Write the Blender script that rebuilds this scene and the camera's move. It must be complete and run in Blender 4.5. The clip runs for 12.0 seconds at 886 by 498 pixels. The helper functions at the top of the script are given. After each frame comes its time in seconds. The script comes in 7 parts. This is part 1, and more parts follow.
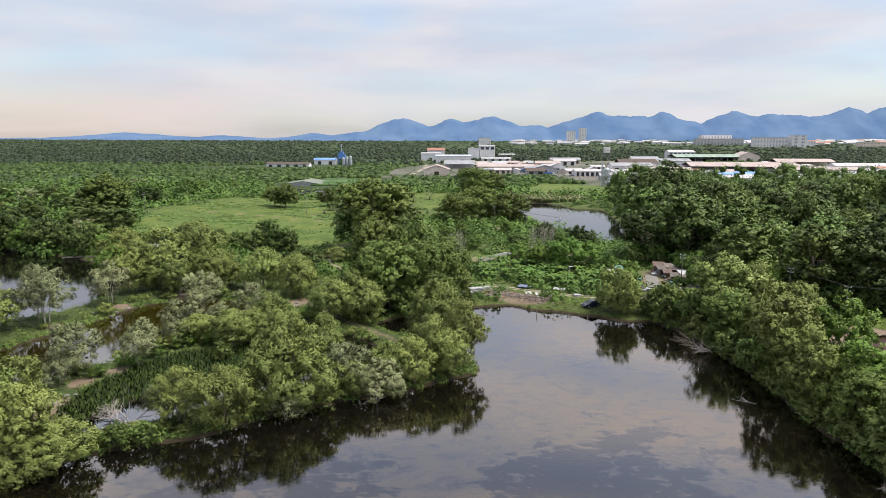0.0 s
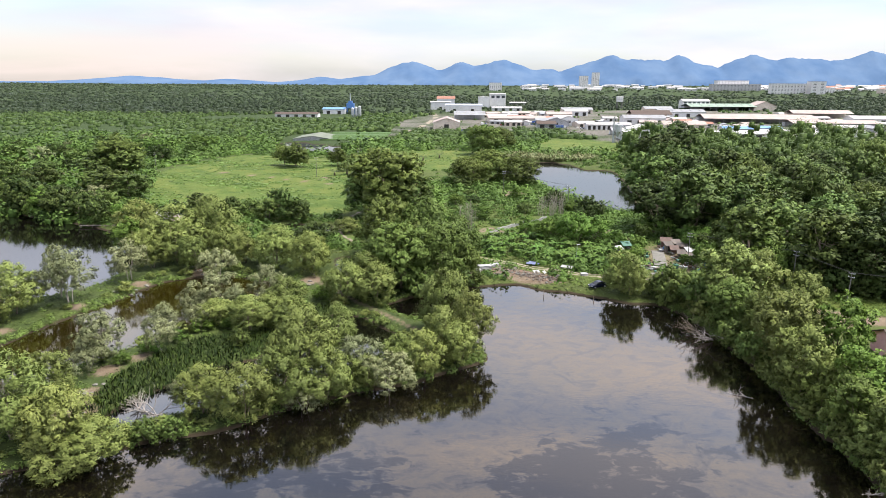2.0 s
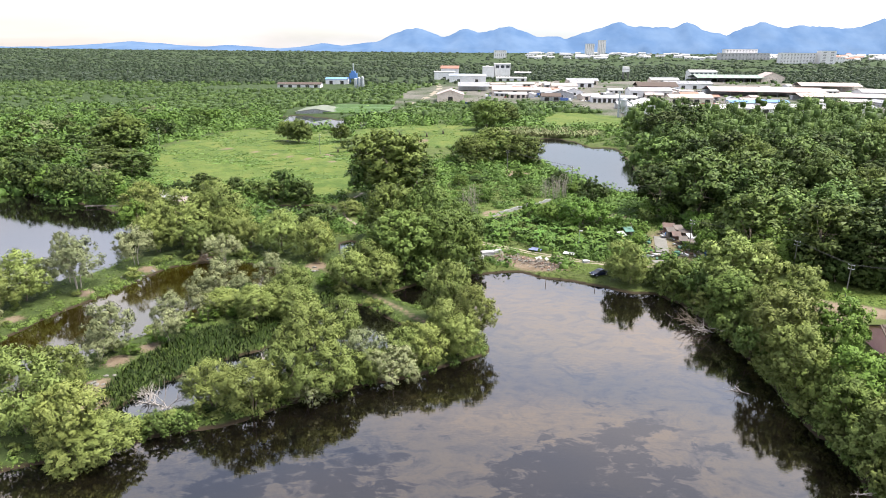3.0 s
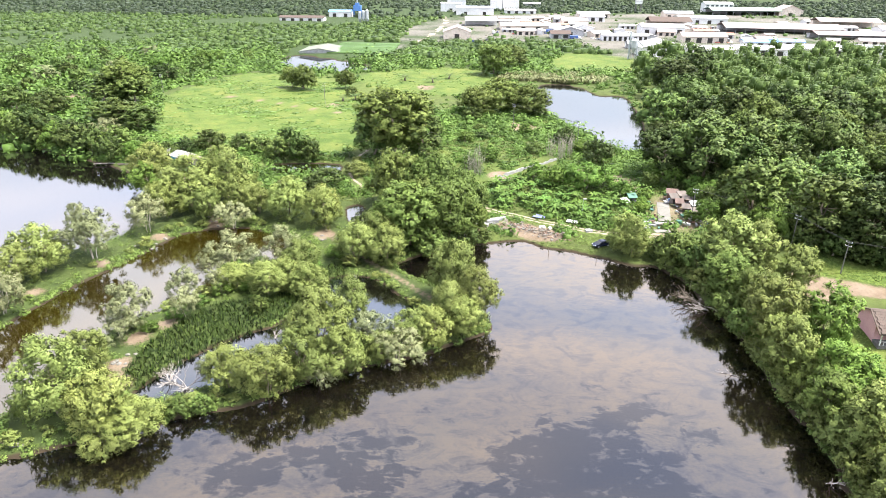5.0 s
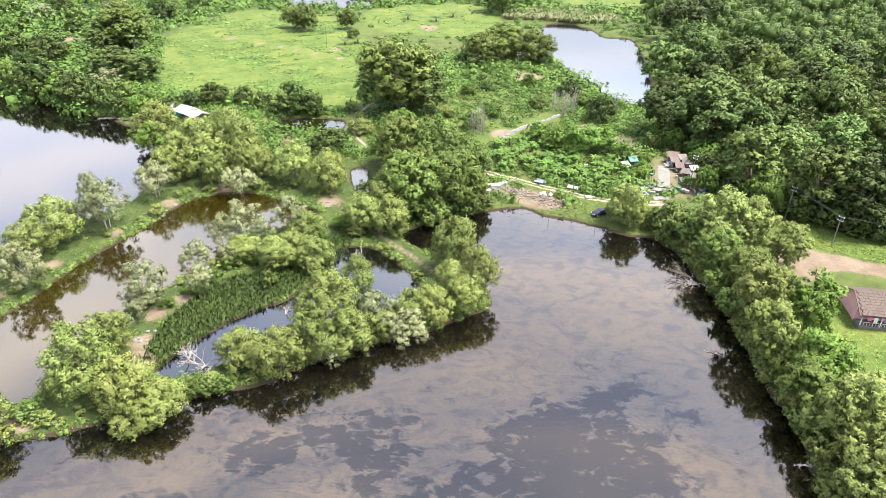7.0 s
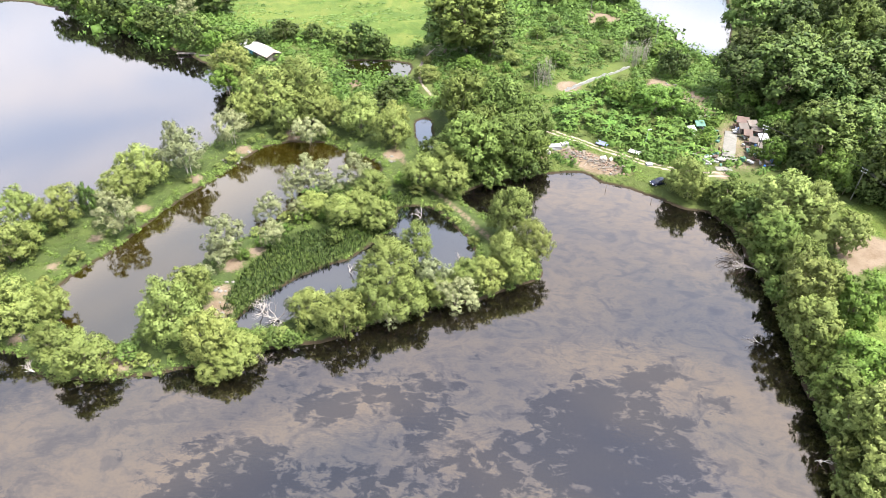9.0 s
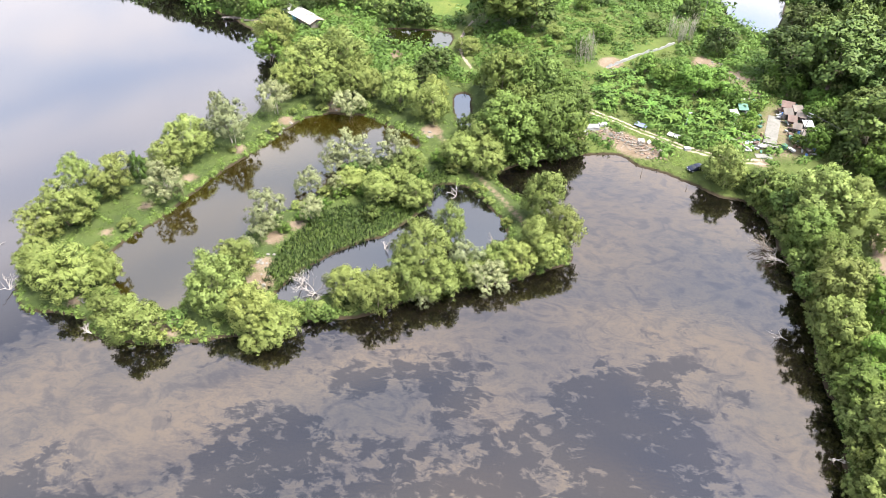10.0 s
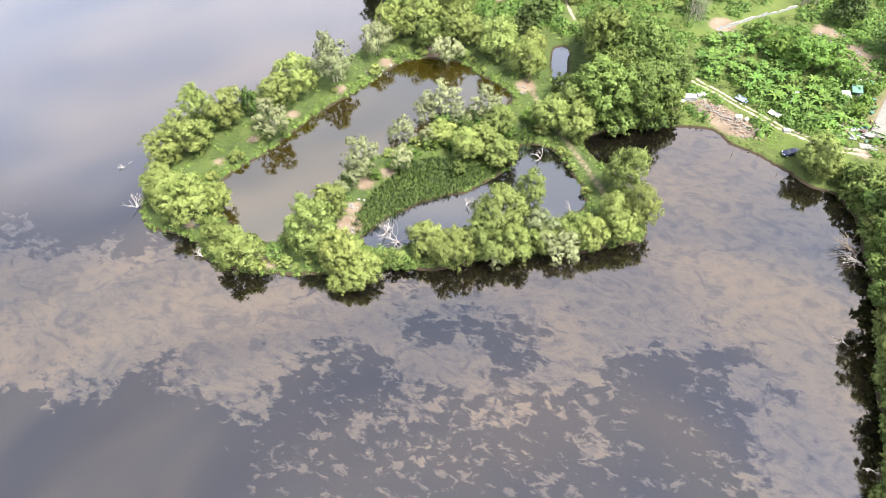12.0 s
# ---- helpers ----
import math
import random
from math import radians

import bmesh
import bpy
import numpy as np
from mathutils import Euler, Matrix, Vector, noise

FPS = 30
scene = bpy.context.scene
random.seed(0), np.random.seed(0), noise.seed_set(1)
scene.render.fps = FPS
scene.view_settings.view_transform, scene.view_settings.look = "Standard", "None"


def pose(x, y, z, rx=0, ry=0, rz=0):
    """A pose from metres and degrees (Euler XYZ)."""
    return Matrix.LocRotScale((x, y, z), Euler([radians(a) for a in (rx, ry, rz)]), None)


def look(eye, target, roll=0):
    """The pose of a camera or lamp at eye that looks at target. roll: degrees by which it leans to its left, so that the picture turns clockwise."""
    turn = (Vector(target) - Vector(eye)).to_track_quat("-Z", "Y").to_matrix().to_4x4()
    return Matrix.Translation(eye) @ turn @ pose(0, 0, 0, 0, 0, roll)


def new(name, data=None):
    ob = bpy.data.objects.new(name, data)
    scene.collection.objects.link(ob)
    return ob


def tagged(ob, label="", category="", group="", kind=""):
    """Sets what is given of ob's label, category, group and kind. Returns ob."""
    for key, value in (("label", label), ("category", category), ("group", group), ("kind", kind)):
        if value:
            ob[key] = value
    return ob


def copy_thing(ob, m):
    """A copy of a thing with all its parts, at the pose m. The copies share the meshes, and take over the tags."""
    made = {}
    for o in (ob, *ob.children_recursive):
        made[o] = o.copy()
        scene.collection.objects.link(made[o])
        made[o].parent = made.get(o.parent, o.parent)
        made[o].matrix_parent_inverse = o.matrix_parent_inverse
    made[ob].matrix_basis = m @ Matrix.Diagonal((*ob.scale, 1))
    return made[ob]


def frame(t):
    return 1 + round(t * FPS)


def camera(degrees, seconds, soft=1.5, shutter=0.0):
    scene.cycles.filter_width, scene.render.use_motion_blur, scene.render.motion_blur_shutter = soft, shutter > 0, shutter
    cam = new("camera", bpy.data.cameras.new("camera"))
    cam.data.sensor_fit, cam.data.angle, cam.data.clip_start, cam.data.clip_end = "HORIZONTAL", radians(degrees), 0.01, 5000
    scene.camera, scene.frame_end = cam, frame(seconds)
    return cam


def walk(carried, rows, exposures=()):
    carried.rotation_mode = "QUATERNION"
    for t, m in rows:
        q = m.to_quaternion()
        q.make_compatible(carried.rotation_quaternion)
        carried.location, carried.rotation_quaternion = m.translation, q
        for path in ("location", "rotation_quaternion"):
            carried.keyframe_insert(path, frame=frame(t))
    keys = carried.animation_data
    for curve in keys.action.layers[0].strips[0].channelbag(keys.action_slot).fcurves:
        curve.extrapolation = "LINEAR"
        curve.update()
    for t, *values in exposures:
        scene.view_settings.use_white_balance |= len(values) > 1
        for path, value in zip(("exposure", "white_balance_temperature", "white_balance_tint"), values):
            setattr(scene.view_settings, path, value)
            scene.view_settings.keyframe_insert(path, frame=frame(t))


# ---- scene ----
# ---------------------------------------------------------------- camera
cam = camera(69.2, 12.0, soft=0.55)
# seconds, x, y, z, yaw, pitch, roll: a drone climbing straight up while it tips down and turns left
ROWS = [
    (0.0, 0.00, 0.00, 38.04, 0.00, -9.78, -0.05),
    (0.5, -0.03, -0.24, 40.04, 0.21, -10.83, -0.11),
    (1.0, -0.07, -0.47, 42.09, 0.42, -12.08, -0.11),
    (1.5, -0.13, -0.65, 44.19, 0.65, -13.38, -0.14),
    (2.0, -0.18, -0.77, 46.34, 0.86, -14.64, -0.18),
    (2.5, -0.22, -0.81, 48.53, 1.04, -15.96, -0.27),
    (3.0, -0.25, -0.79, 50.77, 1.20, -17.41, -0.40),
    (5.0, -0.33, -0.60, 60.08, 1.76, -23.44, -0.57),
    (5.5, -0.34, -0.52, 62.56, 1.86, -25.04, -0.60),
    (6.0, -0.34, -0.40, 65.17, 1.94, -26.68, -0.65),
    (6.5, -0.34, -0.24, 67.93, 2.01, -28.34, -0.64),
    (7.0, -0.34, -0.08, 70.84, 2.12, -30.03, -0.67),
    (7.2, -0.34, -0.03, 72.03, 2.22, -30.70, -0.66),
    (8.8, -0.33, 0.36, 81.77, 7.40, -36.85, -0.58),
    (9.0, -0.33, 0.41, 82.99, 8.24, -37.64, -0.58),
    (9.5, -0.31, 0.54, 86.03, 10.13, -39.59, -0.50),
    (10.0, -0.27, 0.70, 89.05, 12.04, -41.53, -0.43),
    (10.5, -0.21, 0.88, 92.07, 14.11, -43.44, -0.34),
    (11.0, -0.15, 1.08, 95.07, 16.47, -45.34, -0.20),
    (11.5, -0.09, 1.31, 98.04, 19.05, -47.23, -0.01),
    (12.0, -0.03, 1.56, 101.0, 21.66, -49.08, 0.12),
]
EXPOSURE = [(0.0, 0.60), (1.5, 0.86), (3.0, 1.24), (5.0, 1.86), (7.0, 1.81), (9.5, 1.83), (12.0, 1.93)]
walk(cam, [(t, pose(x, y, z, 90 + pitch, roll, yaw)) for t, x, y, z, yaw, pitch, roll in ROWS], EXPOSURE)

# ---------------------------------------------------------------- sky and sun
SUN_ELEV, SUN_AZ = 64.0, 95.0      # azimuth clockwise from north (+y)


def build_world():
    w = bpy.data.worlds.new("sky")
    w.use_nodes = True
    nt = w.node_tree
    nt.nodes.clear()
    N, L = nt.nodes.new, nt.links.new
    out, bg = N("ShaderNodeOutputWorld"), N("ShaderNodeBackground")
    sky = N("ShaderNodeTexSky")
    sky.sky_type, sky.sun_disc = "NISHITA", False
    sky.sun_elevation, sky.sun_rotation = radians(SUN_ELEV), radians(SUN_AZ)
    sky.air_density, sky.dust_density, sky.ozone_density = 1.0, 1.5, 1.5
    dim = N("ShaderNodeVectorMath"); dim.operation = "SCALE"; dim.inputs["Scale"].default_value = 0.22
    L(sky.outputs[0], dim.inputs[0])
    tc = N("ShaderNodeTexCoord")
    # cloud sheet: long soft streaks
    mp = N("ShaderNodeMapping"); mp.inputs["Scale"].default_value = (1.0, 1.0, 5.5)
    mp.inputs["Rotation"].default_value = (radians(4), radians(-5), 0)
    L(tc.outputs["Generated"], mp.inputs[0])
    n1 = N("ShaderNodeTexNoise"); n1.inputs["Scale"].default_value = 2.3
    n1.inputs["Detail"].default_value, n1.inputs["Roughness"].default_value, n1.inputs["Distortion"].default_value = 5, 0.52, 0.5
    L(mp.outputs[0], n1.inputs["Vector"])
    r1 = N("ShaderNodeMapRange"); r1.inputs[1].default_value, r1.inputs[2].default_value = 0.36, 0.60
    r1.inputs[3].default_value, r1.inputs[4].default_value = 0.42, 1.0
    L(n1.outputs[0], r1.inputs[0])
    # brightness inside the cloud sheet
    n2 = N("ShaderNodeTexNoise"); n2.inputs["Scale"].default_value = 4.0; n2.inputs["Detail"].default_value = 6
    L(mp.outputs[0], n2.inputs["Vector"])
    cr = N("ShaderNodeMix"); cr.data_type = "RGBA"
    cr.inputs["A"].default_value = (0.75, 0.80, 0.93, 1); cr.inputs["B"].default_value = (0.93, 0.91, 0.96, 1)
    r2 = N("ShaderNodeMapRange"); r2.inputs[1].default_value, r2.inputs[2].default_value = 0.35, 0.62
    L(n2.outputs[0], r2.inputs[0]); L(r2.outputs[0], cr.inputs["Factor"])
    # evening warmth low in the north-west
    sep = N("ShaderNodeSeparateXYZ"); L(tc.outputs["Generated"], sep.inputs[0])
    low = N("ShaderNodeMapRange"); low.interpolation_type = "SMOOTHSTEP"
    low.inputs[1].default_value, low.inputs[2].default_value = 0.11, 0.03
    L(sep.outputs[2], low.inputs[0])
    west = N("ShaderNodeMapRange"); west.interpolation_type = "SMOOTHSTEP"
    west.inputs[1].default_value, west.inputs[2].default_value = 0.05, -0.55
    L(sep.outputs[0], west.inputs[0])
    mul = N("ShaderNodeMath"); mul.operation = "MULTIPLY"; L(low.outputs[0], mul.inputs[0]); L(west.outputs[0], mul.inputs[1])
    warm = N("ShaderNodeMix"); warm.data_type = "RGBA"; warm.inputs["B"].default_value = (0.97, 0.83, 0.78, 1)
    L(mul.outputs[0], warm.inputs["Factor"]); L(cr.outputs["Result"], warm.inputs["A"])
    mix = N("ShaderNodeMix"); mix.data_type = "RGBA"
    L(r1.outputs[0], mix.inputs["Factor"]); L(dim.outputs[0], mix.inputs["A"]); L(warm.outputs["Result"], mix.inputs["B"])
    L(mix.outputs["Result"], bg.inputs[0])
    # a brighter belt added to the unseen sky, to lift the lake's reflections
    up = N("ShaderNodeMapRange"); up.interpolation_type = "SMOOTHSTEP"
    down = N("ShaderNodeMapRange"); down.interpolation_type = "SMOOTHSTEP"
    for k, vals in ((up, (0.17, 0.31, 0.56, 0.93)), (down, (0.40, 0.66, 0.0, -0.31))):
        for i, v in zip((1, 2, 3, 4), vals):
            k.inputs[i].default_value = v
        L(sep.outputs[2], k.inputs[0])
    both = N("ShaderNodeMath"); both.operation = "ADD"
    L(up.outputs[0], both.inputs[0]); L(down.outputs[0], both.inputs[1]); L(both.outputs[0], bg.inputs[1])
    L(bg.outputs[0], out.inputs[0])
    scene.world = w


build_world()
sun = new("sun", bpy.data.lights.new("sun", "SUN"))
sun.data.energy, sun.data.angle, sun.data.color = 4.6, radians(20), (1.0, 0.95, 0.84)
sun_dir = Vector((math.sin(radians(SUN_AZ)) * math.cos(radians(SUN_ELEV)), math.cos(radians(SUN_AZ)) * math.cos(radians(SUN_ELEV)), math.sin(radians(SUN_ELEV))))
sun.matrix_world = look(sun_dir * 300, (0, 0, 0))


# ---------------------------------------------------------------- materials
def nodes_of(name):
    m = bpy.data.materials.new(name)
    m.use_nodes = True
    nt = m.node_tree
    nt.nodes.clear()
    return m, nt, nt.nodes.new, nt.links.new


def noise_node(nt, coords, scale, detail=4, rough=0.55, distortion=0.0):
    n = nt.nodes.new("ShaderNodeTexNoise")
    n.inputs["Scale"].default_value, n.inputs["Detail"].default_value = scale, detail
    n.inputs["Roughness"].default_value, n.inputs["Distortion"].default_value = rough, distortion
    nt.links.new(coords, n.inputs["Vector"])
    return n.outputs[0]


def ramp_range(nt, value, a, b, lo=0.0, hi=1.0):
    r = nt.nodes.new("ShaderNodeMapRange")
    for i, v in zip((1, 2, 3, 4), (a, b, lo, hi)):
        r.inputs[i].default_value = v
    nt.links.new(value, r.inputs[0])
    return r.outputs[0]


def mix_node(nt, fac, a, b):
    m = nt.nodes.new("ShaderNodeMix")
    m.data_type = "RGBA"
    for sock, v in ((m.inputs["Factor"], fac), (m.inputs["A"], a), (m.inputs["B"], b)):
        if isinstance(v, (int, float)):
            sock.default_value = v
        elif isinstance(v, (tuple, list)):
            sock.default_value = (*v[:3], 1)
        else:
            nt.links.new(v, sock)
    return m.outputs["Result"]


def world_position(nt):
    return nt.nodes.new("ShaderNodeNewGeometry").outputs["Position"]


def surface(name, a, b, scale=1.0, rough=0.8, metal=0.0, fine=8.0, bump=0.2, stain=None, per_object=0.0, local=False):
    """A worn surface: two tones, fine grain and an optional stain."""
    m, nt, N, L = nodes_of(name)
    co = nt.nodes.new("ShaderNodeTexCoord").outputs["Object"] if local else world_position(nt)
    big, small = noise_node(nt, co, scale), noise_node(nt, co, scale * fine, 5, 0.65)
    col = mix_node(nt, ramp_range(nt, big, 0.3, 0.7), a, b)
    dark = tuple(c * 0.6 for c in a)
    col = mix_node(nt, ramp_range(nt, small, 0.45, 0.8, 0.0, 0.55), col, dark)
    if stain:
        col = mix_node(nt, ramp_range(nt, noise_node(nt, co, scale * 2.7, 6, 0.7), 0.52, 0.66, 0.0, 0.75), col, stain)
    if per_object:
        info = N("ShaderNodeObjectInfo")
        hsv = N("ShaderNodeHueSaturation")
        L(ramp_range(nt, info.outputs["Random"], 0, 1, 1 - per_object, 1 + per_object), hsv.inputs["Value"])
        L(col, hsv.inputs["Color"])
        col = hsv.outputs[0]
    bs, out, bp = N("ShaderNodeBsdfPrincipled"), N("ShaderNodeOutputMaterial"), N("ShaderNodeBump")
    L(col, bs.inputs["Base Color"])
    bs.inputs["Roughness"].default_value, bs.inputs["Metallic"].default_value = rough, metal
    bp.inputs["Strength"].default_value, bp.inputs["Distance"].default_value = bump, 0.05
    L(small, bp.inputs["Height"]); L(bp.outputs[0], bs.inputs["Normal"])
    L(bs.outputs[0], out.inputs[0])
    return m


def foliage(name, dark, light, young, spread=0.28, glow=0.07, leafy=0.85, clump=0.55, wide=0.035, grain=2.6, hue=0.016):
    """Leaves: tone by leaf, by clump, by plant and over the ground; light shines through."""
    m, nt, N, L = nodes_of(name)
    geo, info = N("ShaderNodeNewGeometry"), N("ShaderNodeObjectInfo")
    pos = geo.outputs["Position"]
    col = mix_node(nt, ramp_range(nt, noise_node(nt, pos, clump, 3), 0.32, 0.68), dark, light)
    col = mix_node(nt, ramp_range(nt, geo.outputs["Random Per Island"], 0.45, 1.0, 0.0, leafy), col, young)
    col = mix_node(nt, ramp_range(nt, noise_node(nt, pos, wide, 2), 0.38, 0.66, 0.0, 0.45), col, tuple(c * 0.62 for c in light))
    hsv = N("ShaderNodeHueSaturation")
    L(ramp_range(nt, info.outputs["Random"], 0, 1, 0.5 - hue * 0.4, 0.5 + hue), hsv.inputs["Hue"])
    wn = N("ShaderNodeTexWhiteNoise"); wn.noise_dimensions = "1D"; L(info.outputs["Random"], wn.inputs["W"])
    L(ramp_range(nt, wn.outputs[0], 0, 1, 1 - spread, 1 + spread), hsv.inputs["Value"])
    L(col, hsv.inputs["Color"])
    bs, tr, add, out = N("ShaderNodeBsdfPrincipled"), N("ShaderNodeBsdfTranslucent"), N("ShaderNodeMixShader"), N("ShaderNodeOutputMaterial")
    L(hsv.outputs[0], bs.inputs["Base Color"]); L(hsv.outputs[0], tr.inputs[0])
    bs.inputs["Roughness"].default_value = 0.55
    bs.inputs["Specular IOR Level"].default_value = 0.14
    cells = N("ShaderNodeTexVoronoi"); cells.inputs["Scale"].default_value = grain
    L(pos, cells.inputs["Vector"])
    bp = N("ShaderNodeBump"); bp.inputs["Strength"].default_value, bp.inputs["Distance"].default_value = 0.28, 0.45 / grain
    bp.invert = True
    L(cells.outputs["Distance"], bp.inputs["Height"]); L(bp.outputs[0], bs.inputs["Normal"])
    add.inputs[0].default_value = glow
    L(bs.outputs[0], add.inputs[1]); L(tr.outputs[0], add.inputs[2]); L(add.outputs[0], out.inputs[0])
    return m


LEAF_LIGHT = foliage("leaf_light_green", (0.091, 0.118, 0.028), (0.201, 0.238, 0.068), (0.297, 0.330, 0.120), 0.22, leafy=0.38)
LEAF_PALE = foliage("leaf_grey_green", (0.117, 0.136, 0.062), (0.228, 0.250, 0.126), (0.339, 0.350, 0.205), 0.2, leafy=0.45)
LEAF_MID = foliage("leaf_mid_green", (0.048, 0.072, 0.015), (0.125, 0.168, 0.040), (0.196, 0.240, 0.070), leafy=0.40)
LEAF_DARK = foliage("leaf_dark_green", (0.025, 0.044, 0.012), (0.095, 0.138, 0.034), (0.185, 0.228, 0.064), 0.48, leafy=0.42, grain=1.7, hue=0.022)
LEAF_BRIGHT = foliage("leaf_bright_green", (0.050, 0.098, 0.016), (0.115, 0.187, 0.032), (0.200, 0.285, 0.066), leafy=0.5)
LEAF_BANANA = foliage("banana_green", (0.041, 0.083, 0.015), (0.090, 0.163, 0.027), (0.163, 0.235, 0.048), leafy=0.6)
LEAF_SCRUB = foliage("scrub_green", (0.034, 0.066, 0.013), (0.122, 0.196, 0.040), (0.200, 0.280, 0.070), leafy=0.40, clump=0.12, grain=1.6)
LEAF_WOOD = foliage("wood_canopy_green", (0.030, 0.054, 0.013), (0.096, 0.146, 0.038), (0.170, 0.228, 0.068), leafy=0.45, clump=0.16, grain=1.3)
# distance haze put into these leaf tones: close together and bluish
LEAF_WOODS = foliage("far_woods_haze_green", (0.026, 0.042, 0.022), (0.050, 0.074, 0.037), (0.080, 0.106, 0.054), leafy=0.35, clump=0.02, wide=0.004, grain=0.6)
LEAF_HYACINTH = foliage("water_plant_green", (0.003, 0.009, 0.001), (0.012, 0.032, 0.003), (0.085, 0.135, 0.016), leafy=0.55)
LEAF_GRASS = foliage("grass_green", (0.043, 0.066, 0.014), (0.080, 0.112, 0.026), (0.130, 0.156, 0.047), 0.1)
LEAF_MEADOW = foliage("meadow_green", (0.090, 0.130, 0.026), (0.120, 0.165, 0.033), (0.150, 0.186, 0.044), 0.1, leafy=0.5, clump=0.12)
LEAF_PALM = foliage("palm_green", (0.024, 0.043, 0.013), (0.052, 0.083, 0.024), (0.111, 0.146, 0.048))
BARK = surface("bark", (0.136, 0.104, 0.080), (0.224, 0.192, 0.152), 1.5, 0.9)
BARK_PALE = surface("bark_pale", (0.240, 0.216, 0.192), (0.368, 0.336, 0.312), 1.5, 0.9)
DEADWOOD = surface("dead_wood", (0.208, 0.184, 0.176), (0.336, 0.308, 0.296), 2.0, 0.9)
TWIGS = surface("dry_twigs", (0.272, 0.240, 0.208), (0.368, 0.336, 0.296), 2.0, 0.9)


def ground_material():
    """Soil and low growth; the 'cover' attribute says bare earth (r), meadow (g), concrete (b)."""
    m, nt, N, L = nodes_of("ground_cover")
    pos = world_position(nt)
    at = N("ShaderNodeAttribute"); at.attribute_name = "cover"
    sep = N("ShaderNodeSeparateColor"); L(at.outputs["Color"], sep.inputs[0])
    mid, fine, wide = noise_node(nt, pos, 0.3, 5, 0.6), noise_node(nt, pos, 2.2, 5, 0.7), noise_node(nt, pos, 0.03, 3)
    green = mix_node(nt, ramp_range(nt, mid, 0.3, 0.7), (0.040, 0.053, 0.016), (0.076, 0.100, 0.026))
    green = mix_node(nt, ramp_range(nt, fine, 0.55, 0.75, 0, 0.6), green, (0.072, 0.060, 0.032))
    meadow = mix_node(nt, ramp_range(nt, mid, 0.35, 0.65), (0.050, 0.080, 0.016), (0.078, 0.114, 0.024))
    meadow = mix_node(nt, ramp_range(nt, wide, 0.45, 0.65, 0, 0.7), meadow, (0.104, 0.128, 0.031))
    tuss = noise_node(nt, pos, 0.10, 5, 0.62, 0.8)
    meadow = mix_node(nt, ramp_range(nt, tuss, 0.50, 0.66, 0, 0.8), meadow, (0.118, 0.132, 0.034))
    meadow = mix_node(nt, ramp_range(nt, tuss, 0.46, 0.34, 0, 0.75), meadow, (0.040, 0.074, 0.015))
    meadow = mix_node(nt, ramp_range(nt, fine, 0.50, 0.72, 0, 0.75), meadow, (0.034, 0.056, 0.012))
    soil = mix_node(nt, ramp_range(nt, mid, 0.3, 0.7), (0.116, 0.084, 0.058), (0.180, 0.142, 0.110))
    soil = mix_node(nt, ramp_range(nt, fine, 0.5, 0.8, 0, 0.7), soil, (0.070, 0.049, 0.032))
    stone = mix_node(nt, ramp_range(nt, mid, 0.3, 0.7), (0.080, 0.076, 0.068), (0.148, 0.136, 0.124))
    stone = mix_node(nt, ramp_range(nt, fine, 0.55, 0.8, 0, 0.5), stone, (0.096, 0.104, 0.072))

    brush_shade = mix_node(nt, ramp_range(nt, mid, 0.3, 0.7), (0.018, 0.031, 0.010), (0.038, 0.060, 0.018))
    green = mix_node(nt, at.outputs["Alpha"], brush_shade, green)

    def edge(weight):
        s = N("ShaderNodeMath"); s.operation = "ADD"; L(weight, s.inputs[0])
        L(ramp_range(nt, fine, 0.3, 0.7, -0.3, 0.3), s.inputs[1])
        return ramp_range(nt, s.outputs[0], 0.35, 0.65)

    col = mix_node(nt, edge(sep.outputs[1]), green, meadow)
    col = mix_node(nt, edge(sep.outputs[2]), col, stone)
    col = mix_node(nt, edge(sep.outputs[0]), col, soil)
    # wet mud below; up the rim the dark tone paints the overhang's shade
    sx = N("ShaderNodeSeparateXYZ"); L(pos, sx.inputs[0])
    col = mix_node(nt, ramp_range(nt, sx.outputs[2], 0.42, 0.2), col, (0.030, 0.022, 0.014))
    bs, out, bp = N("ShaderNodeBsdfPrincipled"), N("ShaderNodeOutputMaterial"), N("ShaderNodeBump")
    L(col, bs.inputs["Base Color"]); bs.inputs["Roughness"].default_value = 0.95
    bs.inputs["Specular IOR Level"].default_value = 0.2
    bp.inputs["Strength"].default_value, bp.inputs["Distance"].default_value = 0.6, 0.25
    L(fine, bp.inputs["Height"]); L(bp.outputs[0], bs.inputs["Normal"]); L(bs.outputs[0], out.inputs[0])
    return m


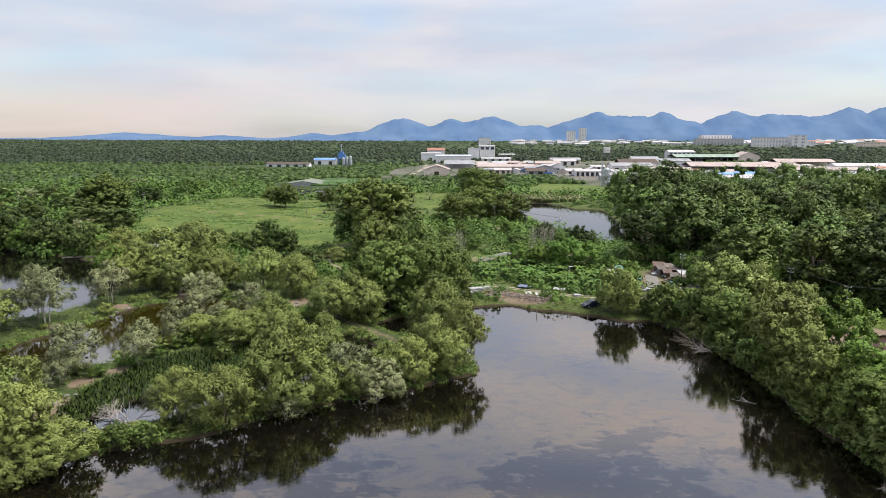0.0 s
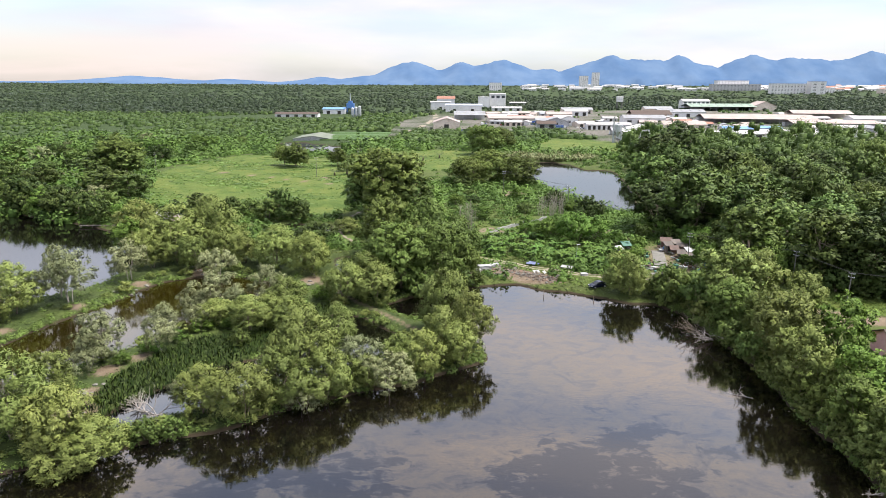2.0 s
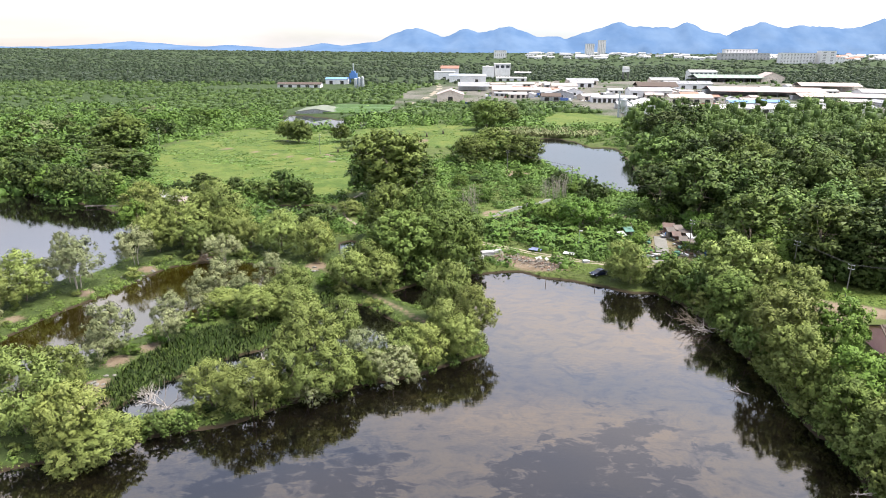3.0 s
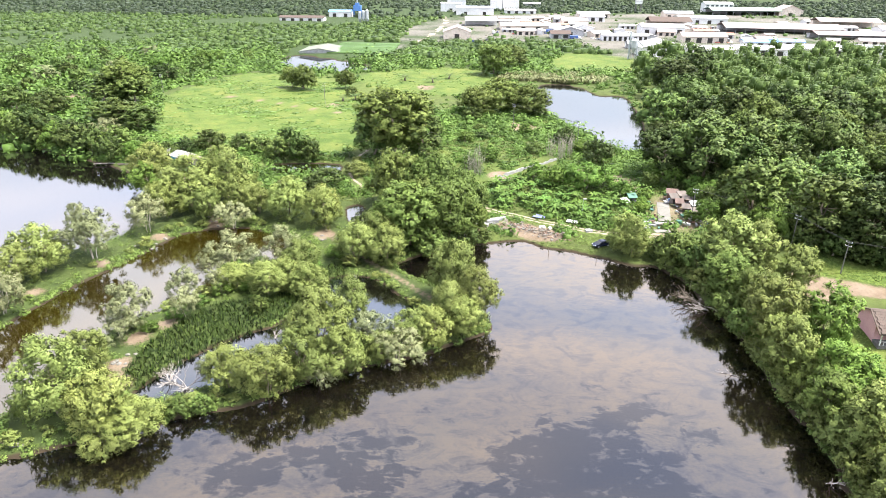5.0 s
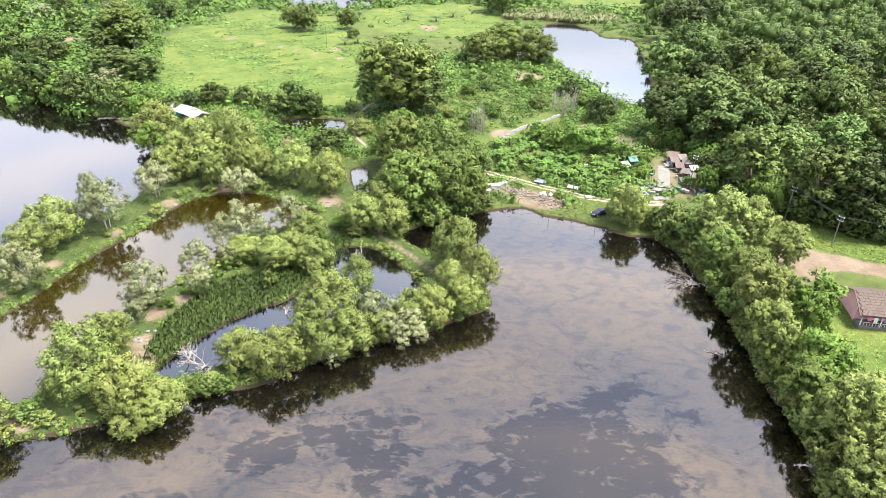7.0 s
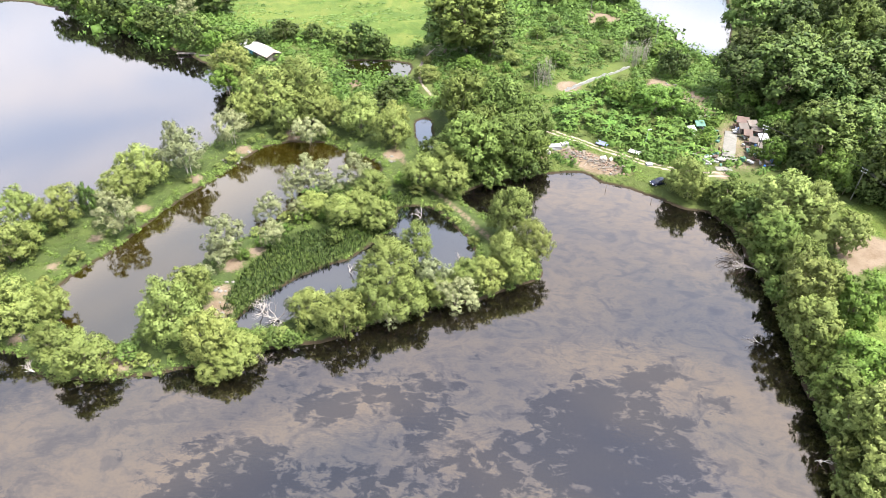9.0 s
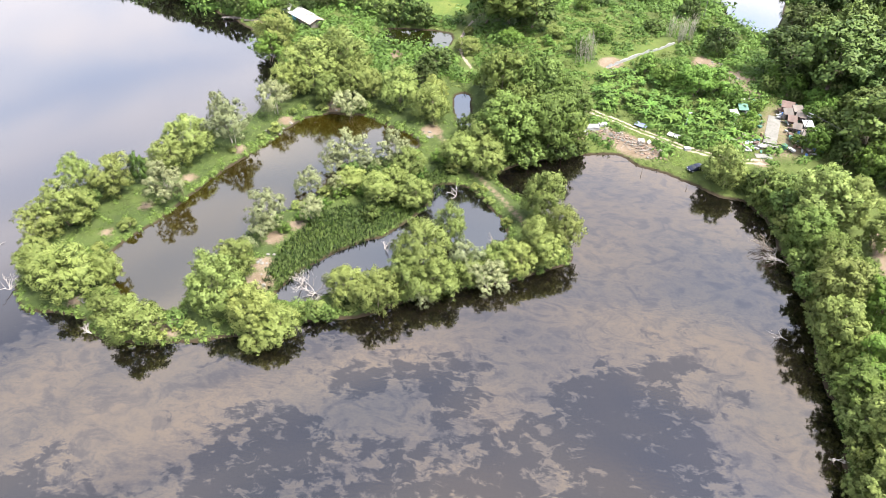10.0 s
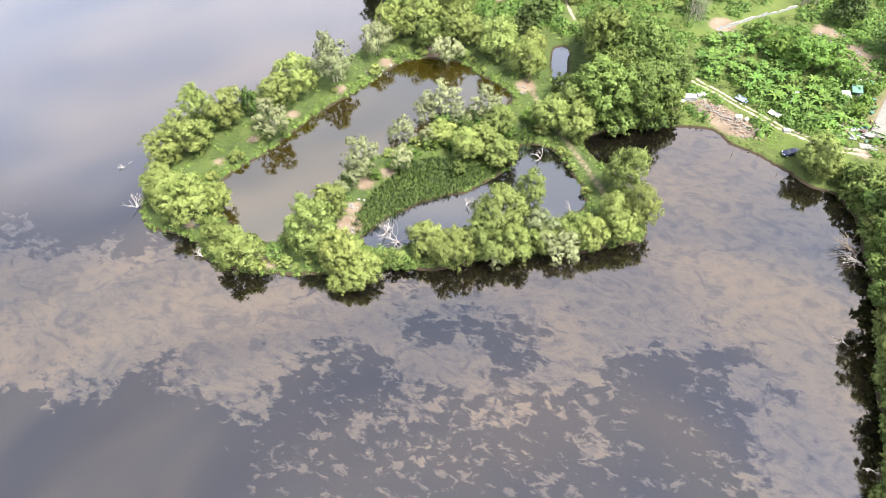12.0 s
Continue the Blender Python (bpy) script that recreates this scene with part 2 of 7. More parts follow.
def water_material(name, deep, film=None, ior=2.0, level=0.5, ripple=0.02, drifts=False):
    """Murky still water. film: tint of the thin scum that lies on it in drifts and mirrors the sky more strongly; without drifts it lies everywhere."""
    m, nt, N, L = nodes_of(name)
    pos = world_position(nt)

    def calc(op, a, b=None, c=None):
        k = N("ShaderNodeMath"); k.operation = op
        for s, v in zip(k.inputs, (a, b, c)):
            if v is None:
                continue
            if isinstance(v, (int, float)):
                s.default_value = v
            else:
                L(v, s)
        return k.outputs[0]

    bs, out, bp = N("ShaderNodeBsdfPrincipled"), N("ShaderNodeOutputMaterial"), N("ShaderNodeBump")
    col = mix_node(nt, ramp_range(nt, noise_node(nt, pos, 0.05, 3), 0.3, 0.7), tuple(c * 0.8 for c in deep), tuple(c * 1.25 for c in deep))
    bs.inputs["Specular IOR Level"].default_value = level
    if film and not drifts:
        bs.inputs["Specular Tint"].default_value = (*film, 1)
    if drifts:
        # "weed" on the sheet: red, how close under the surface the mats lie (0.5 at their edge); green, how far west
        # the mirroring is raised to imitate a brighter sky reflection; blue, loose flecks
        at = N("ShaderNodeAttribute"); at.attribute_name = "weed"
        sep = N("ShaderNodeSeparateColor"); L(at.outputs["Color"], sep.inputs[0])
        st = N("ShaderNodeMapping"); st.inputs["Rotation"].default_value = (0, 0, radians(-20)); st.inputs["Scale"].default_value = (0.8, 1.25, 1)
        L(pos, st.inputs[0])
        broad = noise_node(nt, pos, 0.11, 5, 0.6, 0.7)
        ragged = noise_node(nt, st.outputs[0], 0.42, 8, 0.68, 0.5)
        curl = noise_node(nt, st.outputs[0], 0.16, 6, 0.62, 2.2)
        fray = calc("ADD", calc("MULTIPLY", calc("SUBTRACT", broad, 0.5), 1.5), calc("MULTIPLY", calc("SUBTRACT", ragged, 0.5), 1.6))
        mats = ramp_range(nt, calc("ADD", sep.outputs[0], fray), 0.44, 0.58)
        # dark threads and thin places inside the mats
        thin = ramp_range(nt, curl, 0.36, 0.50, 0.45, 1.0)
        grain = calc("MULTIPLY", thin, ramp_range(nt, ragged, 0.33, 0.60, 0.62, 1.08))
        grain = calc("MULTIPLY", grain, ramp_range(nt, noise_node(nt, pos, 2.4, 5, 0.7), 0.38, 0.58, 0.80, 1.06))
        flecks = calc("MULTIPLY", ramp_range(nt, calc("ADD", calc("MULTIPLY", sep.outputs[2], 0.16), calc("ADD", ragged, calc("MULTIPLY", calc("SUBTRACT", broad, 0.5), 0.35))), 0.68, 0.74), 0.7)
        west = sep.outputs[1]
        total = calc("MAXIMUM", calc("MULTIPLY", mats, grain), flecks)
        total = calc("MAXIMUM", total, calc("MULTIPLY", west, 0.55))
        L(ramp_range(nt, total, 0, 1, level, 0.60), bs.inputs["Specular IOR Level"])
        L(mix_node(nt, calc("MULTIPLY", total, calc("SUBTRACT", 1.0, west)), (1, 0.95, 0.97), film), bs.inputs["Specular Tint"])
        col = mix_node(nt, total, col, tuple(c * 0.0032 for c in film))
    L(col, bs.inputs["Base Color"])
    bs.inputs["Roughness"].default_value, bs.inputs["IOR"].default_value = 0.02, ior
    mp = N("ShaderNodeMapping"); mp.inputs["Scale"].default_value = (0.6, 1.4, 1); L(pos, mp.inputs[0])
    bp.inputs["Strength"].default_value, bp.inputs["Distance"].default_value = ripple, 0.3
    L(noise_node(nt, mp.outputs[0], 1.6, 3, 0.6), bp.inputs["Height"]); L(bp.outputs[0], bs.inputs["Normal"])
    L(bs.outputs[0], out.inputs[0])
    return m


# ---------------------------------------------------------------- mesh helpers
def thing(name, label, category, at=(0, 0, 0), turn=0.0, group="", kind=""):
    ob = new(name)
    ob.empty_display_size = 0.3
    ob.matrix_basis = pose(*at, 0, 0, turn)
    return tagged(ob, label, category, group, kind)


def part(name, data, material, parent=None, label=""):
    """Links a bmesh or a mesh as one mesh object under a thing or a part."""
    if isinstance(data, bmesh.types.BMesh):
        me = bpy.data.meshes.new(name)
        data.to_mesh(me)
        data.free()
        data = me
    if material and not data.materials:
        data.materials.append(material)
    ob = new(name, data)
    if parent:
        ob.parent = parent
    if label:
        ob["label"] = label
    return ob


def poly_mesh(name, verts, faces, smooth=False):
    me = bpy.data.meshes.new(name)
    me.from_pydata([tuple(v) for v in verts], [], [tuple(f) for f in faces])
    if smooth:
        me.polygons.foreach_set("use_smooth", [True] * len(me.polygons))
    me.update()
    return me


def cube_ball(k, bottom=True):
    """A ball of k x k quads a side: unit points and quads."""
    seen, pts, quads = {}, [], []
    sides = [((1, 0, 0), (0, 1, 0)), ((0, 1, 0), (0, 0, 1)), ((0, 0, 1), (1, 0, 0))]
    for u, v in sides:
        u, v = np.array(u), np.array(v)
        w = np.cross(u, v)
        for s in (1, -1):
            if s < 0 and w[2] > 0 and not bottom:
                continue
            for i in range(k):
                for j in range(k):
                    q = []
                    for di, dj in ((0, 0), (1, 0), (1, 1), (0, 1))[::s]:
                        p = w * s + u * (2 * (i + di) / k - 1) + v * (2 * (j + dj) / k - 1)
                        key = tuple(np.round(p, 3))
                        if key not in seen:
                            seen[key] = len(pts)
                            pts.append(p / np.linalg.norm(p))
                        q.append(seen[key])
                    quads.append(q)
    return np.array(pts), np.array(quads)


def domes(rng, c, size, k=2, bottom=True, amp=0.16):
    """Bumpy leafy masses: c (n, 3) middles, size (n, 3) radii. Points, quads and normals."""
    p, f = cube_ball(k, bottom)
    n, m = len(c), len(p)
    turn = rng.uniform(0, 6.28, n)
    ca, sa = np.cos(turn)[:, None], np.sin(turn)[:, None]
    d = np.stack([p[:, 0] * ca - p[:, 1] * sa, p[:, 0] * sa + p[:, 1] * ca, np.repeat(p[None, :, 2], n, 0)], -1)
    v = c[:, None] + d * size[:, None] * (1 + rng.normal(0, amp, (n, m)))[..., None]
    nn = unit(d / size[:, None] + rng.normal(0, 0.12, d.shape) / size[:, None])
    return v.reshape(-1, 3), (f[None] + (np.arange(n) * m)[:, None, None]).reshape(-1, 4), nn.reshape(-1, 3)


def quad_mesh(name, v, normals=None, mass=None):
    """v: (n, k, 3) corners of n loose leaf blades; normals: (n, 3), the way each leaf spray faces as part of its rounded mass.
    mass: points, quads and normals of the closed masses of foliage behind them."""
    v = np.asarray(v)
    n, k = v.shape[:2]
    if normals is not None:
        turned = np.einsum("ij,ij->i", np.cross(v[:, 1] - v[:, 0], v[:, 2] - v[:, 0]), normals) < 0
        v = np.where(turned[:, None, None], v[:, ::-1], v)
    co, loops, counts = v.reshape(-1, 3), np.arange(k * n), np.full(n, k)
    nn = None if normals is None else np.repeat(normals, k, 0)
    if mass is not None:
        loops, counts = np.concatenate([loops, mass[1].ravel() + k * n]), np.concatenate([counts, np.full(len(mass[1]), 4)])
        co, nn = np.concatenate([co, mass[0]]), np.concatenate([nn, mass[2]])
    me = bpy.data.meshes.new(name)
    me.vertices.add(len(co)); me.loops.add(len(loops)); me.polygons.add(len(counts))
    me.vertices.foreach_set("co", np.ascontiguousarray(co, dtype=np.float32).ravel())
    me.loops.foreach_set("vertex_index", loops.astype(np.int32))
    me.polygons.foreach_set("loop_start", (np.cumsum(counts) - counts).astype(np.int32))
    me.update(calc_edges=True)
    if nn is not None:
        me.polygons.foreach_set("use_smooth", np.ones(len(counts), bool))
        me.normals_split_custom_set_from_vertices(nn.tolist())
    return me


def box(bm, x0, x1, y0, y1, z0, z1, bevel=0.0):
    r = bmesh.ops.create_cube(bm, size=1, matrix=Matrix.LocRotScale(((x0 + x1) / 2, (y0 + y1) / 2, (z0 + z1) / 2), None, (x1 - x0, y1 - y0, z1 - z0)))
    if bevel:
        es = list({e for v in r["verts"] for e in v.link_edges})
        bmesh.ops.bevel(bm, geom=es, offset=bevel, segments=1, affect="EDGES")
    return bm


def box_bm(*a, bevel=0.0):
    return box(bmesh.new(), *a, bevel=bevel)


def tube(paths, sides=6):
    """One mesh of tapered tubes; paths: lists of (point, radius)."""
    V, Fc = [], []
    for path in paths:
        base = len(V)
        for i, (p, r) in enumerate(path):
            a = Vector(path[max(i - 1, 0)][0]); b = Vector(path[min(i + 1, len(path) - 1)][0])
            d = (b - a).normalized() if (b - a).length > 1e-6 else Vector((0, 0, 1))
            u = d.orthogonal().normalized(); w = d.cross(u)
            for k in range(sides):
                g = 2 * math.pi * k / sides
                V.append(Vector(p) + (u * math.cos(g) + w * math.sin(g)) * r)
        for i in range(len(path) - 1):
            for k in range(sides):
                k2 = (k + 1) % sides
                Fc.append((base + i * sides + k, base + i * sides + k2, base + (i + 1) * sides + k2, base + (i + 1) * sides + k))
        Fc.append(tuple(base + k for k in reversed(range(sides))))
        Fc.append(tuple(base + (len(path) - 1) * sides + k for k in range(sides)))
    return V, Fc


def unit(v):
    return v / np.maximum(np.linalg.norm(v, axis=-1, keepdims=True), 1e-9)


def leaf_quads(rng, pos, nrm, length, width, jitter=0.7, curl=0.15):
    """Pointed leaf sprays at pos, facing about nrm."""
    n = len(pos)
    nrm = unit(nrm + rng.normal(0, jitter, (n, 3)))
    t = unit(np.cross(nrm, rng.normal(0, 1, (n, 3))))
    b = np.cross(nrm, t)
    ln = (length * rng.uniform(0.6, 1.3, n))[:, None]
    wd = (width * rng.uniform(0.6, 1.3, n))[:, None]
    q = np.empty((n, 3, 3))
    q[:, 0] = pos - t * ln * 0.42 - b * wd * 0.62 - nrm * ln * curl
    q[:, 1] = pos - t * ln * 0.34 + b * wd * 0.62
    q[:, 2] = pos + t * ln * 0.62 - nrm * ln * curl
    return q


def catmull(pts, closed=True, steps=6):
    p = np.array(pts, float)
    n = len(p)
    out = []
    for i in range(n if closed else n - 1):
        a, b, c, d = (p[(i + k) % n] if closed else p[min(max(i + k, 0), n - 1)] for k in (-1, 0, 1, 2))
        for s in range(steps):
            u = s / steps
            out.append(0.5 * (2 * b + (c - a) * u + (2 * a - 5 * b + 4 * c - d) * u * u + (3 * b - a - 3 * c + d) * u ** 3))
    if not closed:
        out.append(p[-1])
    return np.array(out)


def dist_lines(x, y, line, closed=True):
    """Distance of points to a polyline."""
    best = np.full(x.shape, 1e9)
    m = len(line)
    for i in range(m if closed else m - 1):
        a, b = line[i], line[(i + 1) % m]
        d = b - a
        u = np.clip(((x - a[0]) * d[0] + (y - a[1]) * d[1]) / max(d @ d, 1e-9), 0, 1)
        best = np.minimum(best, (x - a[0] - u * d[0]) ** 2 + (y - a[1] - u * d[1]) ** 2)
    return np.sqrt(best)


def inside(x, y, line):
    r = np.zeros(x.shape, bool)
    m = len(line)
    for i in range(m):
        (x0, y0), (x1, y1) = line[i], line[(i + 1) % m]
        if y0 != y1:
            r ^= ((y0 > y) != (y1 > y)) & (x < (x1 - x0) * (y - y0) / (y1 - y0) + x0)
    return r


def signed(x, y, line, reach=40.0):
    """Positive inside the outline, up to reach."""
    s = np.full(x.shape, -reach)
    lo, hi = line.min(0) - reach, line.max(0) + reach
    k = (x > lo[0]) & (x < hi[0]) & (y > lo[1]) & (y < hi[1])
    if k.any():
        d = dist_lines(x[k], y[k], line)
        s[k] = np.where(inside(x[k], y[k], line), d, -d)
    return s


# ---------------------------------------------------------------- the lie of the land
LAKE = catmull([
    (48.4, -70), (48.2, 20), (49.2, 60), (50.4, 70), (49.8, 82), (50.0, 91), (50.2, 102), (48.5, 114), (47.5, 123), (43, 130), (38, 130.8), (32.5, 134), (27, 137.5), (20, 139.5),
    (15, 143.3), (7, 141.5), (-3, 137), (-12, 131), (-13.6, 126.6), (-6.5, 119.8), (3, 111.7), (6.2, 102.2), (2.3, 98), (-6, 92.2), (-16.7, 87.2), (-22.6, 84), (-30, 78.2), (-39.5, 74), (-50, 68.6),
    (-62, 63.8), (-75, 62), (-84, 66), (-93, 65), (-99, 69.5), (-103, 77), (-106, 85), (-109, 94), (-109, 102), (-101, 107), (-96, 117), (-90, 131), (-83, 140), (-83, 155), (-91, 177),
    (-112, 198), (-140, 212.5), (-168, 226), (-230, 240), (-300, 120), (-200, -90)])
POND_MAIN = catmull([(-79.2, 73.5), (-87, 83.6), (-83, 95), (-79, 112.7), (-72.7, 129), (-67.6, 143.5), (-54, 148), (-44, 143.5), (-36, 139.5), (-35.8, 134), (-43.3, 128.5),
                     (-50.5, 115), (-55.7, 107), (-62.5, 97), (-62, 91.7), (-65.8, 85), (-66.5, 76.5), (-66, 71.5), (-71.5, 71)])
POND_INNER = catmull([(-49.4, 79.5), (-42.5, 93), (-33.4, 100.8), (-26.5, 113.5), (-26.8, 120.5), (-19.3, 121.4), (-12, 113.6), (-8, 106.5), (-11.5, 101), (-17.6, 97), (-29.5, 90.5), (-37.9, 83), (-43.5, 78.5)])
POND_STRIP = catmull([(-31, 164), (-29, 166.5), (-26.6, 164), (-25.2, 157), (-23, 150), (-25.4, 147.4), (-27.6, 151), (-29.4, 157)])
POND_NORTH = catmull([(-64, 204), (-52, 207), (-41, 206), (-40, 196), (-51, 192.5), (-60, 194)])
POND_FAR = catmull([(41.5, 368), (55, 378), (66, 368), (71, 346), (84, 340), (78, 280), (67, 234), (56, 236), (48, 263), (40.5, 287), (41, 327)])
POND_TENT = catmull([(-131, 468), (-125, 496), (-98, 480), (-64, 446), (-66, 425), (-108, 420)])
FIELD = catmull([(-114, 233), (-140, 290), (-146, 328), (-134, 390), (-102, 398), (-60, 350), (-46, 300), (-38, 226), (-51, 217), (-87, 226)])
MEADOW_NORTH = catmull([(-60, 400), (-45, 345), (0, 330), (20, 350), (10, 420), (-30, 430)])
LAWN_EAST = catmull([(62, 100), (66, 86), (90, 78), (120, 90), (120, 108), (80, 104)])
VERGE_EAST = catmull([(72, 130), (84, 121), (130, 98), (134, 104), (90, 130), (78, 137)])
DIRT_EAST = catmull([(66, 110), (70, 126), (80, 122), (100, 111), (130, 94), (126, 88), (96, 104), (80, 115), (72, 112)])
PADDOCK = catmull([(84, 420), (60, 450), (80, 520), (125, 500), (118, 440)])
WORKS = catmull([(-60, 540), (-20, 590), (90, 590), (120, 480), (210, 470), (330, 480), (520, 640), (560, 1000), (340, 1080), (40, 1010), (-60, 800)])
YARD = catmull([(48, 150), (53, 147), (64, 152), (66, 170), (58, 178), (50, 168)])
SHORE_SPOIL = catmull([(7, 152), (14, 154), (24, 149), (27, 143), (20, 142), (13, 146)])
WEED = np.array([(-150, 18), (-93, 24), (-87, 26), (-80.6, 26), (-74, 30), (-72, 35), (-69, 38), (-65, 34.5), (-55, 37.7), (-52.6, 34.7), (-46, 36), (-45.7, 39.7), (-48, 43), (-45, 47), (-38, 51.7),
                 (-30.6, 52.2), (-19, 53), (-10, 57), (-0.7, 60.4), (6, 65), (4.7, 70), (10, 72.6), (17.7, 74.4), (21, 78), (27, 79.4), (27, 72.7), (31, 69.4), (30, 64), (30, 57), (33, 53), (36, 30), (52, 20),
                 (52, 150), (-20, 150), (-14, 128), (-5, 100), (-50, 66), (-100, 62), (-150, 58)], float)
WEED_HOLES = [np.array(h, float) for h in ([(-30.4, 63.3), (-25, 68.3), (-16.6, 71), (-10.4, 70.6), (-11, 67.6), (-18.7, 64), (-26.7, 61.4)], [(-45, 51), (-39.7, 54.7), (-31.8, 55), (-36, 51.6), (-41.7, 49.7)],
                                            [(-14.5, 61), (-9.6, 66), (-7.8, 63.7), (-11, 60.6)])]
WEED_MATS = [np.array(h, float) for h in ([(-28.7, 50.5), (-20, 53), (-17, 48), (-21, 44.6), (-27, 44.3)], [(-17.3, 48.7), (-8.3, 53.4), (-7.8, 50.3), (-14.6, 47)], [(-5.3, 55), (0, 58.3), (2, 53.6), (-1.8, 50)],
                                           [(-3, 47.4), (8, 52.8), (7.5, 50.5), (-1, 46.7)], [(-34.7, 40.7), (-31.6, 43), (-29, 38), (-31.7, 37)], [(-22, 41), (-13, 45.5), (-13, 43), (-19.6, 39.3)])]
TRACK = catmull([(-2, 167), (7, 162), (15, 158), (23.6, 153), (30.5, 149.2), (37, 147), (44, 145.5), (50, 146)], False)
FOOTPATH = catmull([(-33, 222), (-35.3, 215), (-36.3, 208), (-36, 200), (-34, 190), (-29, 180)], False)
BANK_PATH = catmull([(-34, 150), (-31, 142), (-25, 134), (-19, 127), (-11, 118), (-4, 109), (-1, 103)], False)
SHEET_PATH = catmull([(5, 186), (13.7, 194.5), (22, 202), (31, 212)], False)
FIELD_TRACK = catmull([(-142, 318), (-117, 317), (-92, 306), (-72, 292), (-54, 283)], False)
SPIT_BARE = [((-53.5, 81), 3.0), ((-55, 86), 2.2), ((-56, 94), 2.4), ((-53, 99), 2.0), ((-70, 66.5), 3.0), ((-64, 66.8), 2.5), ((-85, 69), 1.6), ((-72, 140), 2.2), ((-62, 150), 3.0), ((-33, 143), 3.0),
             ((-3, 101), 2.5), ((-88, 98), 1.6), ((-84, 110), 1.8), ((-78, 124), 2.0), ((-91, 88), 1.4), ((-24, 84.5), 1.4), ((-12, 91.5), 1.6), ((-60, 299), 4.5), ((-20, 352), 6.0), ((26, 262), 9.0), ((12, 192), 4.0), ((48, 189.5), 6.0), ((52, 182), 3.5), ((40, 199), 4.0), ((5, 150), 3.0), ((49, 145.5), 2.0), ((-55, 186), 4.0), ((-105, 201), 4.0), ((-190, 310), 8.0)]


def land(x, y):
    """Signed distance to the water's edge: positive on land."""
    x, y = np.asarray(x, float), np.asarray(y, float)
    s = -signed(x, y, LAKE)
    for p in (POND_MAIN, POND_INNER, POND_STRIP, POND_NORTH, POND_FAR, POND_TENT):
        s = np.minimum(s, -signed(x, y, p))
    return s


def wobble(x, y):
    return (np.sin(x * 0.71 + 1.3 * np.sin(y * 0.37)) + np.sin(y * 0.83 + 1.1 * np.sin(x * 0.41 + 2)) + 0.6 * np.sin(x * 1.9 + y * 1.3) + 0.6 * np.sin(y * 2.1 - x * 1.7)) / 3.2


def height(x, y):
    x, y = np.asarray(x, float), np.asarray(y, float)
    s = land(x, y) + 0.55 * wobble(x, y)
    low = np.where(s > 0, 0.95 * (1 - np.exp(-s / 1.3)), np.maximum(s * 0.45, -1.8))
    inland = np.clip((s - 6) / 30, 0, 1)
    z = low + inland * (0.9 + 0.5 * wobble(x * 0.23, y * 0.23)) + np.where(s > 0.4, 0.12, 0.0) * wobble(x * 1.3, y * 1.3)
    r = np.hypot(x, y)
    return z + np.maximum(r - 1500, 0) * 0.0062


def ground_z(x, y):
    return float(height(np.array([x]), np.array([y]))[0])


def axis_steps(lo, hi, a, b, fine, grow, cap):
    """Even fine steps from a to b, growing towards lo and hi."""
    mid = list(np.arange(a, b + 1e-6, fine))
    up, st, v = [], fine, b
    while v < hi:
        st = min(st * grow, cap); v += st; up.append(min(v, hi))
    dn, st, v = [], fine, a
    while v > lo:
        st = min(st * grow, cap); v -= st; dn.append(max(v, lo))
    return np.array(dn[::-1] + mid + up)


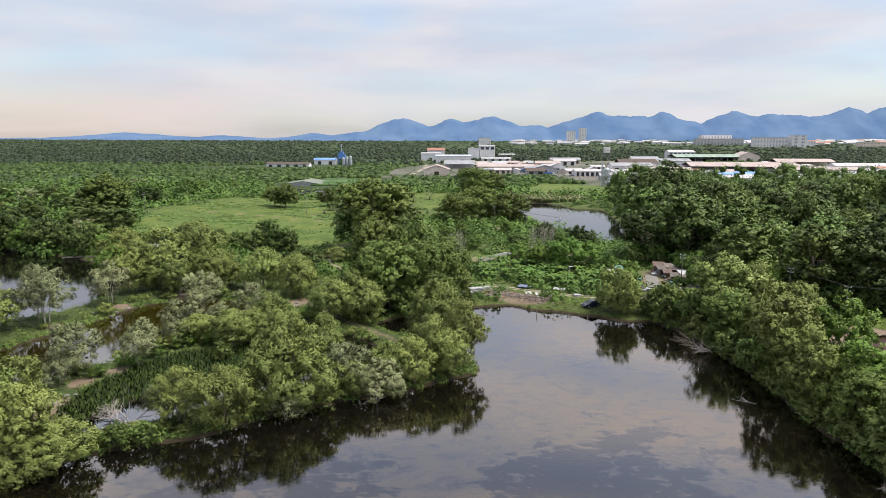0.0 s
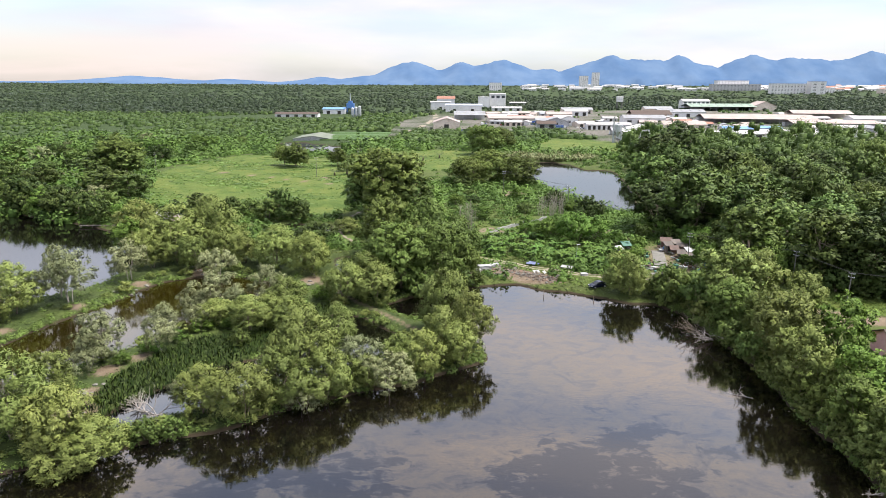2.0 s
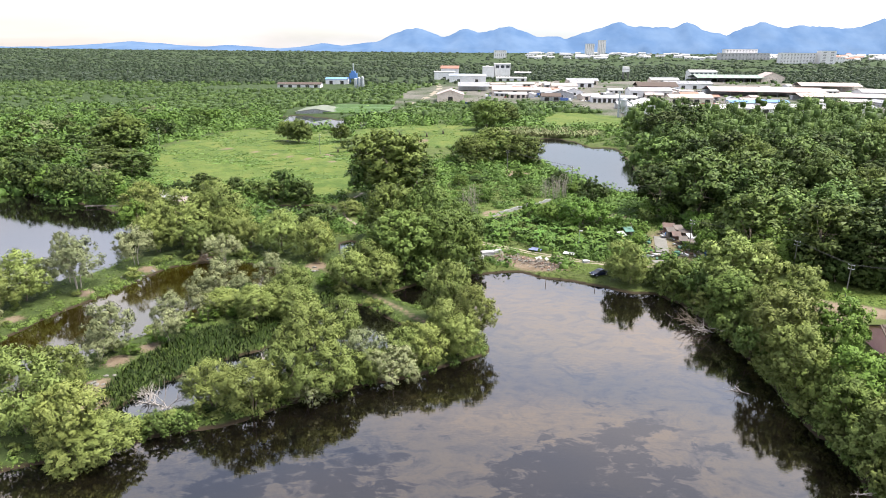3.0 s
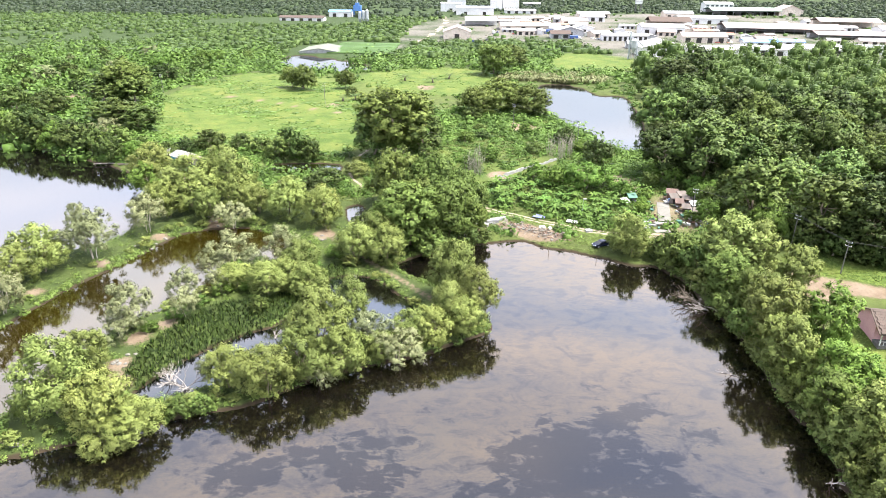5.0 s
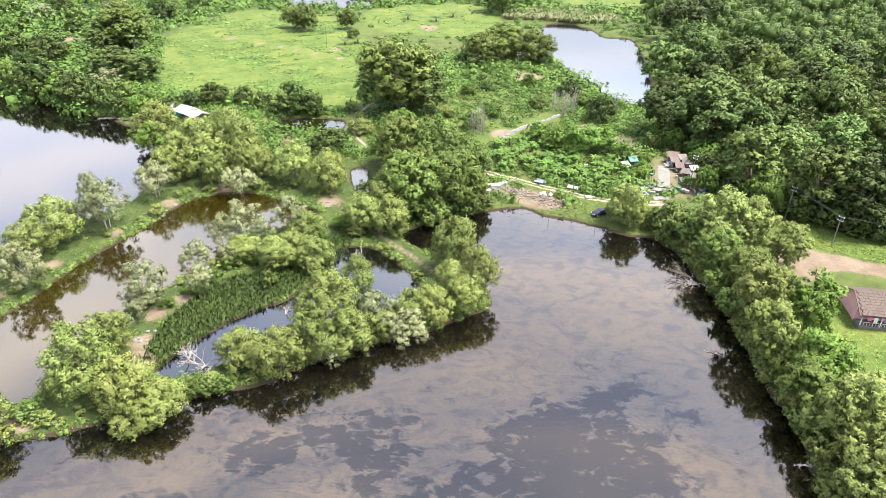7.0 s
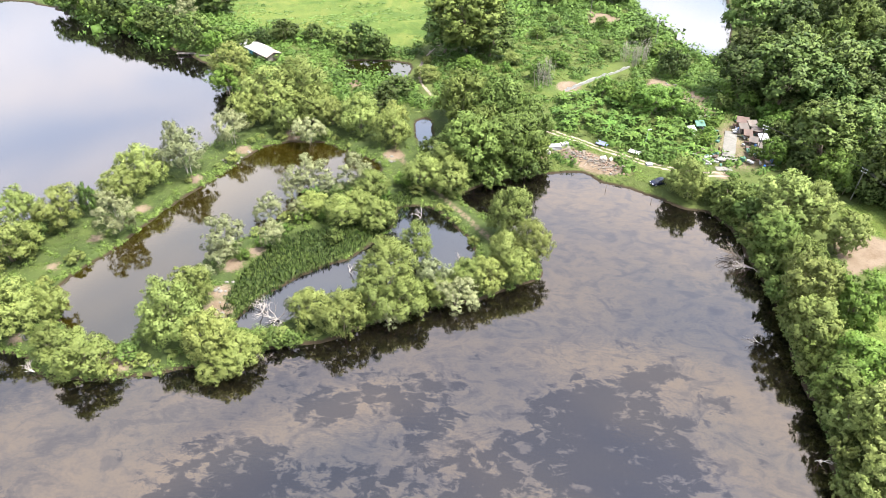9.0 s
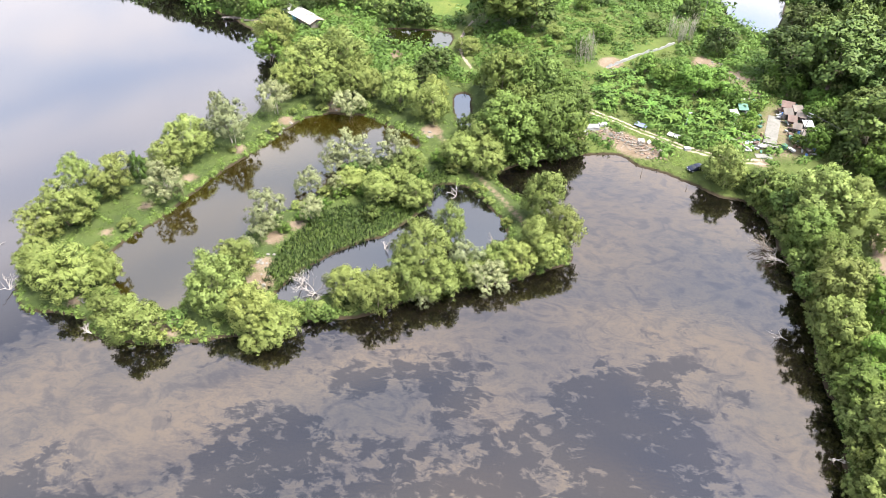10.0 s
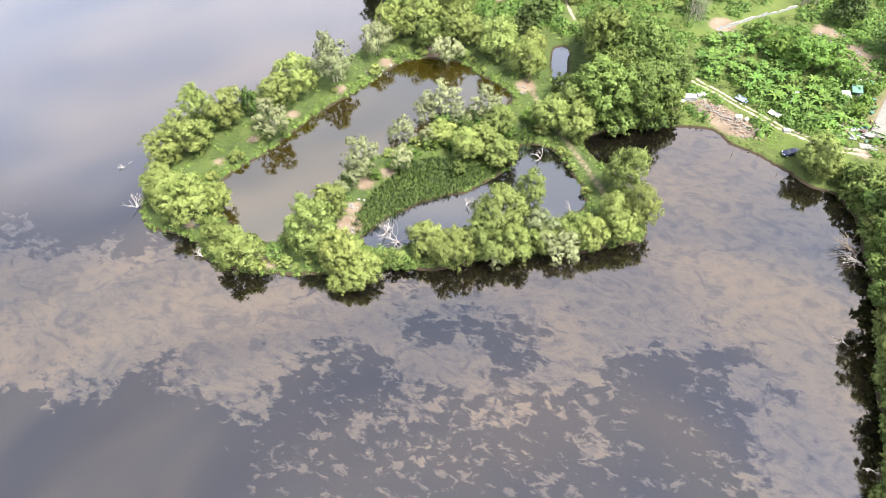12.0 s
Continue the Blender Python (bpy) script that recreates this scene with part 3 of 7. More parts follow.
def build_ground():
    xs = axis_steps(-4600, 4600, -114, 70, 1.2, 1.07, 220)
    ys = axis_steps(-900, 4800, 58, 165, 1.2, 1.04, 220)
    X, Y = np.meshgrid(xs, ys)
    x, y = X.ravel(), Y.ravel()
    z = height(x, y)
    nx, ny = len(xs), len(ys)
    idx = np.arange(nx * ny).reshape(ny, nx)
    f = np.stack([idx[:-1, :-1], idx[:-1, 1:], idx[1:, 1:], idx[1:, :-1]], -1).reshape(-1, 4)
    me = bpy.data.meshes.new("ground")
    me.vertices.add(len(x)); me.loops.add(f.size); me.polygons.add(len(f))
    me.vertices.foreach_set("co", np.stack([x, y, z], 1).astype(np.float32).ravel())
    me.loops.foreach_set("vertex_index", f.astype(np.int32).ravel())
    me.polygons.foreach_set("loop_start", np.arange(0, f.size, 4, dtype=np.int32))
    me.update(calc_edges=True)
    me.polygons.foreach_set("use_smooth", np.ones(len(f), bool))
    soft = lambda s, w: np.clip(0.5 + s / w, 0, 1)
    dirt = np.zeros(len(x))
    for area, w in ((DIRT_EAST, 3), (YARD, 7), (SHORE_SPOIL, 4)):
        dirt = np.maximum(dirt, soft(signed(x, y, area), w) * (0.55 if area is YARD else 1.0))
    for line, w in ((BANK_PATH, 0.7), (FIELD_TRACK, 1.0), (SHEET_PATH, 0.1)):
        dirt = np.maximum(dirt, soft(w - dist_lines(x, y, line, False), 2.0) * 0.85)
    for (cx, cy), r in SPIT_BARE:
        dirt = np.maximum(dirt, soft(r - np.hypot(x - cx, y - cy), 3.0) * 0.9)
    grass = np.zeros(len(x))
    for area, w in ((FIELD, 8), (MEADOW_NORTH, 8), (LAWN_EAST, 3), (VERGE_EAST, 3), (PADDOCK, 10)):
        grass = np.maximum(grass, soft(signed(x, y, area), w))
    stone = soft(signed(x, y, WORKS), 20) * np.clip(0.6 + 0.35 * np.sin(x * 0.05 + 2 * np.sin(y * 0.03)) * np.sin(y * 0.06 + 1), 0.15, 0.85)
    # grassy clearings between the thickets
    glade = np.sin(x * 0.055 + 2.1 * np.sin(y * 0.021)) + np.sin(y * 0.047 + 1.7 * np.sin(x * 0.019 + 1))
    grass = np.maximum(grass, np.where((y > 172) & (y < 480) & (x < 66), np.clip(0.05 - glade * 0.3, 0, 0.5), 0))
    open_land = np.clip(1 - (y - 330) / 150, 0, 1) * np.clip((x + 190) / 60, 0, 1)
    # the ring's banks darkened: leaf litter, and tree shade put into the colour
    ring = np.clip((land(x, y) + 1) / 2, 0, 1) * (y < 172) * (x < 6)
    open_land = np.minimum(open_land, 1 - 0.75 * ring * np.clip(0.75 + 0.6 * wobble(x * 0.6, y * 0.6), 0, 1))
    ca = me.color_attributes.new("cover", "FLOAT_COLOR", "POINT")
    ca.data.foreach_set("color", np.stack([dirt, grass, stone, open_land], 1).astype(np.float32).ravel())
    return tagged(part("ground", me, ground_material()), "low green land with bare earth, meadow and muddy shores", "ground", kind="structure")


def sheet(name, outline, z, material, label, grow=1.2):
    """A flat sheet of water inside an outline, tucked a little under its banks."""
    c = outline.mean(0)
    bm = bmesh.new()
    nrm = np.roll(outline, -1, 0) - np.roll(outline, 1, 0)
    nrm = unit(np.stack([nrm[:, 1], -nrm[:, 0]], 1))
    area = 0.5 * np.sum(outline[:, 0] * np.roll(outline[:, 1], -1) - np.roll(outline[:, 0], -1) * outline[:, 1])
    p = outline + nrm * grow * (1 if area > 0 else -1)
    f = bm.faces.new([bm.verts.new((*q, z)) for q in p])
    f.normal_update()
    if f.normal.z < 0:
        f.normal_flip()
    bmesh.ops.triangulate(bm, faces=[f])
    return tagged(part(name, bm, material), label, "water", kind="structure")


build_ground()
WATER_LAKE = water_material("lake_water", (0.0016, 0.0014, 0.0014), (1.0, 0.83, 0.67), 2.6, 0.26, drifts=True)
WATER_POND = water_material("pond_water", (0.0125, 0.0088, 0.0010), (1.0, 0.90, 0.78), 2.1, 0.86)
WATER_DARK = water_material("inner_pond_water", (0.0022, 0.0019, 0.0018), None, 2.15, 0.7)
WATER_GREEN = water_material("green_pond_water", (0.0075, 0.0090, 0.0018), None, 2.0, 0.45)
WATER_BRIGHT = water_material("far_pond_water", (0.006, 0.0055, 0.006), None, 2.6, 0.85)


def build_lake():
    """The lake's sheet, with the lie of the weed mats in it."""
    xs, ys = axis_steps(-420, 52, -112, 50, 1.5, 1.25, 30), axis_steps(-260, 260, 20, 145, 1.5, 1.25, 30)
    X, Y = np.meshgrid(xs, ys)
    x, y = X.ravel(), Y.ravel()
    idx = np.arange(len(x)).reshape(len(ys), len(xs))
    f = np.stack([idx[:-1, :-1], idx[:-1, 1:], idx[1:, 1:], idx[1:, :-1]], -1).reshape(-1, 4)
    me = poly_mesh("water", np.stack([x, y, 0 * x], 1), f.tolist())
    d = signed(x, y, WEED)
    for hole in WEED_HOLES:
        d = np.minimum(d, -signed(x, y, hole) + 0.6)
    for mat in WEED_MATS:
        d = np.maximum(d, signed(x, y, mat) * 0.6 - 0.4)
    weed = np.clip(0.5 + np.where(d > 0, d / 24.0, d / 9.0), 0, 1.1)
    weed *= 1 - 0.55 * np.clip((-80 - x) / 34, 0, 1) * np.clip((y - 34) / 26, 0, 1)
    west = np.clip((-86 - x + 0.25 * (y - 60)) / 26, 0, 1) * np.clip((y - 44) / 26, 0, 1)
    loose = np.clip(1 + d / 26, 0, 1) * (d < 0) * np.clip((x + 60) / 20, 0, 1)
    ca = me.color_attributes.new("weed", "FLOAT_COLOR", "POINT")
    ca.data.foreach_set("color", np.stack([weed, west, loose, np.ones(len(x))], 1).astype(np.float32).ravel())
    return tagged(part("water", me, WATER_LAKE), "still murky grey lake with drifts of submerged tan weed", "water", kind="structure")


build_lake()
sheet("water_brown_pond", POND_MAIN, 0.03, WATER_POND, "still brown pond inside the ring of banks")
sheet("water_inner_pond", POND_INNER, 0.03, WATER_DARK, "small dark pond with dead branches in it")
sheet("water_narrow_pond", POND_STRIP, 0.03, WATER_DARK, "narrow strip of still water between trees")
sheet("water_north_pond", POND_NORTH, 0.03, WATER_GREEN, "small green-brown fish pond")
sheet("water_far_pond", POND_FAR, 0.03, WATER_BRIGHT, "long bright pond beside the woods")
sheet("water_tent_pond", POND_TENT, 0.03, WATER_BRIGHT, "far bright pond beside a tent roof")


# ---------------------------------------------------------------- trees and plants
def crown_mesh(rng, R, zc, Rz, lobes, tufts, leaves, length, width, low=-0.6, lobe=(0.34, 0.48), tuft=(0.22, 0.36), core=0.62, shell=(0.3, 1.15), jitter=0.6, rough=0.32, inner=70):
    """A crown of billowing lobes, each a heap of leafy tufts. Returns the mesh and the tufts' middles."""
    half = np.array((R, R, Rz))
    # lobes keep away from one another
    cs = [np.array((0, 0, 0.58))]
    while len(cs) < lobes:
        best, far = None, -1
        for _ in range(12):
            d = unit(rng.normal(0, 1, 3))
            if d[2] < low:
                continue
            c = d * rng.uniform(0.5, 0.72)
            gap = min(np.linalg.norm(c - o) for o in cs)
            if gap > far:
                best, far = c, gap
        if best is not None:
            cs.append(best)
    mids = np.array((0, 0, zc)) + np.array(cs) * half
    rl = R * rng.uniform(*lobe, lobes)
    rad = np.stack([rl, rl, rl * rng.uniform(1.0, 1.4, lobes) * (Rz / R) ** 0.5], 1)
    P, out, size = [], [], []
    for i in range(lobes):
        d = unit(rng.normal(0, 1, (tufts, 3)) + (0, 0, 0.25))
        d[:, 2] = np.where(d[:, 2] < -0.55, -d[:, 2], d[:, 2])
        c = mids[i] + d * rad[i] * rng.uniform(0.72, 1.0, (tufts, 1))
        deep = np.min([np.linalg.norm((c - mids[j]) / rad[j], axis=1) if j != i else np.full(tufts, 9.0) for j in range(lobes)], axis=0)
        ok = deep > 0.72
        P.append(c[ok]); out.append(d[ok]); size.append(rl[i] * rng.uniform(*tuft, ok.sum()))
    P, out, size = np.concatenate(P), np.concatenate(out), np.concatenate(size)
    n = np.maximum(8, (leaves * size ** 2 / np.sum(size ** 2)).astype(int))
    T = np.repeat(np.arange(len(P)), n)
    e = unit(rng.normal(0, 1, (len(T), 3)) + out[T] * 0.55 + (0, 0, 0.15))
    lead = P[T] + e * size[T][:, None] * rng.uniform(*shell, (len(T), 1))
    q = leaf_quads(rng, lead, e + out[T] * 0.6 + (0, 0, 0.3), length, width, jitter)
    whole = unit((lead - (0, 0, zc - 0.3 * Rz)) / half)
    face = unit(e * 0.55 + out[T] * 0.6 + whole * 0.3 + (0, 0, 0.12) + rng.normal(0, rough, lead.shape))
    # the close inner foliage of each lobe
    mass = domes(rng, mids, rad * core, 2, amp=0.2) if core else None
    T = np.repeat(np.arange(lobes), inner)
    e = unit(rng.normal(0, 1, (len(T), 3)))
    deep = leaf_quads(rng, mids[T] + e * rad[T] * rng.uniform(0.1, 0.6, (len(T), 1)), e, R * 0.13, R * 0.09, 0.8)
    q, face = np.concatenate([q, deep]), np.concatenate([face, e])
    k = R * 1.03 / np.percentile(np.hypot(lead[:, 0], lead[:, 1]), 96)
    kz = (zc + Rz) / np.percentile(lead[:, 2], 99.5)
    fit = np.array((k, k, kz))
    return quad_mesh("crown", q * fit, face, mass and (mass[0] * fit, mass[1], mass[2])), [(p * fit, r * k) for p, r in zip(mids, rl)] + [(p * fit, r * k) for p, r in zip(P[::6], size[::6])]


def trunk_mesh(rng, H, cs, r0, stems=1, lean=0.07, limbs=9):
    paths = []
    for s in range(stems):
        a = rng.uniform(0, 6.28)
        off = np.array((math.cos(a), math.sin(a), 0)) * (0.35 if stems > 1 else 0)
        top = off * 3 + np.array((rng.normal(0, lean) * H, rng.normal(0, lean) * H, H * rng.uniform(0.5, 0.65)))
        mid = off + (top - off) * 0.5 + np.array((*rng.normal(0, 0.04 * H, 2), 0))
        k = 0.75 if stems > 1 else 1
        paths.append([(off + (0, 0, -0.5), r0 * k * 1.25), (off + (0, 0, 0.4), r0 * k), (mid, r0 * k * 0.75), (top, r0 * k * 0.4)])
        for c, r in [cs[i] for i in rng.permutation(len(cs))[:limbs // stems]]:
            u = rng.uniform(0.35, 0.95)
            st = off + (top - off) * u
            st[2] = max(st[2], 0.5)
            md = st + (c - st) * 0.55 + np.array((0, 0, -0.08 * r))
            paths.append([(st, r0 * k * 0.3), (md, r0 * k * 0.2), (c, r0 * k * 0.08)])
    return poly_mesh("trunk", *tube(paths, 5), smooth=True)


def make_tree(rng, name, label, leaf, bark, R, H, lobes, tufts, leaves, length, width, r0=0.2, stems=1, crown_low=0.25, group="", **kw):
    """One tree at the origin: trunk with limbs, and a crown. R, H: its crown's radius and its height."""
    zc = H * (1 + crown_low) / 2
    me, cs = crown_mesh(rng, R, zc, H - zc, lobes, tufts, leaves, length, width, **kw)
    ob = thing(name, label, "tree", group=group)
    part("trunk", trunk_mesh(rng, H, cs, r0, stems), bark, ob)
    part("crown", me, leaf, ob)
    SPAN[ob.name] = (R, H)
    return ob


KINDS, SPAN, TURN, SET = {}, {}, {}, set()


def kind(key, variants, **spec):
    rng = np.random.default_rng(len(KINDS) * 17 + 5)
    KINDS[key] = [make_tree(rng, **spec) for _ in range(variants)]


kind("light", 5, name="tree", label="light green bushy tree with several thin stems on the bank", leaf=LEAF_LIGHT, bark=BARK, R=5, H=9.5, lobes=11, tufts=22, leaves=10500,
     length=0.42, width=0.125, r0=0.16, stems=3, crown_low=-0.04, group="trees on the banks", low=-0.8, tuft=(0.18, 0.38), core=0, inner=44, shell=(0.1, 1.4), jitter=0.9, rough=0.2)
kind("pale", 5, name="tree", label="thin grey-green tree with pale stems showing", leaf=LEAF_PALE, bark=BARK_PALE, R=4, H=7, lobes=9, tufts=15, leaves=5600,
     length=0.36, width=0.10, r0=0.11, stems=3, crown_low=0.06, inner=16, group="pale trees on the banks", low=-0.7, lobe=(0.28, 0.42), core=0, shell=(0.1, 1.45), jitter=0.9, rough=0.2)
kind("dense", 5, name="tree", label="large dense mid-green tree with a rounded crown", leaf=LEAF_MID, bark=BARK, R=7, H=14, lobes=17, tufts=18, leaves=8200,
     length=0.50, width=0.24, r0=0.3, stems=2, crown_low=0.04, group="trees on the banks", low=-0.85, lobe=(0.27, 0.4), core=0.2, shell=(0.15, 1.3), rough=0.24)
kind("bank", 5, name="tree", label="tall yellow-green tree leaning over the water", leaf=LEAF_LIGHT, bark=BARK, R=5, H=13, lobes=16, tufts=17, leaves=9800,
     length=0.44, width=0.15, r0=0.2, stems=2, crown_low=0.0, group="trees on the banks", low=-0.9, lobe=(0.3, 0.42), core=0, shell=(0.1, 1.3), jitter=0.8, rough=0.22)
kind("forest", 6, name="forest_tree", label="dark green woodland tree with a broad lumpy crown", leaf=LEAF_DARK, bark=BARK, R=6, H=16, lobes=14, tufts=13, leaves=3400,
     length=0.66, width=0.36, r0=0.32, crown_low=-0.05, group="trees of the wood", low=-0.5, lobe=(0.26, 0.4), tuft=(0.24, 0.42), core=0.2, shell=(0.15, 1.25), rough=0.24)
kind("bush", 4, name="bush", label="dense dark green rounded bush", leaf=LEAF_DARK, bark=BARK, R=4, H=6, lobes=11, tufts=13, leaves=2500,
     length=0.44, width=0.24, r0=0.12, stems=3, crown_low=-0.1, group="bushes", low=-0.6, lobe=(0.28, 0.42), core=0.2, shell=(0.15, 1.2), rough=0.24)
kind("green", 4, name="tree", label="fresh green bushy tree by the shore", leaf=LEAF_BRIGHT, bark=BARK, R=4.5, H=8, lobes=10, tufts=15, leaves=5000,
     length=0.38, width=0.20, r0=0.15, stems=2, crown_low=0.0, group="trees on the banks", low=-0.8, core=0, shell=(0.1, 1.3), rough=0.22)
kind("fresh", 2, name="tree", label="tall fresh green tree behind the bank", leaf=LEAF_BRIGHT, bark=BARK, R=4.6, H=13, lobes=16, tufts=16, leaves=8200,
     length=0.42, width=0.18, r0=0.2, stems=2, crown_low=0.0, group="trees on the banks", low=-0.9, lobe=(0.3, 0.42), core=0, shell=(0.1, 1.3), rough=0.22)
kind("shrub", 4, name="shrub", label="low yellow-green shrub at the water's edge", leaf=LEAF_LIGHT, bark=BARK, R=2, H=2.6, lobes=7, tufts=11, leaves=1700,
     length=0.30, width=0.14, r0=0.05, stems=3, crown_low=-0.1, group="shrubs on the banks", low=-0.6, core=0, shell=(0.1, 1.35), rough=0.22)
kind("giant", 2, name="tree", label="huge dark tree hung with creepers at the field's edge", leaf=LEAF_MID, bark=BARK, R=11, H=24, lobes=34, tufts=16, leaves=13000,
     length=0.66, width=0.38, r0=0.5, crown_low=0.0, group="large old trees", low=-0.95, lobe=(0.2, 0.32), core=0.25, shell=(0.15, 1.25), rough=0.24)


def place(src, m):
    """The pattern itself takes the first spot; later ones are copies."""
    if src.name not in SET:
        SET.add(src.name)
        src.matrix_basis = m
        return src
    return copy_thing(src, m @ Matrix.Diagonal((1 / src.scale.x, 1 / src.scale.y, 1 / src.scale.z, 1)))


tree_rng = np.random.default_rng(77)


def plant(key, x, y, R, H, sink=0.1):
    """Sets a tree of a kind with crown radius R and height H."""
    TURN[key] = TURN.get(key, -1) + 1
    src = KINDS[key][TURN[key] % len(KINDS[key])]
    r0, h0 = SPAN[src.name]
    m = Matrix.Translation((x, y, max(ground_z(x, y), -0.5) - sink)) @ Matrix.Rotation(tree_rng.uniform(0, 6.28), 4, "Z")
    m = m @ Matrix.Diagonal((R / r0, R / r0 * tree_rng.uniform(0.9, 1.1), H / h0, 1))
    return place(src, m)


def plant_all(key, rows, grow=1.0):
    for x, y, R, H in rows:
        plant(key, x, y, R * grow, H)


def scatter(rng, outline, spacing, keep=0.0):
    lo, hi = outline.min(0), outline.max(0)
    gx, gy = np.meshgrid(np.arange(lo[0], hi[0], spacing), np.arange(lo[1], hi[1], spacing))
    p = np.stack([gx.ravel(), gy.ravel()], 1) + rng.uniform(-0.42, 0.42, (gx.size, 2)) * spacing
    return p[signed(p[:, 0], p[:, 1], outline) > keep]


# the ring of banks
plant_all("light", [(-1.8, 112.4, 4.4, 12.2), (3.2, 103.6, 4.4, 11.0), (-1.4, 101.2, 4.2, 9.0), (-4.5, 94.8, 3.6, 7.4), (1.2, 98.4, 3.6, 7.4), (-8.6, 95.2, 3.2, 6.2)])
plant_all("light", [(-23.4, 90.6, 5.8, 13.0), (-19.6, 101.0, 3.4, 10.4), (-18.8, 86.4, 4.8, 8.3), (-24.9, 85.0, 4.6, 8.6), (-29.0, 80.4, 4.8, 8.2), (-34.8, 80.5, 4.2, 7.6), (-13.0, 90.6, 2.8, 5.0)])
plant_all("pale", [(-9.8, 90.0, 4.2, 6.4), (-14.4, 93.0, 3.8, 6.8), (-37.7, 83.0, 2.8, 6.0), (-21.5, 83.6, 3.0, 5.0)])
plant_all("light", [(-57.6, 73.5, 5.6, 12.0), (-58.4, 82.5, 4.2, 8.2), (-49.8, 71.0, 4.2, 9.0), (-45.2, 70.0, 4.4, 6.4), (-47.0, 67.2, 3.4, 5.0), (-69.3, 64.2, 5.0, 7.6), (-76.0, 66.3, 3.2, 6.4),
                    (-87.0, 70.8, 5.8, 9.4), (-82.5, 75.5, 3.3, 7.4), (-93.5, 72.8, 4.6, 8.4), (-98, 76, 3.6, 7.0)])
plant_all("light", [(-100.0, 88.5, 5.8, 9.8), (-102.6, 83.5, 4.2, 7.4), (-105.5, 100.8, 4.2, 9.4), (-97.0, 101.0, 5.0, 9.6), (-87.5, 119.0, 5.6, 10.7), (-88.6, 111.5, 4.8, 8.9)])
plant_all("pale", [(-84.5, 101.5, 4.8, 8.8), (-80.4, 126.0, 5.8, 11.5), (-84.8, 130.0, 3.3, 11.4), (-56.4, 147.7, 4.6, 7.4)])
plant_all("bush", [(-93.4, 106.0, 2.2, 8.5), (-99.0, 94.0, 3.0, 5.0), (-39.8, 176.5, 5.6, 6.6), (-41.3, 168.5, 4.2, 6.0)])
plant_all("pale", [(-75.8, 142.4, 5.0, 10.0), (-49.5, 125.5, 5.2, 8.4), (-55.0, 112.6, 3.4, 6.4), (-58.5, 97.6, 4.9, 8.2), (-50.5, 101.8, 3.2, 5.8), (-58.4, 93.8, 3.0, 5.2), (-38.5, 126.6, 4.6, 8.0), (-52.6, 121.6, 3.4, 6.0)])
plant_all("light", [(-75.0, 152.5, 5.0, 10.0), (-70.7, 158.5, 8.2, 15.0), (-64.0, 166.0, 7.8, 15.5), (-92.0, 182.0, 6.6, 12.0), (-63.7, 150.9, 4.6, 8.6), (-58.8, 157.5, 5.6, 10.4), (-53.1, 157.4, 4.4, 8.2),
                    (-44.5, 153.6, 5.8, 10.6), (-34.6, 148.6, 5.0, 10.4), (-35.6, 157.0, 3.6, 8.0), (-78, 165, 4.5, 9)])
plant_all("dense", [(-16.6, 158.5, 7.2, 17.0), (-20.5, 168.0, 4.4, 10.5), (-11.6, 137.6, 7.6, 15.0), (-5.7, 155.0, 8.0, 17.0), (-15.8, 139.6, 5.2, 12.8), (-2.5, 141.2, 7.0, 14.5), (1.0, 152.6, 6.0, 13.6), (2.6, 145.0, 4.2, 9.2),
                    (-11.0, 147.0, 6.5, 13.0)])
plant_all("bush", [(-6.8, 134.6, 4.2, 7.0), (0.6, 138.4, 3.8, 6.2), (4.8, 141.6, 2.6, 4.0), (-15.5, 132.5, 3.4, 6.0), (-22, 142, 4, 7)])
plant_all("light", [(-34.0, 122.2, 4.3, 7.4), (-37.9, 111.8, 4.2, 6.8), (-29.8, 112.0, 4.0, 6.6), (-35.2, 116.4, 3.6, 5.6), (-45.2, 114.2, 3.8, 5.4), (-22.8, 128.6, 4.9, 9.0), (-16.2, 127.6, 4.6, 8.8), (-19.1, 133.2, 4.6, 9.4)])
plant_all("bush", [(-37.8, 104.8, 2.0, 3.0), (-41.5, 119.0, 3.2, 4.6), (-47.0, 119.0, 2.8, 4.0), (-63.5, 68.0, 2.2, 2.6), (-40.5, 74.6, 2.2, 3.0), (-37.2, 75.6, 2.0, 2.8)])
# shrubs along the water round the ring
edge_rng = np.random.default_rng(61)
for line, gap in ((catmull([(-74, 64), (-62, 66.2), (-51, 70.2), (-41, 75), (-31.5, 79.5), (-24, 85.2), (-17.5, 89), (-8, 93.5), (0, 99)], False, 10), 3.0),
                         (catmull([(-81, 72), (-89, 84), (-85, 96), (-81, 113), (-75, 129), (-70, 145), (-56, 150.5), (-44, 146.5)], False, 10), 4.2),
                         (catmull([(-64, 74), (-64, 84), (-60, 92), (-58, 100), (-53, 108), (-47, 117), (-41, 127)], False, 10), 4.0),
                         (catmull([(-30, 128), (-20, 124.5), (-14, 117), (-8, 109)], False, 8), 4.0),
                         (catmull([(-104, 76), (-107, 86), (-107.5, 96), (-99, 108), (-94, 118), (-88, 131)], False, 10), 4.0)):
    run = np.concatenate([[0], np.cumsum(np.hypot(*np.diff(line, axis=0).T))])
    for u in np.arange(1.0, run[-1], gap):
        if edge_rng.random() < 0.22:
            continue
        ex, ey = (np.interp(u, run, line[:, i]) + edge_rng.normal(0, 0.7) for i in (0, 1))
        if land(ex, ey) < 0.2:
            continue
        er = edge_rng.uniform(0.9, 2.1)
        plant("shrub", ex, ey, er, er * edge_rng.uniform(0.9, 1.5))
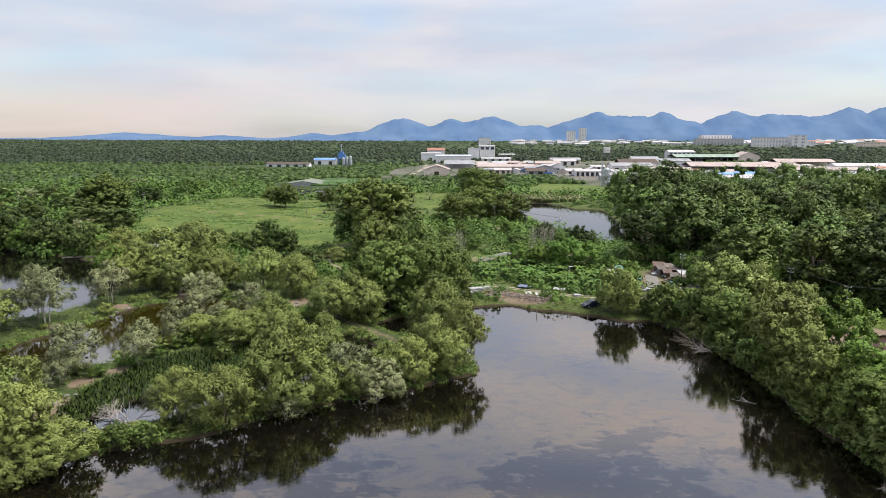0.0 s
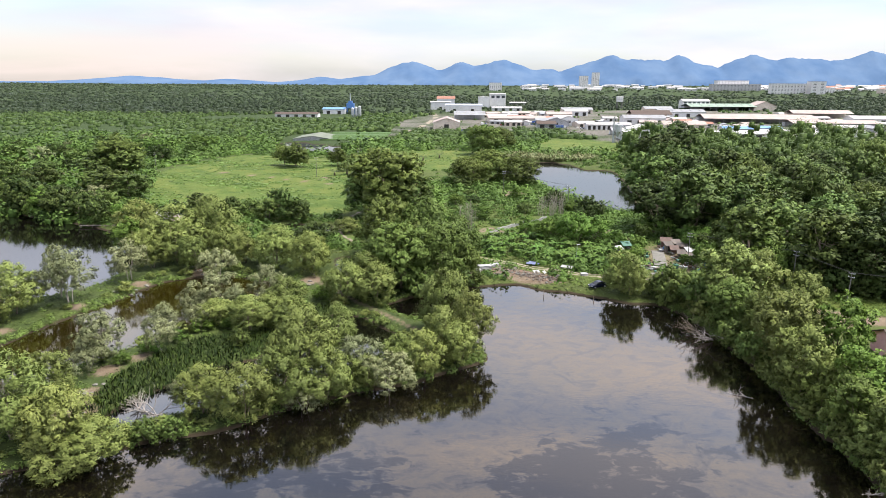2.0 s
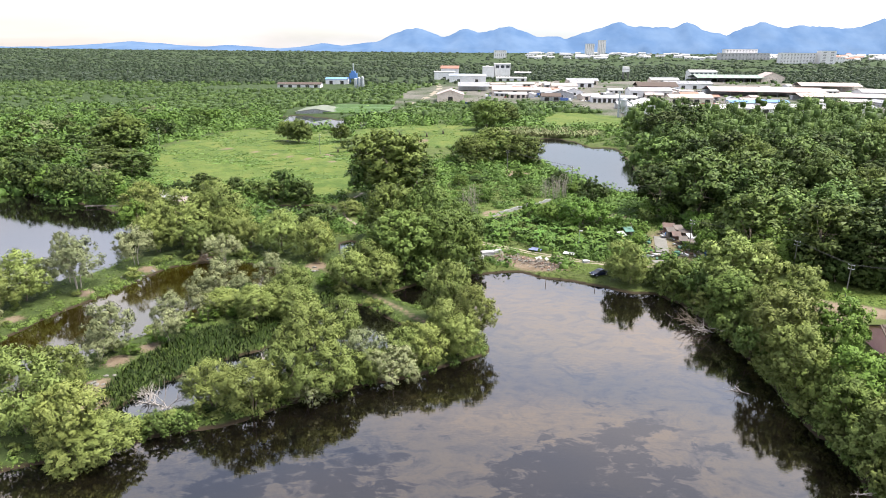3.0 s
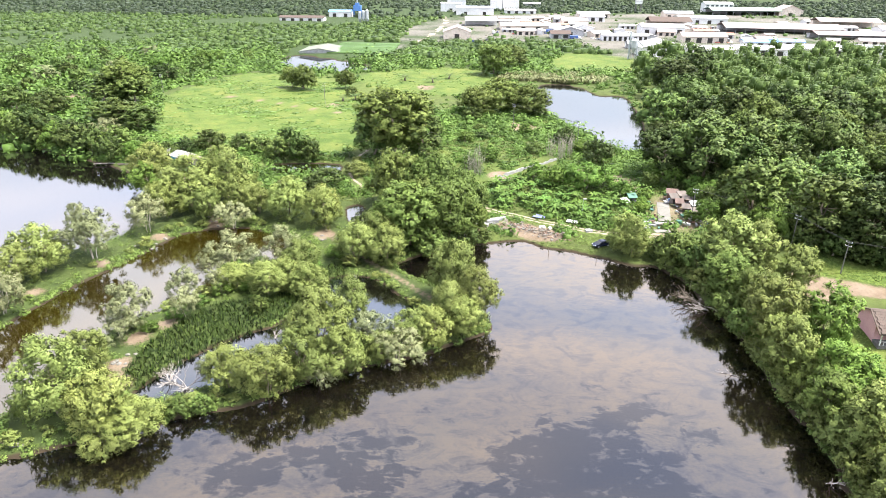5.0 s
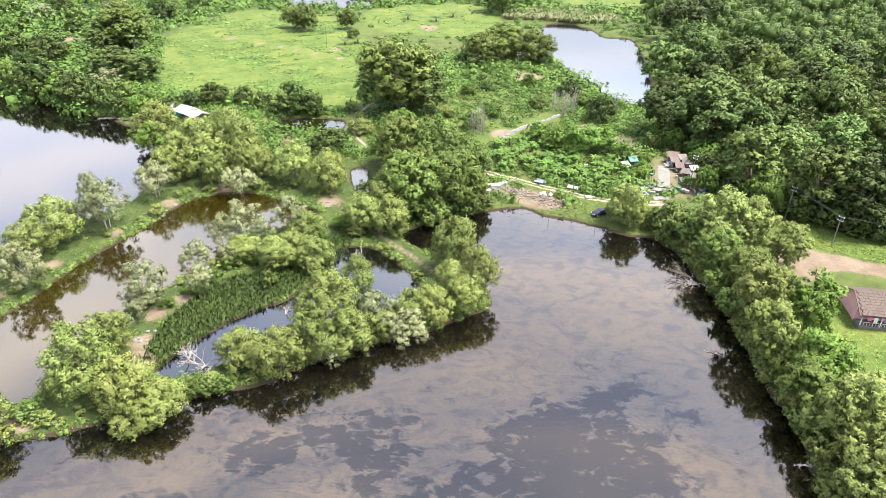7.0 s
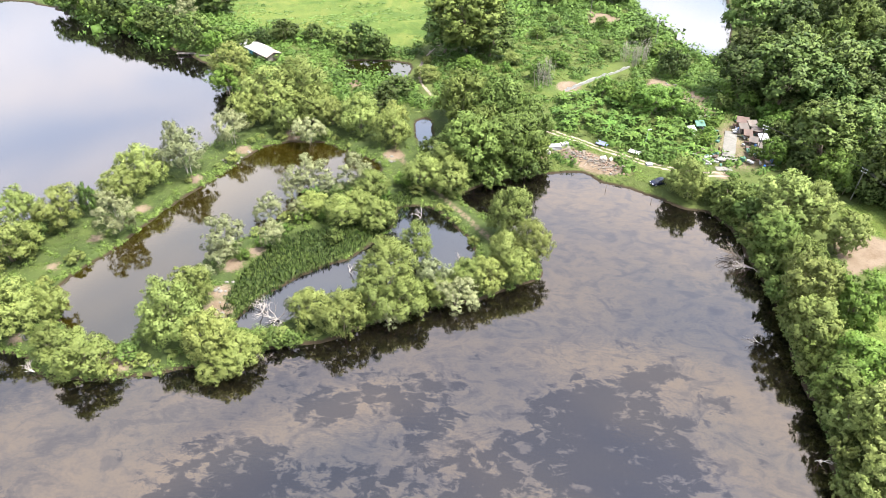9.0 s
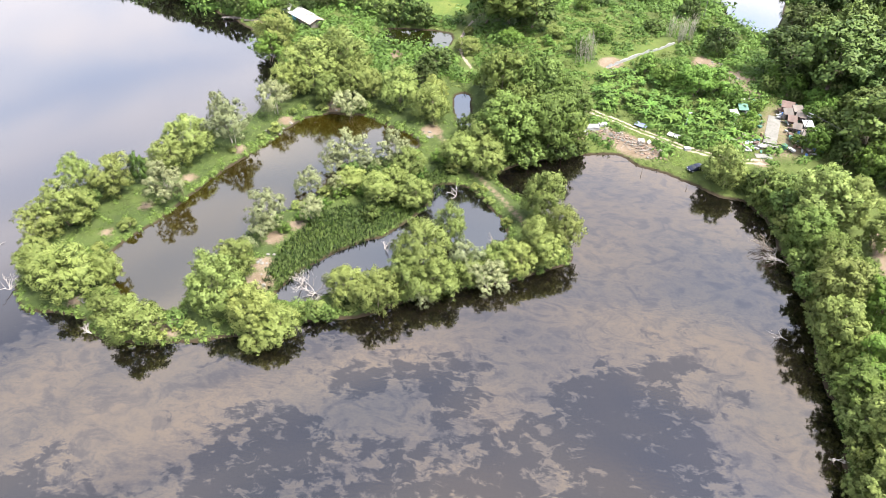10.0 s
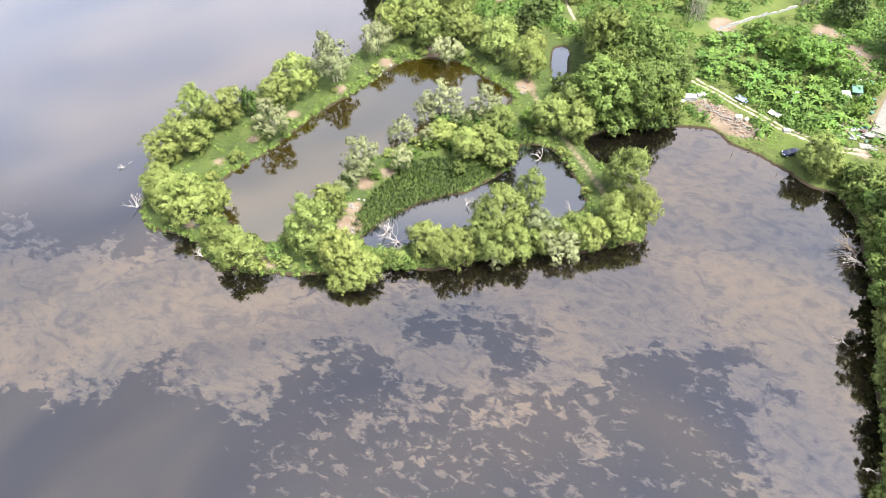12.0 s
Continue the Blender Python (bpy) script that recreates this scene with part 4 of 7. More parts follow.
plant_all("green", [(-52.0, 101.0, 1.8, 2.2), (-49.5, 106.0, 2.0, 2.4), (-46.7, 111.0, 2.2, 3.0), (-45.7, 116.0, 2.4, 3.2), (-41.7, 113.0, 2.2, 2.4), (-39.5, 117.0, 2.4, 3.4), (-42.2, 120.7, 2.0, 2.6), (-37.3, 121.0, 2.2, 3.0),
                    (-33.4, 118.5, 1.8, 2.0), (-31.4, 122.4, 2.2, 2.8), (-54.5, 96.5, 1.6, 2.0), (-34.5, 128.0, 2.4, 3.0), (-28.0, 129.5, 2.4, 3.0)])
plant_all("pale", [(-47.5, 112.0, 2.6, 4.6), (-43.0, 121.5, 3.0, 5.6), (-59.5, 88.5, 2.4, 4.2)])
# north shore and the east bank
plant_all("light", [(38.2, 136.6, 4.5, 9.6), (39.4, 134.6, 3.8, 7.0)])
plant_all("bank", [(55.6, 123.2, 6.6, 14.8), (61.6, 122.6, 5.0, 13.4), (66.4, 116.4, 4.0, 10.6)])
plant_all("dense", [(52.8, 114.4, 5.2, 10.0), (55.3, 106.4, 4.8, 9.8), (59.5, 104.0, 3.4, 8.0)])
plant_all("green", [(47.5, 160, 2.2, 4.0), (45, 171, 2.6, 5.0), (50.5, 170, 2.0, 3.6), (58.5, 155.5, 2.0, 3.2), (64.5, 168, 3.0, 6.0), (49, 165, 1.8, 3.0)])
plant_all("bush", [(46.8, 131.2, 4.6, 7.6), (50.4, 125.6, 3.8, 6.6), (44.8, 133.8, 3.2, 4.8), (52, 132, 4, 6), (51, 100, 3, 6), (50.8, 108, 3, 5)])
plant_all("fresh", [(59.6, 92.0, 4.6, 14.2), (56.4, 78.8, 4.7, 11.2)])
plant_all("green", [(61.0, 82.0, 3.6, 7.0)])
plant_all("dense", [(53.2, 76.0, 4.2, 9.0), (52.6, 82.8, 3.6, 8.0)])
plant_all("bank", [(53.2, 95.6, 4.9, 14.2), (52.4, 87.4, 4.7, 11.6),
                   (55.8, 68.0, 5.2, 13.0), (52.6, 69.4, 3.6, 8.4), (53.8, 60.2, 5.0, 12.0), (51.6, 56.0, 3.8, 9.0), (55.4, 54.6, 4.4, 10.0), (54.2, 46.0, 5.0, 11.0), (53.2, 35, 5, 11)])
plant_all("light", [(58, 67, 4.6, 9), (60, 57, 5, 9)])
for u in np.arange(30.0, 132.0, 2.6):
    ex = np.interp(u, [20, 60, 70, 82, 102, 114, 123, 130], [49.4, 50.4, 51.4, 51.0, 51.2, 50.0, 49.0, 45.5]) + edge_rng.normal(0, 0.5)
    er = edge_rng.uniform(1.3, 2.4)
    if edge_rng.random() < 0.85 and land(ex, u) > 0.1:
        plant("shrub", ex, u, er, er * edge_rng.uniform(1.0, 1.7))
# single trees further north
plant_all("giant", [(-22.5, 214.5, 12.0, 23.5), (-156.0, 296.0, 12.0, 20.5)])
plant_all("forest", [(-14.5, 213.5, 8.0, 14.0), (-30.2, 214.5, 7.5, 14.5), (-160.0, 287.0, 9.0, 15.0), (-148.0, 288.0, 8.5, 14.5), (-131.8, 245.0, 9.0, 12.0), (-141, 250, 7, 10), (-122, 240, 7, 10), (-174.2, 272.0, 6.5, 12.0)])
plant_all("bush", [(-57.2, 211.8, 6.4, 10.6), (-61.8, 209.6, 4.6, 7.6), (-52.0, 209.6, 4.6, 7.6), (-87.4, 216.6, 5.2, 7.4), (-120.0, 214.0, 6.0, 9.6), (-135.4, 217.5, 6.8, 10.4), (-152.0, 226.0, 8.0, 11.6), (44.6, 206.5, 5.0, 8.6),
                   (-94, 211, 4, 6), (-78, 219, 4, 6), (-70, 216, 4, 6), (-107, 209, 5, 7), (-56.0, 325.0, 3.2, 5.2)])
plant_all("dense", [(-83.0, 340.0, 7.5, 13.0), (-91.0, 346.0, 5.6, 10.7), (-62.0, 346.0, 5.0, 9.9), (16.8, 289.0, 10.0, 15.4), (6.6, 281.0, 8.6, 13.0), (28.9, 284.0, 9.0, 14.0), (18.7, 402.0, 12.0, 18.5), (32.7, 434.0, 10.0, 15.0), (-30, 292, 6, 8)])
plant_all("green", [(35.1, 176.0, 5.8, 9.0), (27.6, 180.6, 4.2, 7.0), (40.5, 178.0, 4.6, 7.4), (62.0, 152.8, 3.4, 7.4), (73.1, 143.6, 5.0, 10.0), (-91.0, 174.0, 5.4, 10.0), (22, 187, 4, 6), (31, 186, 4.2, 6.6)])

# the wooded far shore of the lake
plant_all("bush", [(-116, 204, 5.0, 8.5), (-125, 209, 5.2, 9.5), (-134, 213, 5.6, 10.0), (-151, 221.5, 6.0, 11.0), (-160, 226, 6.0, 11.5), (-178, 234, 6.5, 11.0), (-98, 206, 3.6, 6.0)])
plant_all("green", [(-108, 203.5, 4.0, 7.0), (-143, 217.5, 5.6, 10.0), (-169, 230.5, 6.0, 11.0), (-187, 238, 6.0, 11.0), (-104, 209, 4.0, 6.5)])

# scattered trees in the western scrub
scrub_rng = np.random.default_rng(5)
for wx, wy in scatter(scrub_rng, catmull([(-112, 216), (-150, 228), (-230, 250), (-300, 330), (-270, 470), (-150, 470), (-150, 400), (-162, 330), (-150, 270)]), 27, 2.0):
    wr = scrub_rng.uniform(3.8, 7.0)
    plant(("bush", "green", "bush", "pale")[int(scrub_rng.integers(4))], wx, wy, wr, wr * scrub_rng.uniform(1.2, 1.7))

# undergrowth along the wood's southern edge
plant_all("green", [(63, 184, 3.4, 6.0), (67, 177, 3.6, 6.6), (58, 190, 3.2, 5.6), (69, 170, 3.4, 6.4)])
plant_all("bush", [(66, 190, 4.0, 7.0), (73, 176, 4.4, 8.0), (72, 167, 4.2, 7.6), (56, 184, 2.8, 4.6), (70, 161, 3.8, 7.0), (78, 168, 4.6, 9.0), (75, 158, 4.4, 8.4), (62, 178, 2.6, 4.4)])
plant_all("bush", [(68.5, 149, 4.0, 7.0), (74, 144.5, 4.4, 7.6), (79.5, 140.5, 4.6, 7.0), (85.5, 136, 4.6, 7.4), (91.5, 132, 4.4, 7.0), (97, 131.5, 4.6, 7.0), (104, 135, 5.0, 7.4), (112, 140, 5.0, 8.0),
                   (120, 145, 5.0, 8.0), (78, 146, 4.6, 8.0), (90, 139, 4.8, 8.0), (66, 158, 3.6, 6.0), (66.5, 166, 3.4, 6.0)])
plant_all("bush", [(79.5, 137.0, 3.0, 4.6), (84, 134.2, 3.2, 5.4), (88.5, 131.4, 3.4, 5.0), (93, 128.6, 3.4, 5.6), (98, 126, 3.6, 5.6), (103, 123.5, 3.6, 5.4), (75.5, 140.4, 3.0, 4.8), (88, 135, 4.2, 8.0), (96, 130.5, 4.4, 8.4)])
# scattered trees in the low ground north of the track
for wx, wy in scatter(scrub_rng, catmull([(-34, 186), (-36, 232), (-20, 262), (0, 300), (36, 300), (36, 262), (46, 232), (42, 206), (28, 190), (0, 184)]), 15, 1.0):
    if signed(np.array([wx]), np.array([wy]), POND_FAR)[0] > -4 or dist_lines(np.array([wx]), np.array([wy]), SHEET_PATH, False)[0] < 7 or np.hypot(wx - 26, wy - 262) < 11 or land(wx, wy) < 3:
        continue
    wr = scrub_rng.uniform(2.0, 4.4)
    plant(("bush", "green", "green", "bush", "light")[int(scrub_rng.integers(5))], wx, wy, wr, wr * scrub_rng.uniform(1.0, 1.6))

# the wood on the east side
WOOD = catmull([(103, 395), (88, 335), (84, 290), (72, 240), (64, 205), (70, 178), (69, 156), (80, 143), (94, 131), (128, 150), (210, 270), (345, 450), (300, 486), (180, 470), (118, 455)])
wood_rng = np.random.default_rng(31)


plant_all("forest", [(72.7, 152.2, 7.6, 17.5), (84.6, 139.5, 7.4, 17.5), (90.0, 133.0, 7.0, 16.5), (70.7, 183.3, 10.8, 22.0), (61.5, 192.0, 7.4, 15.5), (83.7, 190.0, 10.0, 21.5), (118.9, 343.0, 12.5, 25.0), (105.4, 333.0, 10.5, 20.0)])
wood_pts = scatter(wood_rng, WOOD, 11.6, 1.0)
wood_rise = wood_rng.uniform(0.6, 1.4, len(wood_pts))
wood_near = wood_pts[:, 1] < 268
for (wx, wy), rise in zip(wood_pts[wood_near], wood_rise[wood_near]):
    plant("forest" if wood_rng.random() < 0.8 else "dense", wx, wy, 6.4 * rise, 14.0 * rise ** 1.5)


CLEARINGS = [catmull([(-290, 760), (-150, 770), (-120, 850), (-180, 930), (-300, 840)])]
HYACINTH = catmull([(-53, 82.5), (-52.5, 95), (-46, 107), (-37.5, 109.5), (-33, 122), (-25, 126.5), (-24.5, 121), (-27, 112.5), (-34.6, 99.8), (-42.6, 92), (-49, 80.5)])
NURSERY = catmull([(-125, 488), (-100, 470), (-48, 520), (-52, 575), (-100, 580), (-128, 540)])

# ---------------------------------------------------------------- thickets, far woods, grass
def lumps(rng, x, y, z, R, H, per, leaf, k=1, jitter=0.3, amp=0.15, solid=0.78):
    """Many leafy domes: x, y, z, R, H arrays of n domes, per loose leaf sprays on each, leaf: their size for each dome."""
    n = len(x)
    mass = domes(rng, np.stack([x, y, z], 1), np.stack([R, R, H], 1) * solid, k, False, amp)
    d = unit(rng.normal(0, 1, (n, per, 3)))
    d[..., 2] = np.abs(d[..., 2]) * 1.1 - 0.08
    d = unit(d)
    rad = 0.7 + 0.45 * rng.random((n, per))
    p = np.stack([x, y, z], 1)[:, None] + d * np.stack([R, R, H], 1)[:, None] * rad[..., None]
    ls = np.repeat(leaf, per)
    q = leaf_quads(rng, p.reshape(-1, 3), d.reshape(-1, 3) + (0, 0, 0.3), ls, ls * 0.62, jitter)
    face = unit(d.reshape(-1, 3) + (0, 0, 0.15) + rng.normal(0, 0.2, (n * per, 3)))
    return q, face, mass


def joined(*sets):
    out = [np.concatenate([s[i] for s in sets]) for i in (0, 1)]
    base = np.cumsum([0] + [len(s[2][0]) for s in sets])
    return (*out, (np.concatenate([s[2][0] for s in sets]), np.concatenate([s[2][1] + o for s, o in zip(sets, base)]), np.concatenate([s[2][2] for s in sets])))


def stuff(name, q, material, label, category):
    return tagged(part(name, quad_mesh(name, *q), material), label, category, kind="stuff")


def clear_of(x, y, margin=1.5, extra=()):
    ok = land(x, y) > margin
    for a in (FIELD, MEADOW_NORTH, LAWN_EAST, VERGE_EAST, DIRT_EAST, SHORE_SPOIL, *extra):
        ok &= signed(x, y, a) < 0.5
    for line, w in ((TRACK, 2.4), (FOOTPATH, 3.4), (BANK_PATH, 1.4), (SHEET_PATH, 3.2)):
        ok &= dist_lines(x, y, line, False) > w
    for (cx, cy), r in SPIT_BARE:
        ok &= np.hypot(x - cx, y - cy) > r * 0.85
    return ok


def thicket():
    rng = np.random.default_rng(8)
    n, n2 = 3600, 6600
    x = np.concatenate([rng.uniform(-330, 130, n), rng.uniform(-175, 70, n2)])
    y = np.concatenate([rng.uniform(250, 520, n), rng.uniform(146, 290, n2)])
    n += n2
    inview = np.abs(x) < 0.74 * y + 40
    ok = clear_of(x, y, 2.0, (WOOD,)) & inview & (signed(x, y, WORKS) < 0) & (signed(x, y, PADDOCK) < 0) & (signed(x, y, NURSERY) < -8)
    ok &= ~((x > -100) & (x < 8) & (y < 172)) & ~((x > 64) & (y < 172)) & ~((signed(x, y, YARD) > 0) & ((rng.random(n) < 0.88) | (np.abs(x - 54 - (161.8 - y) * 0.25) < 3)))
    # thin grassy gaps between the thickets
    gap = np.sin(x * 0.055 + 2.1 * np.sin(y * 0.021)) + np.sin(y * 0.047 + 1.7 * np.sin(x * 0.019 + 1))
    ok &= (gap > -1.0) | (rng.random(n) < 0.7)
    x, y, gap = x[ok], y[ok], gap[ok]
    west = (x < -100) | (y > 400)
    R = np.where(west, rng.uniform(1.8, 5.4, len(x)), rng.uniform(0.9, 3.0, len(x))) * np.where(y > 330, 1.3, 1) * (1 + 0.18 * gap)
    H = R * rng.uniform(0.6, 1.15, len(x))
    big = rng.random(len(x)) < 0.10
    R, H = np.where(big, R * 1.4, R), np.where(big, H * 1.7, H)
    z = height(x, y) - 0.2
    # every shrub is a few rounded heads
    kx = 2
    x, y, z, R, H = (np.repeat(v, kx) for v in (x, y, z, R, H))
    s = rng.uniform(0.55, 0.95, len(x))
    x, y = x + rng.normal(0, 0.42, len(x)) * R, y + rng.normal(0, 0.42, len(x)) * R
    R, H = R * s, H * s * rng.uniform(0.8, 1.15, len(x))
    near = y < 235
    far = ~near
    stuff("thicket", joined(lumps(rng, x[near], y[near], z[near], R[near], H[near], 40, 0.40 + 0.16 * R[near], solid=0.46),
                            lumps(rng, x[far], y[far], z[far], R[far], H[far], 32, 0.56 + 0.23 * R[far], solid=0.46)), LEAF_SCRUB, "bright green tangled scrub covering the low ground", "scrub")
    # knee-high growth between the shrubs
    n = 9000
    x, y = rng.uniform(-110, 70, n), rng.uniform(150, 300, n)
    ok = clear_of(x, y, 1.0, (WOOD, YARD)) & ~((x > -100) & (x < 4) & (y < 168))
    x, y = x[ok], y[ok]
    R = rng.uniform(0.6, 1.9, len(x))
    stuff("rough_growth", lumps(rng, x, y, height(x, y) - 0.15, R, R * rng.uniform(0.25, 0.6, len(x)), 16, np.full(len(x), 0.46), solid=0.45), LEAF_GRASS, "knee-high grass and creepers between the shrubs", "undergrowth")
    # the back of the east wood, too far to tell its trees apart
    p, r = wood_pts[~wood_near], wood_rise[~wood_near]
    k = 7
    a, u = rng.uniform(0, 6.28, len(p) * k), np.sqrt(rng.random(len(p) * k))
    rr = np.repeat(r, k)
    px, py = np.repeat(p[:, 0], k) + np.cos(a) * u * 5.2 * rr, np.repeat(p[:, 1], k) + np.sin(a) * u * 5.2 * rr
    pz = 13.5 * rr ** 1.5 * (1 - 0.6 * u ** 2) - 2.5
    R = rng.uniform(1.9, 3.4, len(px)) * rr
    stuff("wood_canopy", lumps(rng, px, py, pz, R, R * 1.25, 46, np.full(len(px), 0.85), solid=0.68), LEAF_WOOD, "dark green canopy of the wood's far side", "woods")


def far_woods():
    rng = np.random.default_rng(9)
    rows = []
    for lo, hi, n, R0, per, leaf in ((480, 900, 8000, 3.6, 16, 1.5), (900, 1700, 9000, 4.6, 8, 2.2), (1700, 4700, 9000, 9.0, 4, 4.5)):
        y = lo + (hi - lo) * rng.random(n) ** 1.15
        x = rng.uniform(-0.86, 0.86, n) * (y + 60)
        ok = (signed(x, y, WORKS, 60) < 8) & (signed(x, y, POND_TENT) < -4) & (signed(x, y, PADDOCK) < 0) & (signed(x, y, NURSERY) < -6)
        for area in CLEARINGS:
            ok &= signed(x, y, area) < 0
        # open ground round the town in the north-east
        open_town = (x > 0.0) & (y > 1900)
        ok &= ~open_town | (rng.random(n) < 0.4)
        # strips of felled or open ground
        strip = np.sin(x * 0.006 + 2 * np.sin(y * 0.004)) + np.sin(y * 0.011 + 1.5 * np.sin(x * 0.005))
        ok &= (strip > -1.25) | (rng.random(n) < 0.25)
        x, y = x[ok], y[ok]
        R = R0 * rng.uniform(0.55, 1.6, len(x))
        rows.append(lumps(rng, x, y, height(x, y) + 0.3, R, R * rng.uniform(0.7, 1.4, len(x)) * (0.6 if lo > 1500 else 1), per, np.full(len(x), leaf), 1, 0.2, 0.14))
    stuff("woods", rows[0], LEAF_WOOD, "green bushy woods between the scrub and the plantations", "woods")
    stuff("far_woods", joined(*rows[1:]), LEAF_WOODS, "endless dark green plantations and woods towards the horizon", "woods")


def tufts(name, rng, x, y, tall, wide, blades, material, label, category, lift=0.0, flat=(0.8, 1.5), rise=0.6):
    n = len(x)
    z = np.maximum(height(x, y), lift)
    b = n * blades
    px, py, pz = np.repeat(x, blades), np.repeat(y, blades), np.repeat(z, blades)
    a = rng.uniform(0, 6.28, b)
    out = rng.uniform(*flat, b) * tall
    h = rng.uniform(0.5, 1.1, b) * tall * rise
    px, py = px + rng.normal(0, wide, b), py + rng.normal(0, wide, b)
    w = wide * rng.uniform(0.25, 0.5, b)
    q = np.empty((b, 4, 3))
    ca, sa = np.cos(a), np.sin(a)
    for k, (s, u) in enumerate(((-1, 0.0), (1, 0.0), (0.7, 1.0), (-0.7, 1.0))):
        q[:, k, 0] = px - sa * w * s + ca * out * u
        q[:, k, 1] = py + ca * w * s + sa * out * u
        q[:, k, 2] = pz + h * u - 0.05
    face = unit(np.stack([rng.normal(0, 0.25, b), rng.normal(0, 0.25, b), np.ones(b)], 1))
    return stuff(name, (q, face), material, label, category)


def low_growth():
    rng = np.random.default_rng(10)
    # rough grass and herbs on the banks
    n = 34000
    x, y = rng.uniform(-112, 56, n), rng.uniform(58, 172, n)
    s = land(x, y)
    bare = np.zeros(n, bool)
    for (cx, cy), r in SPIT_BARE:
        bare |= np.hypot(x - cx, y - cy) < r * 0.8
    ok = (s > 0.55) & (s < 26) & ~bare & (dist_lines(x, y, BANK_PATH, False) > 1.2) & (dist_lines(x, y, TRACK, False) > 1.9) & (signed(x, y, SHORE_SPOIL) < 0) & (signed(x, y, YARD) < 0) & (signed(x, y, DIRT_EAST) < 0)
    ok &= (rng.random(n) < 0.7) & (wobble(x * 0.5, y * 0.5) > np.where(x > 4, -2.0, np.where((x < -72) & (y > 75), -0.7, -0.25)))
    tufts("bank_grass", rng, x[ok], y[ok], 0.32, 0.3, 4, LEAF_GRASS, "rough grass and herbs along the banks", "grass")
    p = scatter(rng, catmull([(3, 151), (8, 147.5), (15, 146), (21, 142.5), (28, 140.5), (34, 137.5), (44, 134), (48, 141), (36, 145.5), (26, 150), (16, 157), (6, 158)]), 0.42)
    p = p[(signed(p[:, 0], p[:, 1], SHORE_SPOIL) < 0.3) & (land(p[:, 0], p[:, 1]) > 0.2) & (dist_lines(p[:, 0], p[:, 1], TRACK, False) > 1.5)]
    tufts("shore_grass", rng, p[:, 0], p[:, 1], 0.22, 0.22, 4, LEAF_MEADOW, "short yellow-green grass between the track and the shore", "grass")
    # creeping shrubs at the water's edge and herbs on the banks
    n = 17000
    x, y = rng.uniform(-112, 56, n), rng.uniform(58, 150, n)
    s = land(x, y)
    ok = (s > 0.1) & ((s < 2.2) | (rng.random(n) < 0.22)) & (s < 14) & (dist_lines(x, y, BANK_PATH, False) > 1.5) & (signed(x, y, HYACINTH) < 0.3) & ~((x > 8) & (x < 44) & (y > 128))
    for (cx, cy), r in SPIT_BARE:
        ok &= np.hypot(x - cx, y - cy) > r * 0.8
    ok &= (rng.random(n) < np.where(x < -80, 0.4, 0.55)) | ((s < 0.9) & (rng.random(n) < 0.9))
    x, y = x[ok], y[ok]
    R = rng.uniform(0.4, 1.15, len(x))
    stuff("shore_shrubs", lumps(rng, x, y, np.maximum(height(x, y), 0) - 0.1, R, R * rng.uniform(0.7, 1.3, len(x)), 40, np.full(len(x), 0.28), solid=0.45), LEAF_MID, "low leafy shrubs fringing the water", "shrubs")
    # meadow
    p = np.concatenate([scatter(rng, LAWN_EAST, 1.0), scatter(rng, VERGE_EAST, 0.7)])
    tufts("meadow_grass", rng, p[:, 0], p[:, 1], 0.3, 0.4, 5, LEAF_MEADOW, "long yellow-green meadow grass", "grass")
    # low herbs and hummocks in the field
    p = np.concatenate([scatter(rng, FIELD, 1.6), scatter(rng, MEADOW_NORTH, 3.0)])
    p = p[dist_lines(p[:, 0], p[:, 1], FIELD_TRACK, False) > 3.5]
    patch = np.sin(p[:, 0] * 0.13 + 2 * np.sin(p[:, 1] * 0.07)) + np.sin(p[:, 1] * 0.11 + 1.5 * np.sin(p[:, 0] * 0.05))
    rows = np.sin((p[:, 1] * 0.95 - p[:, 0] * 0.3 + 4 * np.sin(p[:, 0] * 0.04)) * 0.62)
    p = p[(rows * 0.5 + patch * 0.6 + rng.normal(0, 0.5, len(p)) > 0.15)]
    R = rng.uniform(0.4, 1.5, len(p)) * np.where(rng.random(len(p)) < 0.06, 1.8, 1.0)
    stuff("field_herbs", lumps(rng, p[:, 0], p[:, 1], height(p[:, 0], p[:, 1]) - 0.1, R, R * rng.uniform(0.2, 0.45, len(p)), 9, np.full(len(p), 0.5)), LEAF_SCRUB, "low herbs and grass hummocks in the meadow", "herbs")


def water_plants():
    rng = np.random.default_rng(12)
    p = scatter(rng, HYACINTH, 0.62, 0.1)
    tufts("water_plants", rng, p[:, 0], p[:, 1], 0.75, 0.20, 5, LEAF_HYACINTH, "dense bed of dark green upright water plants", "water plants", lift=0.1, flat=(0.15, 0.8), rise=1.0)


def works_trees():
    rng = np.random.default_rng(14)
    n = 420
    x, y = rng.uniform(-60, 560, n), rng.uniform(560, 1080, n)
    ok = (signed(x, y, WORKS) > 0) & (np.sin(x * 0.045) + np.sin(y * 0.038 + 1) > 0.1)
    x, y = x[ok], y[ok]
    R = rng.uniform(2.0, 4.5, len(x))
    stuff("works_trees", lumps(rng, x, y, height(x, y), R, R * 1.3, 12, np.full(len(x), 1.0)), LEAF_WOOD, "scattered green trees between the halls", "trees")


def reeds():
    rng = np.random.default_rng(15)
    p = scatter(rng, catmull([(22, 384), (45, 384), (78, 378), (84, 400), (60, 412), (28, 404)]), 0.9)
    tufts("reeds", rng, p[:, 0], p[:, 1], 2.6, 0.5, 4, LEAF_PALE, "pale blue-green reeds beside the far pond", "reeds", flat=(0.5, 1.1), rise=0.8)


